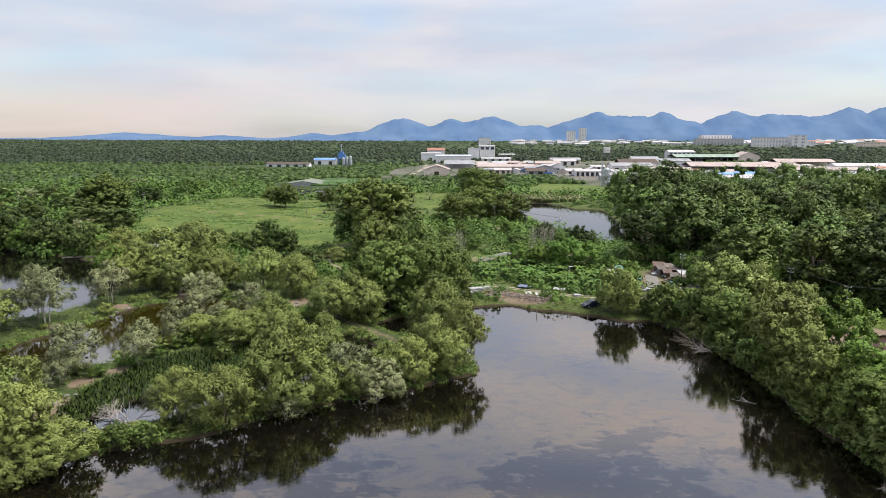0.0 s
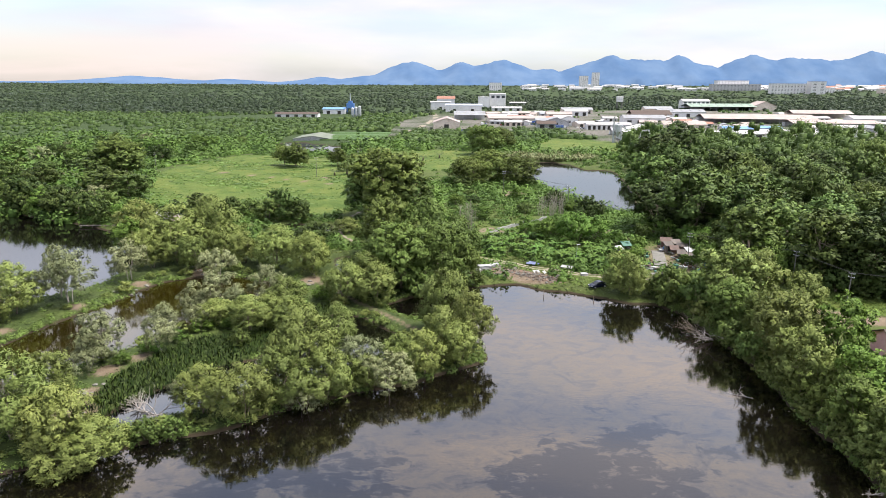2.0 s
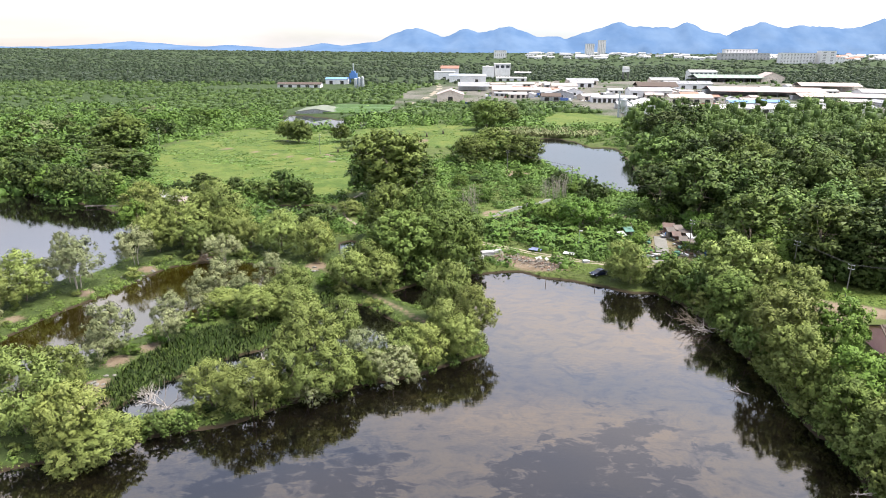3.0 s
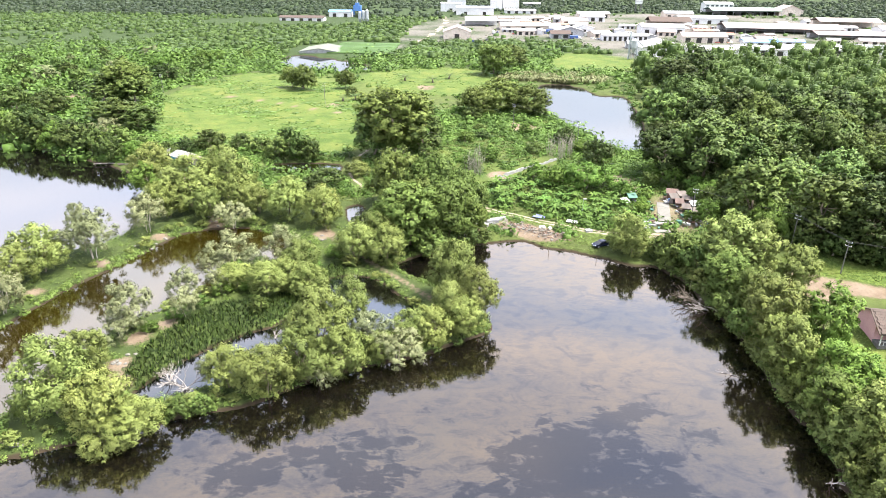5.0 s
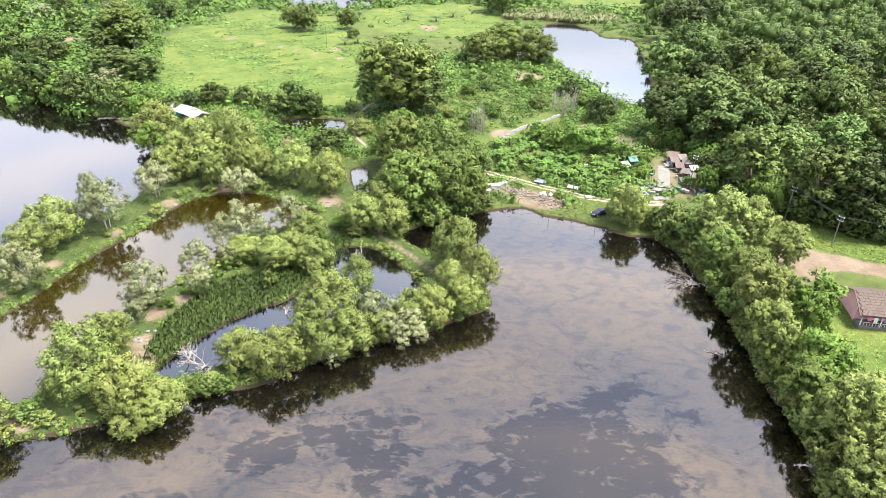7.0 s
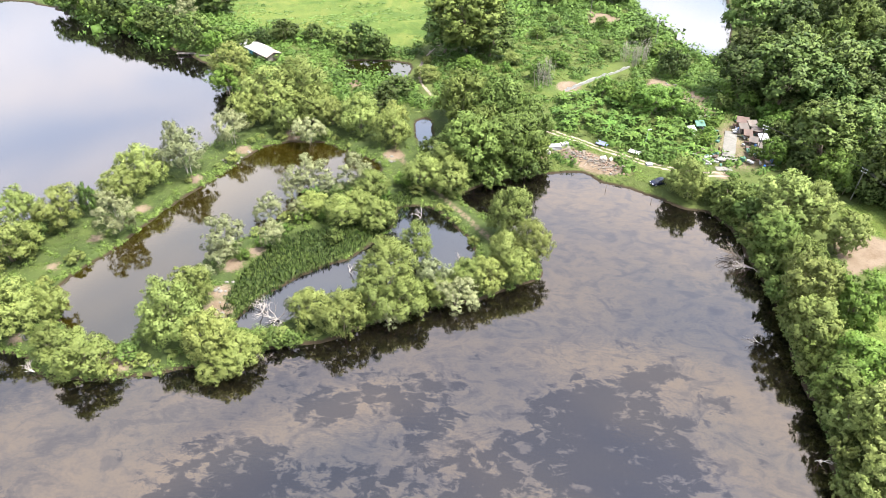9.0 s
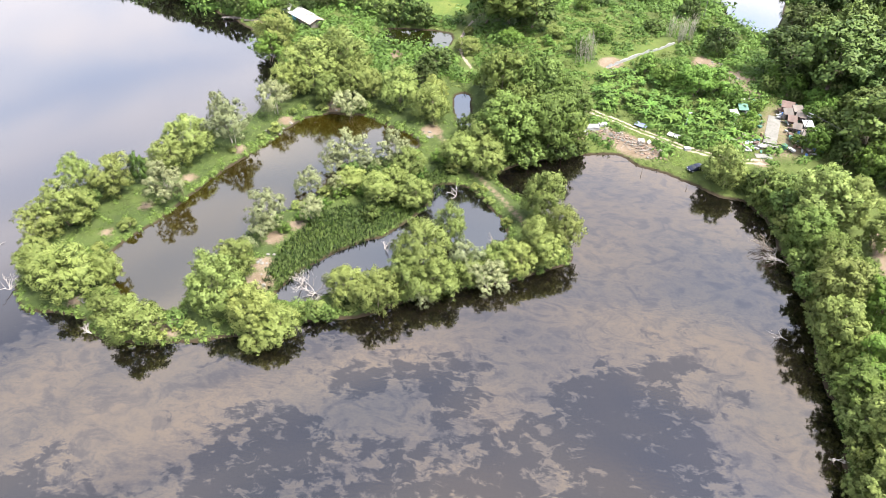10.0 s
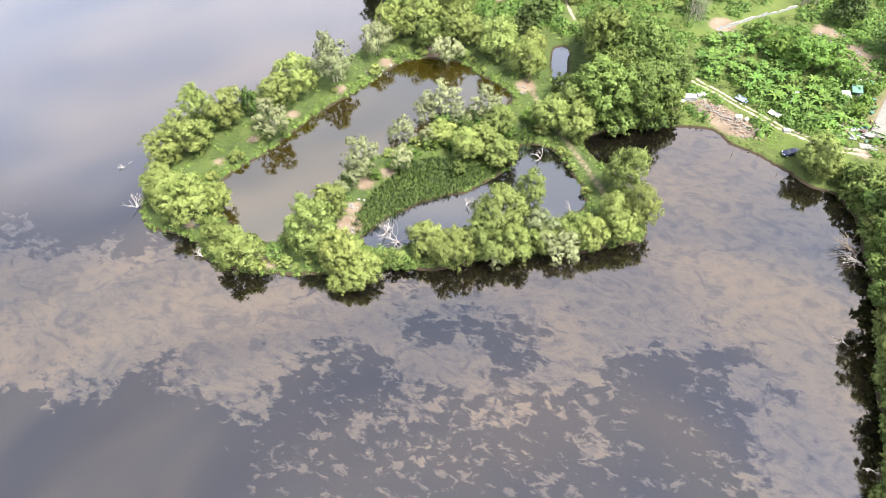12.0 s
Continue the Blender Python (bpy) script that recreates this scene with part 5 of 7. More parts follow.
thicket()
reeds()
works_trees()
far_woods()
low_growth()
water_plants()


# ---------------------------------------------------------------- banana plants and palms
def frond(rng, root, a, length, rise, width, droop, cells=5):
    """One arching leaf blade as a strip of quads."""
    pts = []
    for i in range(cells + 1):
        u = i / cells
        r = length * (0.95 * u)
        zz = rise * math.sin(min(u * 1.6, 1.6)) - droop * u * u
        w = width * math.sin(math.pi * min(max(0.12 + 0.86 * u, 0), 1)) ** 0.7
        pts.append((root + np.array((math.cos(a) * r, math.sin(a) * r, zz)), w))
    side = np.array((-math.sin(a), math.cos(a), 0))
    q = []
    for (p0, w0), (p1, w1) in zip(pts, pts[1:]):
        for s in (1, -1):
            e0, e1 = p0 + side * s * w0 - (0, 0, w0 * 0.35), p1 + side * s * w1 - (0, 0, w1 * 0.35)
            q.append((p0, e0, e1, p1) if s > 0 else (p1, e1, e0, p0))
    return q


def make_banana(rng):
    H = 2.2
    ob = thing("banana_plant", "banana plant with wide bright green leaves", "plant", group="banana plants")
    part("stem", poly_mesh("stem", *tube([[((0, 0, -0.3), 0.16), ((0.05, 0, H * 0.6), 0.13), ((0.1, 0, H), 0.08)]], 6), True), LEAF_BRIGHT, ob)
    q = []
    for i in range(8):
        q += frond(rng, np.array((0.1, 0, H)), i * 0.785 + rng.uniform(-0.3, 0.3), rng.uniform(1.8, 2.6), rng.uniform(0.6, 1.4), 0.34, rng.uniform(0.4, 1.2))
    part("leaves", quad_mesh("leaves", np.array(q)), LEAF_BANANA, ob)
    return ob


def make_palm(rng):
    H = 1.7
    ob = thing("palm", "short oil palm with a spreading feathery head", "palm", group="palms")
    part("trunk", poly_mesh("trunk", *tube([[((0, 0, -0.3), 0.45), ((0, 0, H * 0.6), 0.4), ((0.1, 0, H), 0.3)]], 7), True), BARK, ob)
    q = []
    for i in range(22):
        a, ln = i * 2.4, rng.uniform(2.8, 3.8)
        rise, droop = rng.uniform(0.6, 2.8), rng.uniform(0.8, 2.2)
        for k in range(14):
            u = (k + 2) / 16
            c = np.array((math.cos(a) * ln * u, math.sin(a) * ln * u, H + rise * math.sin(u * 1.6) - droop * u * u))
            side = np.array((-math.sin(a), math.cos(a), -0.25)); ahead = np.array((math.cos(a), math.sin(a), 0)) * 0.3
            for s in (1, -1):
                tip = c + np.array((side[0] * s, side[1] * s, side[2])) * 0.75 * (1.1 - u * 0.6) + ahead
                q.append((c, c + ahead * 0.35, tip, tip - ahead * 0.2))
    part("fronds", quad_mesh("fronds", np.array(q)), LEAF_PALM, ob)
    return ob


def grove():
    rng = np.random.default_rng(21)
    src = [make_banana(rng) for _ in range(3)]
    area = catmull([(9, 166), (20, 160), (33, 154), (42, 152), (44, 166), (34, 174), (22, 184), (12, 184), (8, 176)])
    pts = [p for p in scatter(rng, area, 3.2)]
    pts += [p for p in scatter(rng, catmull([(-100, 214), (-84, 208), (-70, 212), (-74, 222), (-92, 222)]), 5.0)]
    for i, (x, y) in enumerate(pts):
        s = rng.uniform(0.6, 1.05)
        m = Matrix.Translation((x, y, ground_z(x, y) - 0.05)) @ Matrix.Rotation(rng.uniform(0, 6.28), 4, "Z") @ Matrix.Diagonal((s, s, s, 1))
        place(src[i % 3], m)
    palms = [make_palm(rng) for _ in range(2)]
    spots = [(-33, 374), (-17, 370), (-8, 386), (-57.6, 311), (-109, 415), (-101, 412), (196, 448), (-52, 314), (61, 182), (-95, 418), (258, 440)]
    for i, (x, y) in enumerate(spots):
        s = rng.uniform(0.9, 1.2) * (1.9 if x > 150 else 1)
        m = Matrix.Translation((x, y, ground_z(x, y))) @ Matrix.Rotation(rng.uniform(0, 6.28), 4, "Z") @ Matrix.Diagonal((s, s, s, 1))
        place(palms[i % 2], m)


grove()


# ---------------------------------------------------------------- mountains
def mountains():
    """A range far behind the plain, coloured blue for haze: (x, height, half width) of its swells."""
    swells = [(-2950, 40, 320), (-2250, 76, 420), (-1580, 58, 260), (-930, 72, 200), (-290, 177, 250), (63, 184, 190), (352, 196, 270), (1093, 214, 330), (1568, 222, 260),
              (2083, 230, 300), (2895, 258, 330), (3300, 300, 420), (4100, 250, 700), (-3700, 50, 500), (-560, 92, 240)]
    plateaus = [(60, 122, 420), (260, 158, 190), (560, 128, 260), (1420, 176, 560), (1330, 198, 230), (2400, 203, 560), (3000, 215, 500)]
    rng = np.random.default_rng(3)
    xs = np.linspace(-4900, 4900, 460)
    rows = 12
    V, Fc = [], []
    for j in range(rows):
        u = j / (rows - 1)
        for x in xs:
            top = 30.0
            for cx, h, w in swells:
                top = max(top, 26 + (h - 26) * math.exp(-abs((x - cx) / (w * 1.25)) ** 1.35))
            for cx, h, w in plateaus:
                top = max(top, 26 + (h - 26) * math.exp(-abs((x - cx) / w) ** 5))
            top += (top - 26) * 0.11 * (noise.fractal((x * 0.004, 3.1, 0), 0.7, 2.0, 6) + 0.5 * abs(noise.fractal((x * 0.012, 8.1, 0), 0.8, 2.0, 4)))
            fold = noise.fractal((x * 0.006, u * 3, 1.7), 0.9, 2.0, 4)
            V.append((x, 4420 + 260 * u + 40 * fold * (1 - u), 8 + (top - 8) * (u ** 0.8) + 6 * fold * u * (1 - u)))
    n = len(xs)
    for j in range(rows - 1):
        for i in range(n - 1):
            Fc.append((j * n + i, j * n + i + 1, (j + 1) * n + i + 1, (j + 1) * n + i))
    # air haze painted in: blue base colour plus a faint glow
    m, nt, N, L = nodes_of("haze_blue_range")
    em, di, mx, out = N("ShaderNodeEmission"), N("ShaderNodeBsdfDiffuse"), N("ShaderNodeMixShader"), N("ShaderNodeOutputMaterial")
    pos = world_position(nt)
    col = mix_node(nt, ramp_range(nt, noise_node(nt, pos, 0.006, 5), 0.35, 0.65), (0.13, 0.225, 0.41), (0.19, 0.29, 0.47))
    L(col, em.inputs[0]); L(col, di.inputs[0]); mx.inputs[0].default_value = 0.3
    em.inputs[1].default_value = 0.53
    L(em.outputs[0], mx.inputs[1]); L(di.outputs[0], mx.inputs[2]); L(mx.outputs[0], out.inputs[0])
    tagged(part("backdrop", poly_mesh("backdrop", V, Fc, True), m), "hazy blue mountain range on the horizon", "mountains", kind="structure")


mountains()

# ---------------------------------------------------------------- surfaces of built things
WHITE_WALL = surface("white_wall", (0.64, 0.63, 0.64), (0.76, 0.75, 0.76), 0.15, 0.7, fine=12, stain=(0.54, 0.50, 0.48))
GREY_WALL = surface("grey_wall", (0.36, 0.36, 0.38), (0.46, 0.46, 0.48), 0.15, 0.8, stain=(0.176, 0.168, 0.160))
TAN_WALL = surface("tan_wall", (0.60, 0.51, 0.44), (0.70, 0.61, 0.54), 0.15, 0.8, stain=(0.36, 0.28, 0.22))
ROOF_WHITE = surface("white_sheet_roof", (0.32, 0.30, 0.31), (0.45, 0.43, 0.44), 0.12, 0.45, 0.1, stain=(0.34, 0.31, 0.30))
ROOF_BLUISH = surface("pale_bluish_roof", (0.30, 0.33, 0.44), (0.42, 0.45, 0.56), 0.1, 0.5, 0.1, stain=(0.30, 0.29, 0.31))
ROOF_PINK = surface("faded_pink_roof", (0.264, 0.208, 0.200), (0.360, 0.296, 0.280), 0.1, 0.7, stain=(0.272, 0.208, 0.192))
ROOF_RED = surface("red_roof", (0.208, 0.096, 0.072), (0.288, 0.144, 0.104), 0.2, 0.75, stain=(0.200, 0.080, 0.064), per_object=0.25)
ROOF_GREY = surface("grey_sheet_roof", (0.192, 0.200, 0.224), (0.288, 0.296, 0.320), 0.12, 0.55, 0.1, stain=(0.160, 0.128, 0.112))
ROOF_BROWN = surface("brown_roof", (0.050, 0.032, 0.026), (0.080, 0.054, 0.045), 0.8, 0.8, stain=(0.048, 0.036, 0.032))
ROOF_GREEN = surface("grey_green_roof", (0.160, 0.240, 0.192), (0.240, 0.304, 0.256), 0.1, 0.6, stain=(0.192, 0.176, 0.144))
ROOF_BLUE = surface("blue_sheet_roof", (0.10, 0.22, 0.50), (0.16, 0.30, 0.60), 0.15, 0.5, 0.1)
PINK_WALL = surface("pink_wall", (0.62, 0.34, 0.38), (0.70, 0.42, 0.45), 0.6, 0.8)
GLASS_DARK = surface("dark_window", (0.024, 0.028, 0.036), (0.048, 0.052, 0.064), 0.5, 0.4, bump=0.0)
DARK_OPENING = surface("dark_opening", (0.024, 0.022, 0.021), (0.040, 0.036, 0.032), 0.5, 0.9)
STEEL = surface("galvanised_steel", (0.38, 0.40, 0.44), (0.5, 0.52, 0.56), 0.8, 0.45, 0.5)
STEEL_BLUE = surface("blue_painted_steel", (0.06, 0.16, 0.42), (0.10, 0.24, 0.55), 0.4, 0.5)
CONCRETE = surface("concrete", (0.120, 0.116, 0.108), (0.176, 0.168, 0.160), 0.9, 0.9, stain=(0.080, 0.080, 0.068))
PLANK = surface("weathered_planks", (0.120, 0.100, 0.088), (0.200, 0.176, 0.156), 1.2, 0.9, per_object=0.3, local=True)
RUST = surface("rusty_sheet", (0.160, 0.088, 0.064), (0.240, 0.152, 0.116), 1.0, 0.8, stain=(0.160, 0.096, 0.072), per_object=0.25)
RUBBLE_RED = surface("brick_rubble", (0.160, 0.100, 0.076), (0.232, 0.160, 0.132), 1.5, 0.9, per_object=0.25)
TARP_WHITE = surface("white_tarpaulin", (0.272, 0.272, 0.288), (0.368, 0.368, 0.384), 1.2, 0.5, stain=(0.208, 0.200, 0.184))
TARP_BLUE = surface("blue_tarpaulin", (0.112, 0.136, 0.256), (0.176, 0.200, 0.320), 1.2, 0.5)
TARP_TEAL = surface("teal_net", (0.036, 0.104, 0.080), (0.064, 0.152, 0.120), 1.2, 0.7)
BLUE_PAINT = surface("sky_blue_boards", (0.10, 0.36, 0.58), (0.16, 0.44, 0.66), 1.0, 0.6)
CAR_PAINT = surface("dark_blue_car_paint", (0.012, 0.016, 0.036), (0.016, 0.021, 0.048), 0.6, 0.18, 0.3, bump=0.0)
CAR_GLASS = surface("car_glass", (0.016, 0.020, 0.024), (0.028, 0.032, 0.040), 0.6, 0.05, bump=0.0)
CAR_GLASS.node_tree.nodes["Principled BSDF"].inputs["Specular IOR Level"].default_value = 0.9
RUBBER = surface("tyre_rubber", (0.016, 0.016, 0.016), (0.028, 0.028, 0.028), 3, 0.9)
LAMP_CLEAR = surface("clear_lamp_glass", (0.6, 0.62, 0.66), (0.7, 0.72, 0.76), 2, 0.15, bump=0.0)
LAMP_RED = surface("red_lamp_glass", (0.320, 0.024, 0.016), (0.400, 0.040, 0.024), 2, 0.2, bump=0.0)
TRACK_SOIL = surface("pale_dirt_track", (0.180, 0.148, 0.116), (0.260, 0.220, 0.180), 0.4, 0.95, fine=6, stain=(0.100, 0.110, 0.042))
PATH_SOIL = surface("pale_footpath", (0.160, 0.132, 0.104), (0.216, 0.180, 0.148), 0.5, 0.95, fine=6)
CABLE = surface("black_cable", (0.024, 0.024, 0.024), (0.040, 0.040, 0.040), 2, 0.7)


SHACK_ROOF = surface("old_sheet_roof", (0.062, 0.052, 0.050), (0.120, 0.102, 0.096), 0.8, 0.7, stain=(0.120, 0.064, 0.048), per_object=0.35, local=True)
SHACK_PINK = surface("faded_red_sheet", (0.060, 0.036, 0.032), (0.112, 0.072, 0.064), 0.8, 0.7, stain=(0.096, 0.048, 0.040), local=True)


# ---------------------------------------------------------------- tracks
def ribbon(name, line, width, material, label, lift=0.05, crown=0.04, cross=4):
    V, Fc = [], []
    n = len(line)
    for i in range(n):
        d = line[min(i + 1, n - 1)] - line[max(i - 1, 0)]
        d = d / max(np.hypot(*d), 1e-6)
        for k in range(cross + 1):
            s = k / cross * 2 - 1
            w = width * (1 + 0.12 * math.sin(i * 1.7 + s)) / 2
            x, y = line[i][0] - d[1] * s * w, line[i][1] + d[0] * s * w
            V.append((x, y, ground_z(x, y) + (lift if abs(s) < 0.9 else -0.04) - crown * (abs(abs(s) - 0.5) < 0.1)))
    for i in range(n - 1):
        for k in range(cross):
            a = i * (cross + 1) + k
            Fc.append((a, a + cross + 1, a + cross + 2, a + 1))
    return tagged(part(name, poly_mesh(name, V, Fc, True), material), label, "track", kind="structure")


fine_track = catmull(TRACK[::3], False, 8)
for off, nm in ((-0.75, "track_rut_north"), (0.75, "track_rut_south")):
    dd = np.gradient(fine_track, axis=0)
    dd = unit(dd)
    ribbon(nm, fine_track + np.stack([-dd[:, 1], dd[:, 0]], 1) * off, 1.15, TRACK_SOIL, "pale worn wheel rut of a dirt track")
ribbon("works_road", catmull([(-42, 590), (-34, 622), (-30, 690), (-24, 760), (-22, 850), (-30, 960)], False), 7.0, TRACK_SOIL, "pale dusty road leading into the works")
ribbon("footpath", FOOTPATH, 1.3, PATH_SOIL, "narrow pale footpath trodden through the grass")


# ---------------------------------------------------------------- sheds, halls and houses
def gable(x0, x1, y0, y1, h, rise, over, thick, along_x=True):
    """A pitched roof with thickness over a plan."""
    bm = bmesh.new()
    if along_x:
        x0, x1, y0, y1 = x0 - over, x1 + over, y0 - over, y1 + over
        ym = (y0 + y1) / 2
        prof = [(y0, h - rise * over * 2 / (y1 - y0)), (ym, h + rise), (y1, h - rise * over * 2 / (y1 - y0))]
        ring = lambda x: [bm.verts.new((x, y, z)) for y, z in prof] + [bm.verts.new((x, y, z - thick)) for y, z in reversed(prof)]
        a, b = ring(x0), ring(x1)
    else:
        x0, x1, y0, y1 = x0 - over, x1 + over, y0 - over, y1 + over
        xm = (x0 + x1) / 2
        prof = [(x0, h - rise * over * 2 / (x1 - x0)), (xm, h + rise), (x1, h - rise * over * 2 / (x1 - x0))]
        ring = lambda y: [bm.verts.new((x, y, z)) for x, z in prof] + [bm.verts.new((x, y, z - thick)) for x, z in reversed(prof)]
        a, b = ring(y0), ring(y1)
    n = len(a)
    bm.faces.new(a[::-1]); bm.faces.new(b)
    for i in range(n):
        bm.faces.new((a[i], a[(i + 1) % n], b[(i + 1) % n], b[i]))
    bmesh.ops.recalc_face_normals(bm, faces=bm.faces)
    return bm


def walls(w, d, h, rise=0.0, along_x=True, thick=0.3):
    """Outer walls as a closed body with gable ends, centred on x, from y=0 back to y=d."""
    bm = bmesh.new()
    if rise <= 0:
        return box(bm, -w / 2, w / 2, 0, d, -0.5, h)
    if along_x:
        prof = [(0, -0.5), (d, -0.5), (d, h), (d / 2, h + rise), (0, h)]
        a, b = ([bm.verts.new((x, y, z)) for y, z in prof] for x in (-w / 2, w / 2))
    else:
        prof = [(-w / 2, -0.5), (w / 2, -0.5), (w / 2, h), (0, h + rise), (-w / 2, h)]
        a, b = ([bm.verts.new((x, y, z)) for x, z in prof] for y in (0, d))
    n = len(prof)
    bm.faces.new(a[::-1]); bm.faces.new(b)
    for i in range(n):
        bm.faces.new((a[i], a[(i + 1) % n], b[(i + 1) % n], b[i]))
    bmesh.ops.recalc_face_normals(bm, faces=bm.faces)
    return bm


HALLS = []


def hall(x, y, w, d, h, rise, wall, roof, label, turn=0.0, along_x=True, doors=2, windows=0, name="factory_hall", group="halls of the works", strips=0, open_front=False):
    """An industrial hall with its front to the south: walls, sheet roof, doors, windows and roof lights."""
    HALLS.append((x, y + d / 2, max(w, d) / 2))
    ob = thing(name, label, "building", (x, y, ground_z(x, y)), turn, group)
    if open_front:
        part("wall", box_bm(-w / 2, w / 2, d * 0.72, d, -0.5, h - 0.3), wall, ob)
        posts = max(4, int(w / 9))
        for i in range(posts):
            u = -w / 2 + 0.3 + (w - 0.6) * i / (posts - 1)
            part("post", box_bm(u - 0.2, u + 0.2, 0.2, 0.6, -0.5, h), STEEL, ob)
        doors = 0
    else:
        part("wall", walls(w, d, h, rise - 0.25 if rise else 0, along_x), wall, ob)
    if rise:
        rf = part("roof", gable(-w / 2, w / 2, 0, d, h, rise, 0.8, 0.25, along_x), roof, ob)
    else:
        bm = box_bm(-w / 2 - 0.3, w / 2 + 0.3, -0.3, d + 0.3, h, h + 0.35)
        rf = part("roof", bm, roof, ob)
        box_b = box_bm(-w * 0.2, w * 0.05, d * 0.4, d * 0.6, h + 0.35, h + 1.8)
        part("roof_box", box_b, wall, rf)
    for i in range(strips):
        u = -w / 2 + w * (i + 0.5) / strips
        if rise and along_x:
            p0, p1 = (d * 0.08, h + rise * 0.16), (d * 0.42, h + rise * 0.84)
            bm = bmesh.new()
            f = [bm.verts.new(v) for v in ((u - 0.5, p0[0], p0[1] + 0.06), (u + 0.5, p0[0], p0[1] + 0.06), (u + 0.5, p1[0], p1[1] + 0.06), (u - 0.5, p1[0], p1[1] + 0.06))]
            bm.faces.new(f)
            bmesh.ops.solidify(bm, geom=bm.faces[:], thickness=0.08)
            part("roof_light", bm, GLASS_DARK, rf)
    for i in range(doors):
        u = -w / 2 + w * (i + 0.5) / doors
        dw = min(4.5, w / doors * 0.55)
        part("door", box_bm(u - dw / 2, u + dw / 2, -0.12, 0.1, -0.2, min(4.5, h * 0.75)), DARK_OPENING, ob)
    for i in range(windows):
        u = -w / 2 + w * (i + 0.5) / windows
        part("window", box_bm(u - w / windows * 0.32, u + w / windows * 0.32, -0.1, 0.1, h * 0.72, h * 0.9), GLASS_DARK, ob)
    return ob


def works():
    hall(-6, 622, 25, 30, 6.5, 4.2, TAN_WALL, ROOF_PINK, "pale gabled warehouse with a faded pink roof", along_x=False, doors=1)
    hall(-20, 1060, 32, 44, 12, 1.0, WHITE_WALL, ROOF_WHITE, "white flat-pitched factory block", doors=1)
    hall(16, 985, 54, 46, 10, 1.6, WHITE_WALL, ROOF_BLUISH, "large white factory hall with a pale bluish roof", doors=2)
    hall(-12, 1120, 30, 24, 16, 4, WHITE_WALL, ROOF_RED, "works hall with a faded red roof", doors=0)
    hall(122, 1235, 30, 18, 6, 1.5, WHITE_WALL, ROOF_WHITE, "open shed with a white roof", doors=0, open_front=True)
    hall(52, 1100, 18, 26, 19, 0, WHITE_WALL, ROOF_WHITE, "white works block with a flat roof", doors=0)
    hall(76, 1112, 26, 30, 24, 1.0, WHITE_WALL, ROOF_WHITE, "tall white works block", windows=3, doors=0)
    hall(20, 781, 36, 26, 6, 4.0, WHITE_WALL, ROOF_GREY, "low shed with a dark grey gable roof", doors=3, open_front=True)
    hall(72, 728, 64, 34, 5, 2.0, TAN_WALL, ROOF_PINK, "long tan workshop with a pale roof", doors=4)
    hall(85, 1030, 46, 24, 4.5, 1.6, WHITE_WALL, ROOF_WHITE, "long low hall with a white roof", doors=4, strips=6)
    hall(104, 660, 26, 22, 6, 3.5, GREY_WALL, ROOF_GREY, "grey gabled workshop beside parked vehicles", along_x=False, doors=1)
    hall(122, 690, 20, 20, 6, 3.5, WHITE_WALL, ROOF_WHITE, "white gabled workshop beside parked vehicles", along_x=False, doors=1)
    hall(92, 640, 18, 14, 4.5, 2.5, GREY_WALL, ROOF_BROWN, "low shed with a brown roof", doors=2)
    hall(150, 628, 42, 12, 5, 1.6, WHITE_WALL, ROOF_WHITE, "long low white row of workshops with arched doors", doors=9)
    hall(152, 505, 36, 30, 7.0, 4.5, WHITE_WALL, ROOF_WHITE, "big shed with a white curved sheet roof beside the silos", along_x=False, doors=1)
    hall(244, 806, 48, 24, 6, 4.5, TAN_WALL, ROOF_BROWN, "open shed with a brown roof", doors=4, open_front=True)
    hall(430, 1050, 104, 44, 7, 4, GREY_WALL, ROOF_GREEN, "long hall with a grey-green roof", doors=6, strips=8, open_front=True)
    hall(405, 1100, 44, 22, 14, 3, WHITE_WALL, ROOF_WHITE, "white upper hall behind the green roof", doors=0, windows=6)
    hall(498, 1055, 36, 30, 8, 7, TAN_WALL, ROOF_PINK, "hall with a steep pale gable and a lantern", along_x=False, doors=1)
    hall(340, 726, 118, 46, 5.5, 4.0, GREY_WALL, ROOF_PINK, "very long shed with a faded pinkish roof", turn=-8, doors=10, open_front=True)
    hall(388, 664, 84, 30, 4.5, 2.6, GREY_WALL, ROOF_PINK, "long open shed with a pinkish roof", turn=-5, doors=8, open_front=True)
    hall(258, 590, 26, 16, 4, 1.6, WHITE_WALL, ROOF_BLUE, "shed with a bright blue sheet roof", turn=-8, doors=3)
    hall(286, 598, 26, 14, 4, 1.6, WHITE_WALL, ROOF_BLUE, "shed with a faded blue sheet roof", turn=-8, doors=3)
    hall(196, 522, 34, 30, 4.5, 1.6, WHITE_WALL, ROOF_WHITE, "white flat-pitched shed at the wood's edge", doors=3)
    hall(234, 526, 36, 34, 4.5, 1.6, WHITE_WALL, ROOF_WHITE, "white shed with a shallow roof", turn=-6, doors=3)
    hall(276, 530, 42, 36, 4.5, 1.8, WHITE_WALL, ROOF_WHITE, "wide white shed with a shallow roof", turn=-6, doors=4)
    hall(325, 545, 40, 34, 4.5, 1.8, WHITE_WALL, ROOF_GREY, "wide white shed with a grey roof", turn=-8, doors=4)
    hall(220, 620, 40, 18, 6, 3, TAN_WALL, ROOF_PINK, "tan works building with a pink roof", doors=4)
    hall(205, 700, 44, 20, 7, 3, WHITE_WALL, ROOF_GREY, "white workshop with a grey roof", doors=4)
    hall(300, 860, 60, 26, 7, 3, WHITE_WALL, ROOF_GREY, "white hall with a grey roof", doors=4, strips=5)
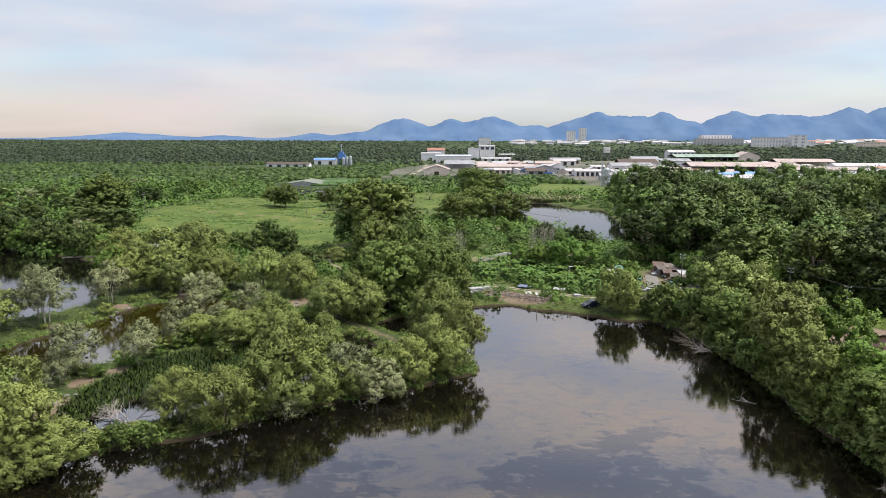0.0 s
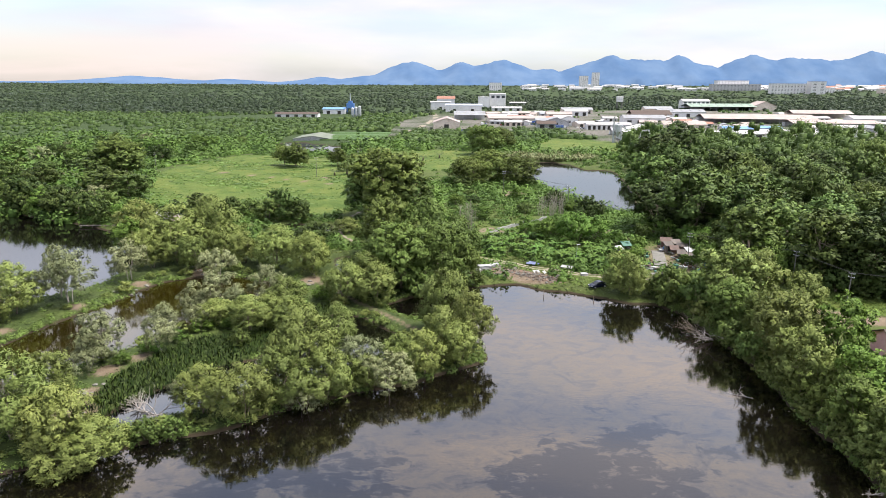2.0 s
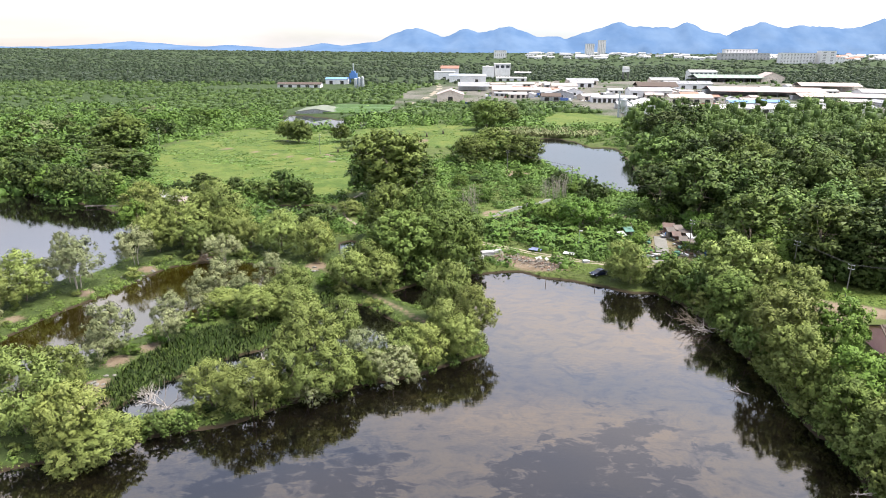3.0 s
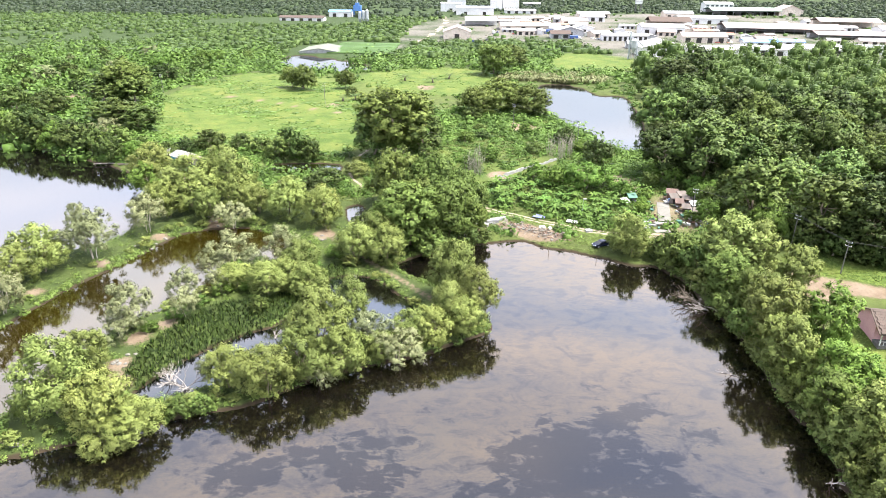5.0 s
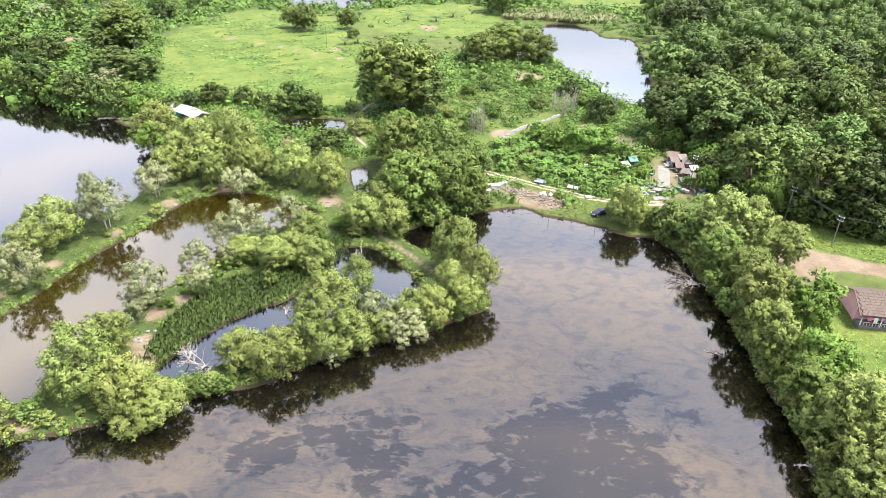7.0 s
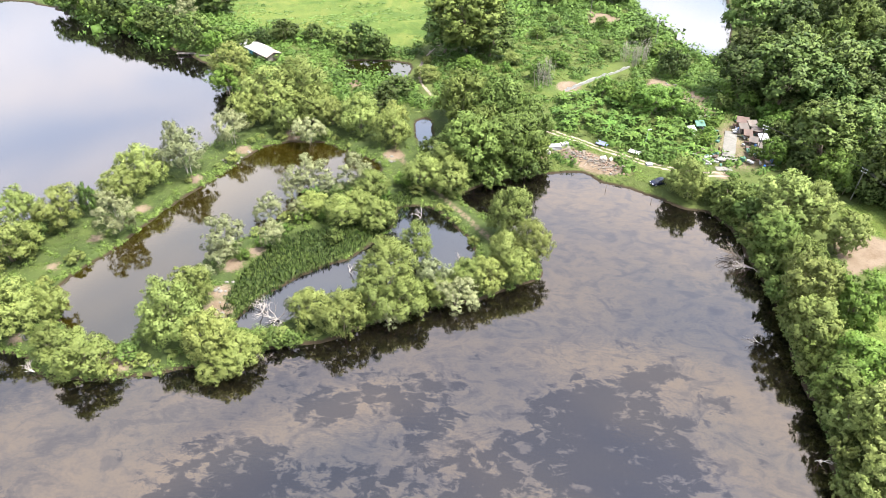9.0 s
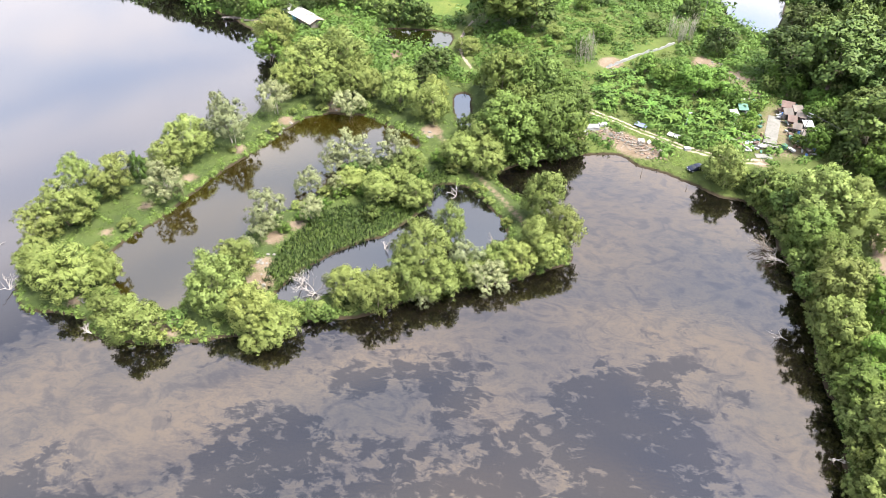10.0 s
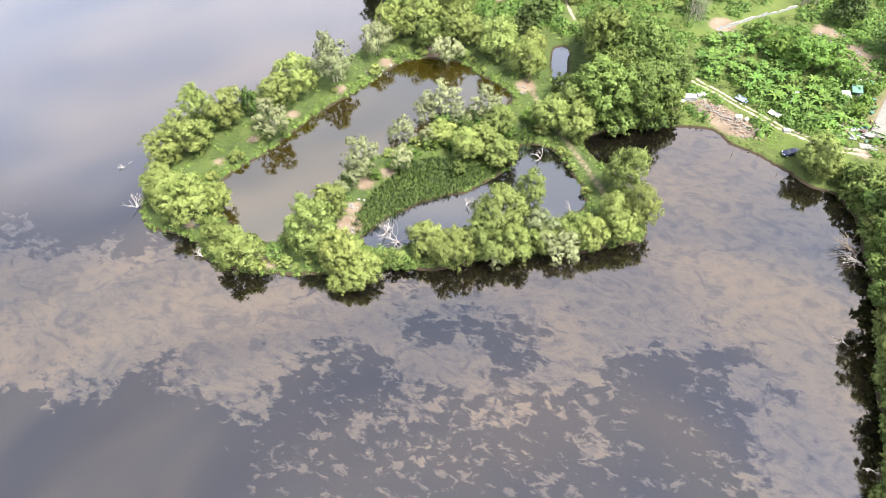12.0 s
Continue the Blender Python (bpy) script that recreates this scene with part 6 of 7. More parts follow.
    hall(460, 820, 70, 30, 7, 3.5, TAN_WALL, ROOF_PINK, "long tan hall with a pale roof", turn=-6, doors=6, open_front=True)
    hall(470, 720, 60, 26, 6, 3, WHITE_WALL, ROOF_WHITE, "white hall with a pale roof", turn=-6, doors=5)
    hall(-198, 824, 54, 18, 4.0, 2.0, WHITE_WALL, ROOF_BROWN, "long low roofed shed among trees", doors=5)
    hall(-165, 905, 30, 16, 7, 2, WHITE_WALL, ROOF_BLUE, "blue and white plant hall below a tower", doors=2)
    hall(-110, 505, 30, 36, 1.4, 2.4, GREY_WALL, surface("grey_net_roof", (0.105, 0.120, 0.095), (0.150, 0.165, 0.130), 0.2, 0.8), "wide tent-like greenhouse roof of grey net", along_x=False, doors=0, name="greenhouse")
    hall(166, 880, 30, 16, 6, 2, WHITE_WALL, ROOF_WHITE, "plain white workshop with a pale roof", doors=3)
    hall(180, 950, 44, 18, 6, 2.5, TAN_WALL, ROOF_GREY, "tan works building with a grey roof", doors=4)
    hall(130, 800, 30, 16, 6, 2.5, TAN_WALL, ROOF_PINK, "small tan workshop with a pink roof", doors=3)
    hall(300, 960, 40, 20, 7, 3, TAN_WALL, ROOF_GREY, "tan works hall with a grey roof", doors=3)
    hall(150, 560, 26, 12, 4.5, 2, WHITE_WALL, ROOF_GREY, "low shed behind the silos", doors=3, open_front=True)


def workshops():
    """Small sheds crowded between the halls."""
    rng = random.Random(17)
    pats = []
    for wall, roof, text in ((TAN_WALL, ROOF_PINK, "small tan workshop with a faded pink sheet roof"), (WHITE_WALL, ROOF_WHITE, "small white workshop with a white sheet roof"), (GREY_WALL, ROOF_GREY, "small grey workshop with a grey sheet roof"),
                             (TAN_WALL, ROOF_WHITE, "small tan workshop with a pale sheet roof"), (GREY_WALL, ROOF_RED, "small workshop with a rusty red roof")):
        ob = thing("workshop", text, "building", group="small workshops")
        part("wall", walls(14, 10, 3.6, 1.3), wall, ob)
        part("roof", gable(-7, 7, 0, 10, 3.6, 1.6, 0.6, 0.2), roof, ob)
        for u in (-4.5, 0.5, 4.5):
            part("door", box_bm(u - 1.2, u + 1.2, -0.1, 0.1, -0.2, 2.7), DARK_OPENING, ob)
        pats.append(ob)
    areas = [catmull(a) for a in ([(36, 690), (120, 690), (140, 780), (150, 900), (90, 900), (40, 830)], [(140, 640), (240, 600), (300, 640), (290, 800), (170, 820), (130, 720)], [(330, 600), (470, 620), (520, 760), (480, 900), (380, 850)])]
    spots = list(HALLS)
    n = 0
    for area, many in zip(areas, (26, 26, 16)):
        lo, hi = area.min(0), area.max(0)
        tries = 0
        while many and tries < 900:
            tries += 1
            x, y = rng.uniform(lo[0], hi[0]), rng.uniform(lo[1], hi[1])
            if not inside(np.array([x]), np.array([y]), area)[0] or any(abs(x - a) < r + 9 and abs(y - b) < r * 0.6 + 9 for a, b, r in spots):
                continue
            s = rng.uniform(0.7, 1.25)
            place(pats[rng.choice((0, 0, 1, 1, 2, 3, 3, 4)) if n > 4 else n], Matrix.Translation((x, y, ground_z(x, y))) @ Matrix.Rotation(radians(rng.choice((0, 0, -10, 20, 75, 90))), 4, "Z") @ Matrix.Diagonal((s * rng.uniform(0.8, 1.5), s * rng.uniform(0.9, 1.4), s, 1)))
            spots.append((x, y, 5 * s))
            many -= 1
            n += 1


def block(x, y, w, d, floors, bays, wall, label, turn=0, storey=3.4):
    """A multi-storey block with a grid of windows on its front."""
    h = floors * storey + 1.2
    ob = thing("office_block", label, "building", (x, y, ground_z(x, y)), turn, "blocks in the town")
    part("wall", box_bm(-w / 2, w / 2, 0, d, -1, h), wall, ob)
    part("roof", box_bm(-w / 2 - 0.4, w / 2 + 0.4, -0.4, d + 0.4, h, h + 0.8), ROOF_WHITE, ob)
    src = box_bm(-0.5, 0.5, -0.25, 0.3, 0, 1)
    me = bpy.data.meshes.new("window")
    src.to_mesh(me); src.free()
    me.materials.append(GLASS_DARK)
    for f in range(floors):
        for b in range(bays):
            wn = new("window", me)
            wn.parent = ob
            wn.matrix_basis = Matrix.Translation((-w / 2 + w * (b + 0.5) / bays, 0, f * storey + 1.0)) @ Matrix.Diagonal((w / bays * 0.42, 1, storey * 0.28, 1))
    return ob


def town():
    block(1130, 2245, 110, 30, 7, 11, WHITE_WALL, "long white hotel block with rows of windows", turn=-8, storey=4.6)
    block(1210, 2210, 46, 40, 8, 2, WHITE_WALL, "white end tower of the hotel block", turn=-8, storey=4.9)
    block(1180, 2770, 200, 40, 5, 14, GREY_WALL, "wide grey and white modern block", storey=5)
    block(1180, 2810, 130, 40, 8, 10, WHITE_WALL, "white upper block behind the grey one", storey=5)
    block(178, 2760, 50, 40, 6, 6, WHITE_WALL, "square white block on the skyline", storey=5)
    block(650, 3300, 40, 30, 14, 4, WHITE_WALL, "slim white tower block on the plain", storey=4.2)
    block(730, 3400, 34, 30, 18, 4, WHITE_WALL, "tall slim white tower block", storey=4.2)
    block(1330, 2400, 90, 30, 4, 9, WHITE_WALL, "low white block in the town", storey=4.2)
    block(1560, 2300, 150, 40, 3, 12, TAN_WALL, "long low pale block", storey=5)
    rng = np.random.default_rng(44)
    roofs = (ROOF_RED, ROOF_RED, ROOF_WHITE, ROOF_GREY)
    pats = []
    for r in roofs:
        ob = thing("house", "small house with a pitched roof in the distant town", "house", group="houses of the town")
        part("wall", walls(16, 11, 6, 2.6), WHITE_WALL, ob)
        part("roof", gable(-8, 8, 0, 11, 6, 2.9, 0.8, 0.25), r, ob)
        part("door", box_bm(-1, 1, -0.1, 0.1, 0, 2.6), DARK_OPENING, ob)
        part("window", box_bm(-6, -3, -0.1, 0.1, 1.6, 3.4), GLASS_DARK, ob)
        part("window", box_bm(3, 6, -0.1, 0.1, 1.6, 3.4), GLASS_DARK, ob)
        pats.append(ob)
    n = 0
    while n < 210:
        y = rng.uniform(2700, 4250)
        x = rng.uniform(0.10, 0.72) * y
        if x < 0.42 * y and rng.random() < 0.65:
            continue
        s = rng.uniform(0.9, 1.5)
        k = n % 4 if x > 0.5 * y else 2 + n % 2
        place(pats[k], Matrix.Translation((x, y, ground_z(x, y))) @ Matrix.Rotation(rng.uniform(-0.4, 0.4), 4, "Z") @ Matrix.Diagonal((s * rng.uniform(1, 3.0), s, s, 1)))
        n += 1


VEHICLE_PAINTS = [surface("vehicle_white", (0.6, 0.6, 0.6), (0.7, 0.7, 0.7), 1, 0.3), surface("vehicle_grey", (0.12, 0.12, 0.13), (0.2, 0.2, 0.21), 1, 0.3),
                  surface("vehicle_red", (0.35, 0.05, 0.04), (0.42, 0.08, 0.06), 1, 0.35), surface("vehicle_blue", (0.05, 0.10, 0.3), (0.08, 0.14, 0.36), 1, 0.35)]


def far_vehicles():
    """Parked cars and lorries in the works' yards."""
    rng = random.Random(12)
    pats = []
    for k, paint in enumerate(VEHICLE_PAINTS):
        ob = thing("parked_car", "parked car in the works' yard", "car", group="vehicles of the works")
        part("body", box_bm(-2.2, 2.2, -0.9, 0.9, 0.3, 0.95, bevel=0.15), paint, ob)
        part("cabin", box_bm(-1.5, 0.9, -0.75, 0.75, 0.95, 1.5, bevel=0.2), CAR_GLASS, ob)
        for sx in (-1.35, 1.35):
            for sy in (-0.8, 0.8):
                part("wheel", poly_mesh("wheel", *tube([[((sx, sy - 0.1, 0.33), 0.33), ((sx, sy + 0.1, 0.33), 0.33)]], 10)), RUBBER, ob)
        pats.append(ob)
        ob = thing("lorry", "parked lorry with a box body in the works' yard", "lorry", group="vehicles of the works")
        part("box", box_bm(-4.5, 1.8, -1.2, 1.2, 0.9, 3.4), paint, ob)
        part("cab", box_bm(2.0, 4.2, -1.15, 1.15, 0.6, 2.8, bevel=0.15), VEHICLE_PAINTS[(k + 1) % 4], ob)
        part("windscreen", box_bm(4.1, 4.24, -1.0, 1.0, 1.7, 2.6), CAR_GLASS, ob)
        for sx in (-3.4, -2.3, 3.0):
            for sy in (-1.05, 1.05):
                part("wheel", poly_mesh("wheel", *tube([[((sx, sy - 0.15, 0.5), 0.5), ((sx, sy + 0.15, 0.5), 0.5)]], 10)), RUBBER, ob)
        pats.append(ob)
    lots = [(60, 690, 30, 12, 12), (110, 640, 26, 8, 10), (20, 600, 14, 6, 5), (190, 580, 30, 14, 10), (260, 620, 30, 10, 8), (250, 760, 40, 14, 8), (150, 720, 30, 10, 6)]
    n = 0
    for cx, cy, wx, wy, count in lots:
        for _ in range(count):
            x, y = cx + rng.uniform(-wx, wx), cy + rng.uniform(-wy, wy)
            place(pats[rng.choice((0, 0, 1, 2, 2, 3, 4, 4, 6, 7)) if n > 7 else n], pose(x, y, ground_z(x, y), 0, 0, rng.choice((0, 90, 90, 180)) + rng.uniform(-8, 8)))
            n += 1


def silos():
    z = ground_z(123, 492)
    ob = thing("silo_tower", "grey steel cyclone tower with ducts beside the shed", "silo", (124, 490, z))
    part("tank", poly_mesh("tank", *tube([[((0, 0, 4), 0.4), ((0, 0, 8), 2.2), ((0, 0, 13), 2.2), ((0, 0, 13.6), 1.4)]], 12)), STEEL, ob)
    for sx in (-1.6, 1.6):
        for sy in (-1.6, 1.6):
            part("leg", box_bm(sx - 0.15, sx + 0.15, sy - 0.15, sy + 0.15, -0.3, 9), STEEL, ob)
    part("stack", poly_mesh("stack", *tube([[((-3, 1, -0.3), 0.7), ((-3, 1, 19), 0.6)]], 10)), STEEL, ob, "tall grey chimney pipe")
    part("duct", poly_mesh("duct", *tube([[((-3, 1, 12), 0.5), ((0, 0, 14.5), 0.5), ((8, 4, 9), 0.5)]], 8)), STEEL, ob)
    part("ladder", box_bm(2.3, 2.5, -0.3, 0.3, 0, 13), STEEL, ob)
    z = ground_z(-140, 908)
    ob = thing("plant_tower", "blue steel tower of a mixing plant with a mast", "tower", (-142, 905, z))
    part("frame", box_bm(-5, 5, 0, 8, 8, 15), STEEL_BLUE, ob)
    for sx in (-4.5, 4.5):
        for sy in (0.6, 7.4):
            part("leg", box_bm(sx - 0.4, sx + 0.4, sy - 0.4, sy + 0.4, -0.5, 8), STEEL_BLUE, ob)
    part("mast", box_bm(-0.6, 0.6, 3.5, 4.7, 15, 28), STEEL, ob)
    part("cabin", box_bm(-2.5, 2.5, 1, 7, 15, 18), STEEL_BLUE, ob)
    ob = thing("silo", "pair of dark grey cement silos", "silo", (-121, 818, ground_z(-121, 818)))
    for k in range(3):
        part("tank", poly_mesh("tank", *tube([[((k * 4.4 - 4.4, 0, -0.3), 0.6), ((k * 4.4 - 4.4, 0, 3.5), 2.0), ((k * 4.4 - 4.4, 0, 11.5 + k), 2.0), ((k * 4.4 - 4.4, 0, 12.6 + k), 0.5)]], 12)), STEEL, ob)
    ob = thing("water_tower", "tall pale water tower behind the works", "tower", (282, 1118, ground_z(282, 1118)))
    part("tank", box_bm(-5, 5, -4, 4, 12, 21), WHITE_WALL, ob)
    for sx in (-4, 4):
        for sy in (-3, 3):
            part("leg", box_bm(sx - 0.5, sx + 0.5, sy - 0.5, sy + 0.5, -0.5, 12), CONCRETE, ob)
    part("band", box_bm(-5.1, 5.1, -4.1, 4.1, 16, 16.8), GREY_WALL, ob)


works()
workshops()
far_vehicles()
town()
silos()
NET = surface("nursery_crop", (0.035, 0.075, 0.018), (0.06, 0.115, 0.028), 0.08, 0.9, fine=20)
for k in range(14):
    y = 505 + k * 5.2
    bed = thing("crop_bed", "long low row of green nursery plants", "crop bed", (-78, y, ground_z(-78, y)), -2, "rows of the nursery")
    part("crop", box_bm(-26, 24, -1.8, 1.8, -0.2, 1.1, bevel=0.5), NET, bed)


# ---------------------------------------------------------------- the shore: car, spoil, sheds
def build_car(x, y, turn):
    ob = thing("car", "dark blue saloon car parked on the grass by the water", "car", (x, y, ground_z(x, y) + 0.02), turn)
    # side profile (x along the car, z up), lofted across
    low = [(-2.2, 0.32), (-2.22, 0.62), (-2.05, 0.90), (-1.35, 0.96), (0.85, 0.94), (1.75, 0.82), (2.15, 0.66), (2.2, 0.42), (2.1, 0.28), (-2.1, 0.26)]
    def loft(profile, half, taper, inset=0.0):
        bm = bmesh.new()
        rings = []
        for s in (-1, -0.86, 0.86, 1):
            k = 1 - taper * (abs(s) > 0.9)
            zz = 0.97 if abs(s) > 0.9 else 1.0
            rings.append([bm.verts.new((px * k, s * half, pz * zz)) for px, pz in profile])
        n = len(profile)
        for a, b in zip(rings, rings[1:]):
            for i in range(n):
                bm.faces.new((a[i], a[(i + 1) % n], b[(i + 1) % n], b[i]))
        bm.faces.new(rings[0]); bm.faces.new(rings[-1][::-1])
        bmesh.ops.recalc_face_normals(bm, faces=bm.faces)
        return bm
    part("body", loft(low, 0.87, 0.03), CAR_PAINT, ob)
    cab = [(-1.75, 0.93), (-1.15, 1.36), (-0.7, 1.43), (0.15, 1.42), (0.5, 1.34), (1.15, 0.93)]
    part("cabin", loft(cab, 0.74, 0.10), CAR_GLASS, ob, "dark tinted windows")
    rf = [(-1.18, 1.37), (-0.7, 1.455), (0.15, 1.445), (0.52, 1.35), (0.1, 1.38), (-0.7, 1.39)]
    part("roof", loft(rf, 0.70, 0.04), CAR_PAINT, ob)
    for s in (-1, 1):
        for px in (-1.32, 1.35):
            bm = bmesh.new()
            bmesh.ops.create_cone(bm, cap_ends=True, segments=16, radius1=0.32, radius2=0.32, depth=0.2, matrix=Matrix.Translation((px, s * 0.80, 0.32)) @ Matrix.Rotation(math.pi / 2, 4, "X"))
            wh = part("wheel", bm, RUBBER, ob)
            bm = bmesh.new()
            bmesh.ops.create_cone(bm, cap_ends=True, segments=12, radius1=0.2, radius2=0.17, depth=0.03, matrix=Matrix.Translation((px, s * 0.912, 0.32)) @ Matrix.Rotation(math.pi / 2, 4, "X"))
            part("rim", bm, STEEL, wh)
        part("headlight", box_bm(2.0, 2.2, s * 0.62 - 0.16, s * 0.62 + 0.16, 0.60, 0.74, bevel=0.03), LAMP_CLEAR, ob)
        part("tail_light", box_bm(-2.24, -2.1, s * 0.66 - 0.14, s * 0.66 + 0.14, 0.68, 0.84, bevel=0.03), LAMP_RED, ob)
        part("mirror", box_bm(0.75, 0.9, s * 0.9 - 0.07, s * 0.9 + 0.07, 0.95, 1.08, bevel=0.03), CAR_PAINT, ob)
        part("pillar", box_bm(-0.42, -0.34, s * 0.735 - 0.02, s * 0.735 + 0.02, 0.93, 1.40), CAR_PAINT, ob)
    part("number_plate", box_bm(2.19, 2.22, -0.26, 0.26, 0.40, 0.52), LAMP_CLEAR, ob)
    return ob


build_car(33.2, 139.6, 205)


def board(name, label, cat, x, y, z, w, d, h, turn, tilt, material, group="", roll=0.0):
    """A loose sheet or plank with worn, uneven edges."""
    rng = random.Random(int(x * 91 + y * 37))
    bm = box_bm(-w / 2, w / 2, -d / 2, d / 2, 0, h)
    bmesh.ops.subdivide_edges(bm, edges=[e for e in bm.edges if e.calc_length() > 0.5], cuts=2, use_grid_fill=True)
    for v in bm.verts:
        v.co += Vector((rng.uniform(-1, 1) * 0.03 * w, rng.uniform(-1, 1) * 0.03 * d, rng.uniform(-0.02, 0.06)))
    ob = part(name, bm, material)
    ob.matrix_basis = pose(x, y, z, tilt, roll, turn)
    return tagged(ob, label, cat, group)


def shore_spoil():
    rng = random.Random(5)
    # heap of planks, sticks and broken brick along the shore
    line = [(9.5, 151.5), (12.5, 150.4), (15, 149.6), (17.5, 148.6), (20, 147), (22, 145.6), (24, 144.4)]
    for i in range(230):
        a, b = line[i % 6], line[i % 6 + 1]
        u = rng.random()
        x, y = a[0] + (b[0] - a[0]) * u + rng.uniform(-2.5, 1.5), a[1] + (b[1] - a[1]) * u + rng.uniform(-2.4, 2.6)
        z = ground_z(x, y) + rng.uniform(0.02, 0.35)
        k = rng.random()
        if k < 0.45:
            board("plank", "weathered grey plank lying in the spoil heap", "plank", x, y, z, rng.uniform(0.6, 2.2), rng.uniform(0.06, 0.18), 0.05, rng.uniform(0, 180), rng.uniform(-14, 14), PLANK, "planks in the heap")
        elif k < 0.75:
            board("brick_slab", "broken reddish brick slab in the heap", "rubble", x, y, z - 0.1, rng.uniform(0.25, 0.7), rng.uniform(0.2, 0.45), rng.uniform(0.1, 0.24), rng.uniform(0, 180), rng.uniform(-20, 20), RUBBLE_RED, "rubble in the heap")
        else:
            board("concrete_slab", "pale broken concrete slab in the heap", "rubble", x, y, z - 0.1, rng.uniform(0.25, 0.8), rng.uniform(0.2, 0.6), rng.uniform(0.1, 0.22), rng.uniform(0, 180), rng.uniform(-20, 20), CONCRETE, "rubble in the heap")
    # bundles of poles leaning together
    for x, y, n in ((11.5, 152.6, 16), (20.2, 148.2, 10), (25, 145.2, 10), (15.5, 151.5, 8)):
        z = ground_z(x, y)
        ob = thing("pole_heap", "heap of thin bare poles and branches", "heap", (x, y, z))
        for _ in range(n):
            a, ln = rng.uniform(0, 6.28), rng.uniform(1.2, 2.4)
            p = [((math.cos(a) * ln * 0.5, math.sin(a) * ln * 0.5, -0.1), 0.06), ((rng.uniform(-0.3, 0.3), rng.uniform(-0.3, 0.3), rng.uniform(0.7, 1.3)), 0.05), ((-math.cos(a) * ln * 0.4, -math.sin(a) * ln * 0.4, rng.uniform(0.1, 1.0)), 0.03)]
            part("pole", poly_mesh("pole", *tube([p], 4)), TWIGS, ob)
    board("tin_sheet", "white corrugated sheet lying over the heap", "sheet", 20.4, 149.2, ground_z(20.4, 149.2) + 0.7, 1.6, 1.0, 0.05, 20, 25, TARP_WHITE)
    board("tin_sheet", "white corrugated sheet propped up on the heap", "sheet", 22.3, 149.0, ground_z(22.3, 149) + 0.6, 1.3, 0.8, 0.05, 60, 40, TARP_WHITE)
    board("tarpaulin", "pale blue tarpaulin spread beside the track", "tarpaulin", 20.5, 157.2, ground_z(20.5, 157.2) + 0.35, 3.2, 1.8, 0.1, -30, 8, TARP_BLUE)
    board("tarpaulin", "crumpled white sheet beside the track", "tarpaulin", 28.6, 153.6, ground_z(28.6, 153.6) + 0.3, 3.0, 1.6, 0.15, -28, 5, TARP_WHITE)
    # white-covered stacks by the tree clump, named crates with contents unknown
    for x, y, w, d, h, t in ((8.0, 153.0, 3.2, 1.8, 1.0, 15), (5.6, 150.6, 2.8, 1.6, 0.8, -10), (10.6, 155.2, 2.2, 1.2, 0.8, 30), (31.8, 148.2, 1.6, 1.2, 0.5, 10)):
        board("crate", "stack covered with a white sheet beside the track", "crate", x, y, ground_z(x, y) - 0.05, w, d, h, t, 0, TARP_WHITE, "covered crates")
    # fishing posts in the shallows
    for x, y, h in ((20.5, 136.4, 1.5), (30.8, 132.6, 1.0)):
        ob = tagged(part("post", poly_mesh("post", *tube([[((x, y, -1.0), 0.07), ((x + 0.05, y, h), 0.05)]], 6)), BARK), "thin dark post standing in the shallows", "post")


shore_spoil()


def shack(x, y, w, d, h, turn, wall, roof, label, door=True, mono=0.5, posts=False):
    ob = thing("shack", label, "shed", (x, y, ground_z(x, y)), turn, "shacks")
    if not posts:
        part("wall", box_bm(-w / 2, w / 2, -d / 2, d / 2, -0.3, h, bevel=0.03), wall, ob)
    else:
        for sx in (-1, 1):
            for sy in (-1, 1):
                part("post", box_bm(sx * (w / 2 - 0.1) - 0.06, sx * (w / 2 - 0.1) + 0.06, sy * (d / 2 - 0.1) - 0.06, sy * (d / 2 - 0.1) + 0.06, -0.3, h), PLANK, ob)
        part("back_wall", box_bm(-w / 2, w / 2, d / 2 - 0.1, d / 2, -0.3, h - 0.05), wall, ob)
    bm = box_bm(-w / 2 - 0.35, w / 2 + 0.35, -d / 2 - 0.45, d / 2 + 0.35, h + 0.02, h + 0.1)
    for v in bm.verts:
        v.co.z += mono * (v.co.y / d + 0.5)
    part("roof", bm, roof, ob)
    if door:
        part("door", box_bm(-0.45, 0.45, -d / 2 - 0.05, -d / 2 + 0.06, -0.1, min(1.95, h - 0.15)), DARK_OPENING, ob)
        part("window", box_bm(w * 0.22, w * 0.22 + 0.7, -d / 2 - 0.04, -d / 2 + 0.06, 0.9, 1.6), GLASS_DARK, ob)
    return ob


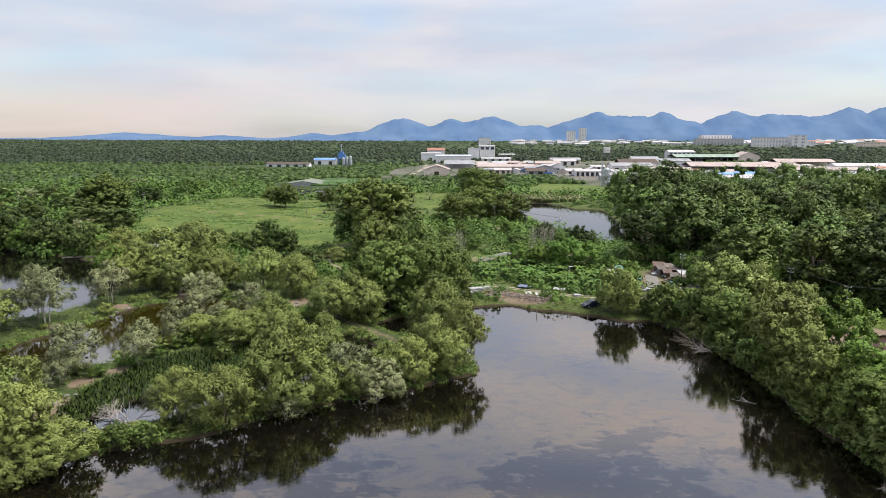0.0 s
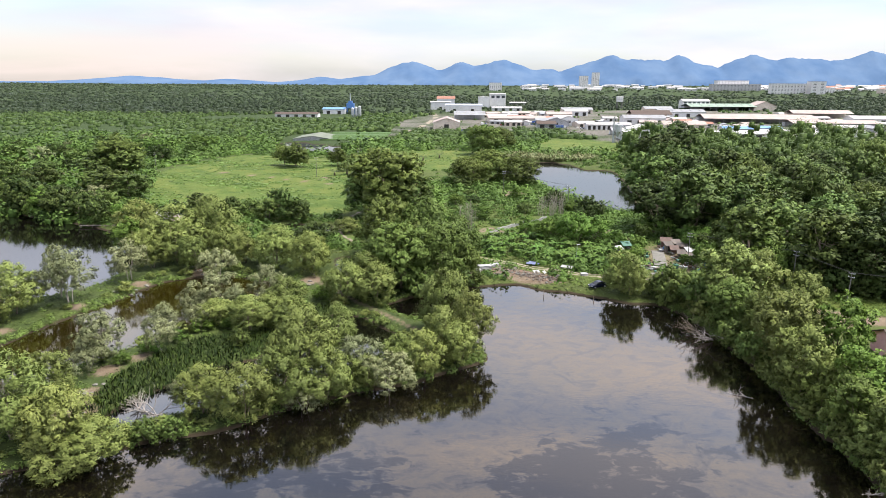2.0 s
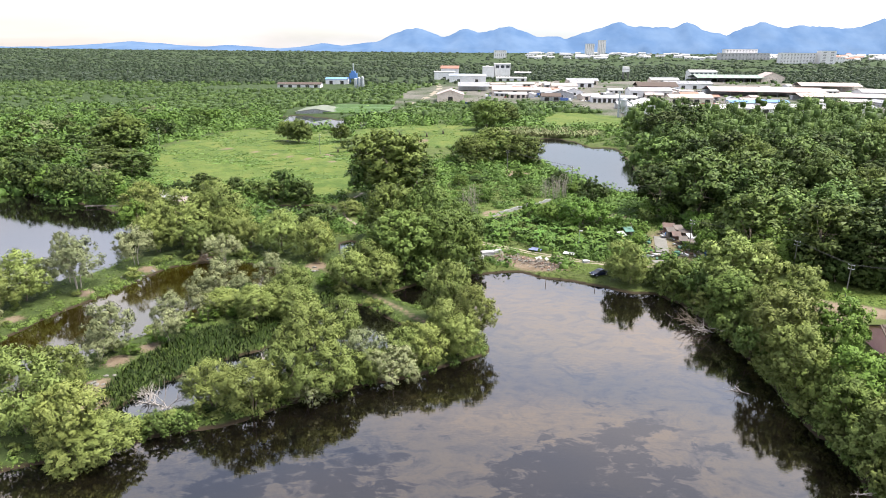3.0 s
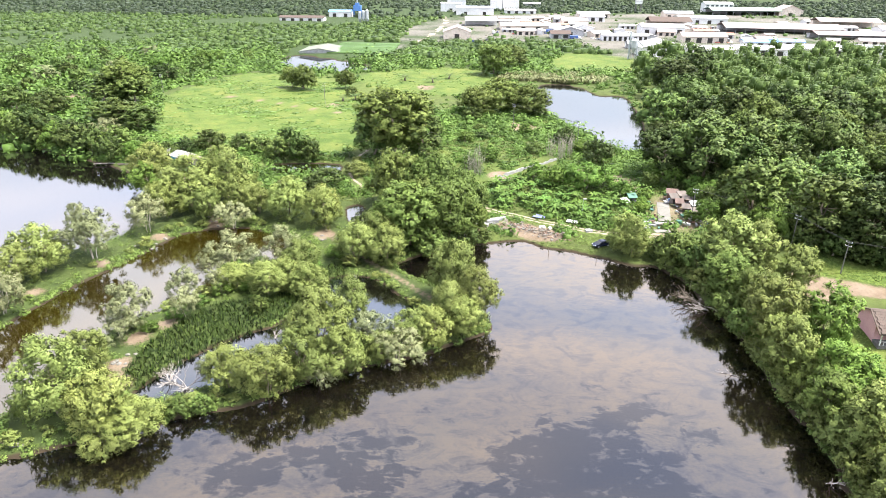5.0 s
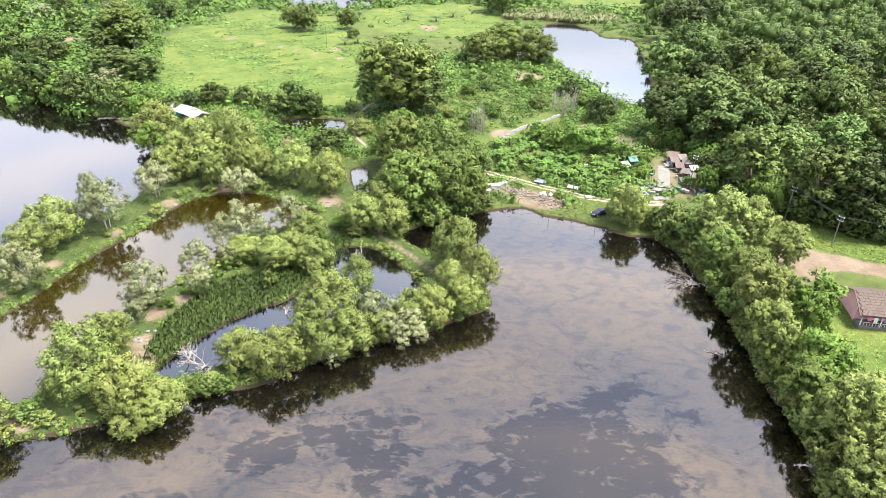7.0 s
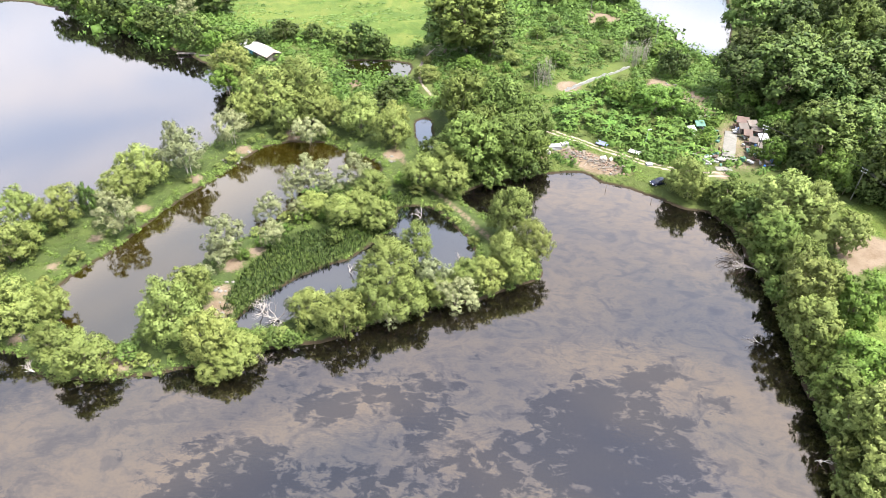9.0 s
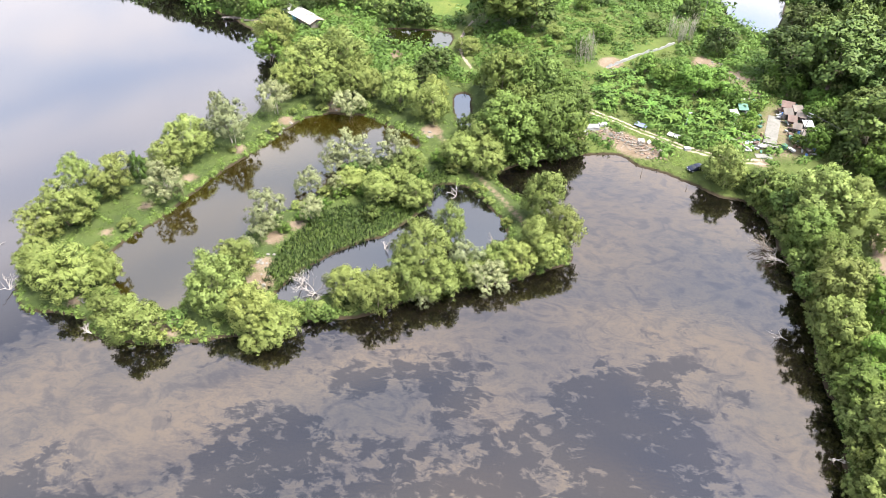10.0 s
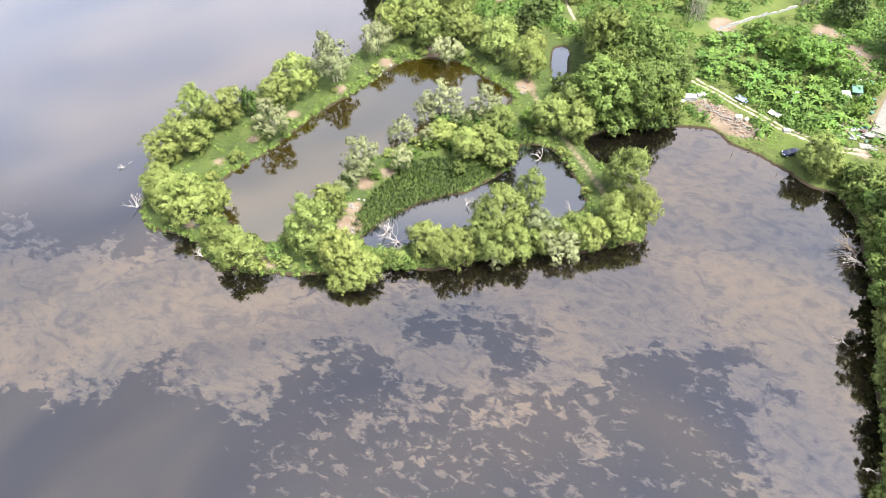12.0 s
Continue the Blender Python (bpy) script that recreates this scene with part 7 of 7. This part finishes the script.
def yard():
    shack(58.8, 171.6, 2.6, 1.8, 2.3, -12, RUST, SHACK_PINK, "rusty little shack with a pale pink sheet roof")
    shack(61.2, 170.4, 2.0, 1.6, 1.9, 10, PLANK, SHACK_ROOF, "plank shack with an old grey sheet roof")
    shack(58.4, 168.4, 1.8, 1.4, 1.8, 6, PLANK, SHACK_ROOF, "grey plank shack with a sheet roof")
    shack(61.6, 167.2, 2.2, 1.5, 2.0, -18, RUST, SHACK_ROOF, "open brown board shack on posts", posts=True, door=False)
    shack(59.0, 165.4, 1.7, 1.4, 1.6, -5, RUST, SHACK_PINK, "low open shack of rusty boards on posts", posts=True, door=False)
    shack(62.4, 163.4, 1.9, 1.4, 1.7, 12, PLANK, TARP_WHITE, "open lean-to with a white sheet roof", posts=True, door=False)
    shack(59.8, 162.2, 1.6, 1.2, 1.5, -14, PLANK, SHACK_ROOF, "small open grey lean-to on posts", posts=True, door=False)
    shack(64.2, 160.6, 1.8, 1.2, 1.6, 24, PLANK, TARP_WHITE, "white-roofed pen of thin boards", posts=True, door=False)
    shack(61.2, 159.4, 1.4, 1.1, 1.4, 4, PLANK, SHACK_ROOF, "small crate-like pen of grey boards", posts=True, door=False)
    shack(47.0, 168.5, 1.9, 1.4, 1.6, 10, PLANK, TARP_TEAL, "frame covered with teal netting", posts=True, door=False)
    shack(44.6, 166.0, 1.5, 1.2, 1.2, 24, PLANK, TARP_WHITE, "low frame under a white sheet", posts=True, door=False)
    bm = box_bm(-1.6, 1.6, -7.5, 7.5, -0.2, 0.12, bevel=0.03)
    sl = part("slab", bm, CONCRETE)
    sl.matrix_basis = pose(54.0, 161.8, ground_z(54, 161.8) + 0.02, 0, 0, -14)
    tagged(sl, "pale concrete drive between the shacks", "slab")
    sl = part("slab", box_bm(-2.8, 2.8, -1.2, 1.2, -0.2, 0.14, bevel=0.03), CONCRETE)
    sl.matrix_basis = pose(52.2, 153.6, ground_z(52.2, 153.6) + 0.02, 0, 0, -10)
    tagged(sl, "pale concrete pad at the drive's end", "slab")
    sl = part("slab", box_bm(-2.0, 2.0, -1.0, 1.0, -0.2, 0.1, bevel=0.03), CONCRETE)
    sl.matrix_basis = pose(50.0, 148.6, ground_z(50, 148.6) + 0.02, 0, 0, 6)
    tagged(sl, "bare pale patch of concrete beside the track", "slab")
    bm = bmesh.new()
    bmesh.ops.create_cone(bm, cap_ends=True, segments=14, radius1=0.75, radius2=0.75, depth=1.1, matrix=Matrix.Translation((0, 0, 0.5)))
    bmesh.ops.bevel(bm, geom=[e for e in bm.edges if abs(e.verts[0].co.z - e.verts[1].co.z) < 0.01], offset=0.1, segments=2, affect="EDGES")
    tk = part("water_tank", bm, TARP_TEAL)
    tk.matrix_basis = pose(55.4, 153.4, ground_z(55.4, 153.4))
    tagged(tk, "dark teal plastic water tank", "tank")
    rng = random.Random(8)
    for i in range(190):
        x, y = rng.uniform(43, 65), rng.uniform(150, 177)
        if abs(x - 54) < 2.4:
            continue
        mt = rng.choice((PLANK, RUST, TARP_WHITE, CONCRETE, ROOF_GREY, TARP_WHITE, TARP_TEAL, SHACK_PINK))
        if rng.random() < 0.14:
            bm = bmesh.new()
            bmesh.ops.create_cone(bm, cap_ends=True, segments=10, radius1=0.3, radius2=0.3, depth=0.88, matrix=Matrix.Translation((0, 0, 0.42)))
            dr = part("drum", bm, rng.choice((STEEL_BLUE, RUST, TARP_TEAL)))
            dr.matrix_basis = pose(x, y, ground_z(x, y))
            tagged(dr, "old metal drum standing in the untidy yard", "drum", "drums in the yard")
            continue
        board("scrap", "scrap board lying in the untidy yard", "scrap", x, y, ground_z(x, y) + rng.uniform(0.05, 0.5), rng.uniform(0.6, 2.0), rng.uniform(0.3, 1.0), rng.uniform(0.05, 0.5), rng.uniform(0, 180), rng.uniform(-15, 15), mt, "scrap in the yard")


yard()


def barrier():
    """Crumpled sheet fence along the bare bank."""
    pts = catmull([(11, 189), (15, 192.5), (20, 198.5), (26, 204), (31.5, 210)], False, 7)
    rng = random.Random(4)
    V, Fc = [], []
    for i, (x, y) in enumerate(pts):
        z = ground_z(x, y)
        top = 0.9 + 0.35 * rng.uniform(-1, 1)
        w = 0.5 + 0.25 * rng.random()
        V += [(x - w, y - w, z - 0.1), (x - w * 0.5, y - w * 0.4, z + top), (x + w * 0.5, y + w * 0.4, z + top * rng.uniform(0.7, 1)), (x + w, y + w, z - 0.1)]
    for i in range(len(pts) - 1):
        for k in range(3):
            Fc.append((i * 4 + k, i * 4 + k + 1, i * 4 + k + 5, i * 4 + k + 4))
    ob = part("plastic_sheet", poly_mesh("plastic_sheet", V, Fc), surface("grey_plastic_sheet", (0.22, 0.22, 0.23), (0.38, 0.38, 0.39), 0.8, 0.5, stain=(0.12, 0.12, 0.10)))
    tagged(ob, "long crumpled grey-white plastic sheet over a bank", "plastic sheet")


barrier()


def fish_hut():
    ob = thing("hut", "low hut with a white sheet roof and sky-blue boards", "hut", (-91.5, 203.0, ground_z(-91.5, 203)), -36)
    part("wall", box_bm(-8, 8, -2.2, 2.2, -0.3, 2.2), PLANK, ob)
    part("blue_wall", box_bm(-3.8, -1.0, -2.35, -2.2, 0.1, 2.1), BLUE_PAINT, ob, "sky-blue painted boards")
    part("blue_wall", box_bm(-7.6, -5.6, -2.35, -2.2, 0.1, 2.1), BLUE_PAINT, ob, "sky-blue painted boards")
    part("roof", gable(-8.4, 2.5, -2.6, 2.6, 2.3, 1.0, 0.5, 0.1), TARP_WHITE, ob, "white sheet roof")
    part("roof", gable(3.2, 8.2, -2.6, 2.6, 2.1, 0.9, 0.4, 0.1), ROOF_PINK, ob, "faded pinkish-brown sheet roof")
    part("door", box_bm(4.6, 5.6, -2.34, -2.2, 0, 1.9), DARK_OPENING, ob)
    part("window", box_bm(0.3, 1.6, -2.32, -2.2, 0.9, 1.7), DARK_OPENING, ob)
    for x, y, t in ((-110, 199.5, 10), (-106, 200.5, -8)):
        bt = thing("boat", "small flat-bottomed boat drawn up on the mud", "boat", (x, y, ground_z(x, y)), t)
        bm = box_bm(-1.8, 1.8, -0.5, 0.5, 0, 0.45)
        for v in bm.verts:
            if abs(v.co.x) > 1:
                v.co.y *= 0.45
        bmesh.ops.inset_region(bm, faces=[f for f in bm.faces if f.normal.z > 0.9], thickness=0.08, depth=-0.3)
        part("hull", bm, PLANK, bt)
        part("thwart", box_bm(-0.15, 0.15, -0.45, 0.45, 0.3, 0.36), PLANK, bt)
    ob = thing("jetty", "low plank jetty on posts at the muddy shore", "jetty", (-117, 201.5, 0.3), 8)
    for k in range(9):
        part("deck_board", box_bm(-4 + k * 0.9, -3.2 + k * 0.9, -0.8, 0.8, 0.3, 0.38), PLANK, ob)
    for k in (-3.5, 0, 3.5):
        part("post", box_bm(k - 0.08, k + 0.08, -0.6, -0.44, -1.5, 0.3), PLANK, ob)


fish_hut()


def east_house():
    """Bungalow with a brown tiled roof and a veranda, on the lawn behind the bank trees."""
    ob = thing("house", "bungalow with a brown tiled roof and a pink veranda", "house", (80.4, 96.8, ground_z(77, 100)), -8)
    w, d, h = 17, 6.6, 2.8
    part("wall", walls(w, d, h, 1.5), PINK_WALL, ob)
    rf = part("roof", gable(-w / 2, w / 2, -2.2, d, h + 0.15, 2.0, 0.6, 0.15), ROOF_BROWN, ob)
    tile = box_bm(-0.42, 0.42, -0.3, 0.3, 0, 0.07)
    tm = bpy.data.meshes.new("tile")
    tile.to_mesh(tm); tile.free()
    tm.materials.append(ROOF_BROWN)
    y0, y1 = -2.8, (d - 2.2) / 2
    slope = math.atan2(2.0 + 0.2, y1 - y0)
    for r in range(9):
        for c in range(20):
            u = (r + 0.5) / 9
            t = new("tile", tm)
            t.parent = rf
            t.matrix_basis = Matrix.Translation((-w / 2 - 0.3 + (c + 0.5 + 0.25 * (r % 2)) * 0.87, y0 + (y1 - y0) * u, h + 0.0 + 2.15 * u + 0.02)) @ Matrix.Rotation(slope - 0.05, 4, "X")
    part("veranda_floor", box_bm(-w / 2, w / 2, -2.3, 0, -0.4, 0.25), CONCRETE, ob)
    for k in range(6):
        u = -w / 2 + 0.2 + (w - 0.4) * k / 5
        part("post", box_bm(u - 0.07, u + 0.07, -2.2, -2.06, 0.25, h - 0.35), WHITE_WALL, ob)
    part("rail", box_bm(-w / 2, w / 2, -2.18, -2.1, 0.95, 1.02), WHITE_WALL, ob)
    for k in range(34):
        u = -w / 2 + 0.3 + (w - 0.6) * k / 33
        part("baluster", box_bm(u - 0.03, u + 0.03, -2.17, -2.11, 0.25, 0.95), WHITE_WALL, ob)
    for u in (-6, -2.5, 3, 6.5):
        part("window", box_bm(u - 0.7, u + 0.7, -0.06, 0.06, 1.2, 2.3), GLASS_DARK, ob)
    part("door", box_bm(-0.4, 0.6, -0.07, 0.06, 0.25, 2.3), DARK_OPENING, ob)
    rng = random.Random(2)
    cols = [surface("cloth_pink", (0.75, 0.12, 0.32), (0.8, 0.2, 0.4), 2), surface("cloth_white", (0.75, 0.75, 0.76), (0.8, 0.8, 0.8), 2), surface("cloth_purple", (0.3, 0.14, 0.35), (0.4, 0.2, 0.42), 2)]
    ln = thing("washing_line", "washing line with pink and white clothes on the veranda", "washing line", (80.4, 96.8, ground_z(77, 100)), -8)
    part("line", poly_mesh("line", *tube([[((-7.5, -1.9, 2.1), 0.012), ((0, -1.9, 2.02), 0.012), ((7.5, -1.9, 2.1), 0.012)]], 4)), CABLE, ln)
    for k in range(9):
        u = -7 + k * 1.35 + rng.uniform(-0.2, 0.2)
        part("cloth", box_bm(u - 0.32, u + 0.32, -1.92, -1.89, rng.uniform(0.9, 1.2), 2.04), cols[k % 3], ln)


east_house()


# ---------------------------------------------------------------- poles and wires
def power_pole(x, y, h, turn, material=None, arms=2):
    z = ground_z(x, y)
    ob = thing("power_pole", "grey concrete power pole with crossarms", "pole", (x, y, z), turn, "power poles")
    part("shaft", poly_mesh("shaft", *tube([[((0, 0, -0.5), 0.14), ((0, 0, h), 0.09)]], 8)), material or CONCRETE, ob)
    for a in range(arms):
        zz = h - 0.3 - a * 0.8
        arm = part("crossarm", box_bm(-0.65, 0.65, -0.05, 0.05, zz, zz + 0.1), STEEL, ob)
        for u in (-0.58, 0, 0.58):
            part("insulator", box_bm(u - 0.05, u + 0.05, -0.05, 0.05, zz + 0.1, zz + 0.3, bevel=0.02), WHITE_WALL, arm)
    return (x, y, z + h - 0.05, turn)


def wires(a, b, label="thin black overhead wire", n=3):
    (x0, y0, z0, t0), (x1, y1, z1, t1) = a, b
    for k in range(n):
        u = -0.58 + 1.16 * k / max(n - 1, 1)
        p = []
        for i in range(9):
            s = i / 8
            c0, s0, c1, s1 = math.cos(radians(t0)), math.sin(radians(t0)), math.cos(radians(t1)), math.sin(radians(t1))
            p.append(((x0 + c0 * u) * (1 - s) + (x1 + c1 * u) * s, (y0 + s0 * u) * (1 - s) + (y1 + s1 * u) * s, z0 * (1 - s) + z1 * s - 0.05 * math.hypot(x1 - x0, y1 - y0) * s * (1 - s)))
        ob = part("wire", poly_mesh("wire", *tube([[(q, 0.022) for q in p]], 4)), CABLE)
        tagged(ob, label, "wire", "overhead wires")


east_poles = [power_pole(60, 158, 8.0, -40), power_pole(76.4, 138.2, 8.5, -50), power_pole(81.5, 126.0, 7.5, -55), power_pole(112, 112, 8, -60)]
for a, b in zip(east_poles, east_poles[1:]):
    wires(a, b)
north_poles = [power_pole(21.0, 262.0, 9.5, 10), power_pole(43, 236, 8.0, 30), power_pole(-64.5, 302.0, 9.5, 0), power_pole(-152, 326, 9, 10)]
wires(north_poles[0], north_poles[1])
lamp = thing("lamp_post", "thin pole with a small white lamp head beside the track", "lamp post", (31.5, 157.0, ground_z(31.5, 157)), 20)
part("shaft", poly_mesh("shaft", *tube([[((0, 0, -0.3), 0.06), ((0, 0, 5.2), 0.05)]], 6)), STEEL, lamp)
part("head", box_bm(-0.1, 0.9, -0.2, 0.2, 5.2, 5.35, bevel=0.04), TARP_WHITE, lamp)


# ---------------------------------------------------------------- dead wood
def snag(x, y, spread, n, label, z=0.0, up=0.5, seed=0, material=DEADWOOD, name="dead_branch", aim=None):
    """A fallen leafless crown: forked bare branches from one butt."""
    rng = random.Random(seed + int(abs(x) * 7))
    ob = tagged(new(name), label, "dead branches", "dead branches")
    ob.empty_display_size = 0.3
    ob.matrix_basis = pose(x, y, z)
    paths = []

    def fork(p, d, ln, r, depth):
        q = p + d * ln * 0.5 + Vector((0, 0, rng.uniform(-0.05, 0.1) * ln))
        e = q + (d + Vector((rng.uniform(-0.4, 0.4), rng.uniform(-0.4, 0.4), rng.uniform(-0.2, 0.2)))).normalized() * ln * 0.5
        paths.append([(p, r), (q, r * 0.8), (e, r * 0.5)])
        if depth:
            for _ in range(2 if depth < 3 else 3):
                nd = (d + Vector((rng.uniform(-0.9, 0.9), rng.uniform(-0.9, 0.9), rng.uniform(-0.35, 0.45)))).normalized()
                fork(q if rng.random() < 0.5 else e, nd, ln * rng.uniform(0.55, 0.8), r * 0.55, depth - 1)

    for k in range(n):
        a = rng.uniform(0, 6.28) if aim is None else radians(aim) + rng.uniform(-0.6, 0.6)
        fork(Vector((0, 0, 0)), Vector((math.cos(a), math.sin(a), up * rng.uniform(0.3, 1.2))).normalized(), spread * rng.uniform(0.35, 0.5), 0.09, 3)
        part("bough", poly_mesh("bough", *tube(paths, 4)), material, ob)
        paths.clear()
    return ob


snag(47.4, 113.5, 6.0, 6, "grey fallen tree with bare branches in the water", 0.1, 0.45, 1, material=BARK, aim=185)
snag(48.2, 110.5, 5.4, 6, "bare tangled branches at the shore", 0.2, 0.5, 7, material=DEADWOOD, aim=205)
snag(45.6, 88.2, 5.0, 1, "bare white branch lying in the water", 0.0, 0.1, 2, aim=165)
snag(-42.0, 81.0, 5.0, 7, "bleached dead shrub at the small pond", 0.2, 0.7, 3)
snag(-45.4, 82.6, 3.6, 7, "bleached dead shrub at the small pond", 0.2, 0.8, 4)
snag(-32.5, 96.5, 3.4, 3, "dead branches sunk in the small pond", 0.0, 0.25, 5)
snag(-21.5, 117.5, 3.0, 4, "dead branches at the pond's edge", 0.2, 0.6, 6)
snag(-10.5, 103.0, 2.6, 3, "bare dead stems beside the pond", 0.3, 1.2, 8)
snag(-77.5, 62.5, 2.6, 4, "bare white twigs hanging over the water", 0.4, 0.6, 9)
snag(-99.5, 69.0, 3.6, 6, "bleached bare bush on the island's end", 0.4, 0.9, 10)
snag(-111.0, 79.0, 2.0, 4, "sunken dead bush far from the bank", -0.3, 0.5, 11)
snag(48.0, 64.5, 2.5, 3, "thin bare twigs over the water", 0.3, 0.6, 12)


def bare_clump(x, y, n, h, label, seed):
    """A clump of thin leafless stems."""
    rng = random.Random(seed)
    paths = []
    for _ in range(n):
        a, r = rng.uniform(0, 6.28), rng.uniform(0, 1.6)
        p = Vector((math.cos(a) * r, math.sin(a) * r, -0.2))
        hh = h * rng.uniform(0.6, 1.1)
        t = p + Vector((rng.uniform(-1, 1), rng.uniform(-1, 1), hh))
        m = (p + t) / 2 + Vector((rng.uniform(-0.3, 0.3), rng.uniform(-0.3, 0.3), 0))
        paths.append([(p, 0.055), (m, 0.04), (t, 0.015)])
        for _ in range(8):
            u = rng.uniform(0.4, 0.95)
            s = m + (t - m) * (u * 2 - 1) if u > 0.5 else p + (m - p) * u * 2
            e = s + Vector((rng.uniform(-1, 1), rng.uniform(-1, 1), rng.uniform(0.4, 1.4)))
            paths.append([(s, 0.025), (e, 0.01)])
    ob = part("bare_shrub", poly_mesh("bare_shrub", *tube(paths, 4)), TWIGS)
    ob.matrix_basis = pose(x, y, ground_z(x, y))
    return tagged(ob, label, "shrub", "bare shrubs")


bare_clump(5.5, 192.0, 16, 9.0, "clump of tall leafless grey stems", 1)
bare_clump(3.0, 190.0, 12, 8.0, "clump of tall leafless grey stems", 2)
bare_clump(34.0, 213.0, 22, 8.5, "leafless pale brown shrub on the bank", 3)
bare_clump(37.0, 216.0, 20, 8.0, "leafless pale brown shrub on the bank", 4)
bare_clump(31.0, 217.0, 16, 7.0, "leafless pale brown shrub on the bank", 5)

board("plank", "pale plank laid at the island's landing", "plank", -84.6, 69.6, 0.75, 3.4, 0.9, 0.12, -24, 3, CONCRETE)
board("plank", "pale plank lying on the narrow bank", "plank", -59.0, 66.6, ground_z(-59, 66.6) + 0.1, 2.2, 0.7, 0.1, 8, 2, CONCRETE)


def stones():
    rng = random.Random(6)
    spots = [(-73, 135, 2.5, 16), (-69, 141, 2.0, 8), (-55, 87, 2.0, 8), (-53, 81, 2.0, 8), (-67, 66.4, 3.0, 10), (-2, 103, 2.0, 6), (-62, 151, 3, 10), (-34, 141, 2, 8), (14, 189, 3, 12), (42, 196, 4, 18), (46, 190, 3, 10)]
    for cx, cy, r, n in spots:
        for _ in range(n):
            x, y = cx + rng.uniform(-r, r), cy + rng.uniform(-r, r)
            if land(np.array([x]), np.array([y]))[0] < 0.1:
                continue
            bm = bmesh.new()
            bmesh.ops.create_icosphere(bm, subdivisions=1, radius=rng.uniform(0.18, 0.5))
            for v in bm.verts:
                v.co = Vector((v.co.x * rng.uniform(0.8, 1.3), v.co.y * rng.uniform(0.8, 1.3), v.co.z * 0.6))
            ob = part("stone", bm, CONCRETE)
            ob.matrix_basis = pose(x, y, ground_z(x, y) + 0.05, 0, 0, rng.uniform(0, 360))
            tagged(ob, "pale lump of stone on bare earth", "stone", "stones on the banks")


stones()
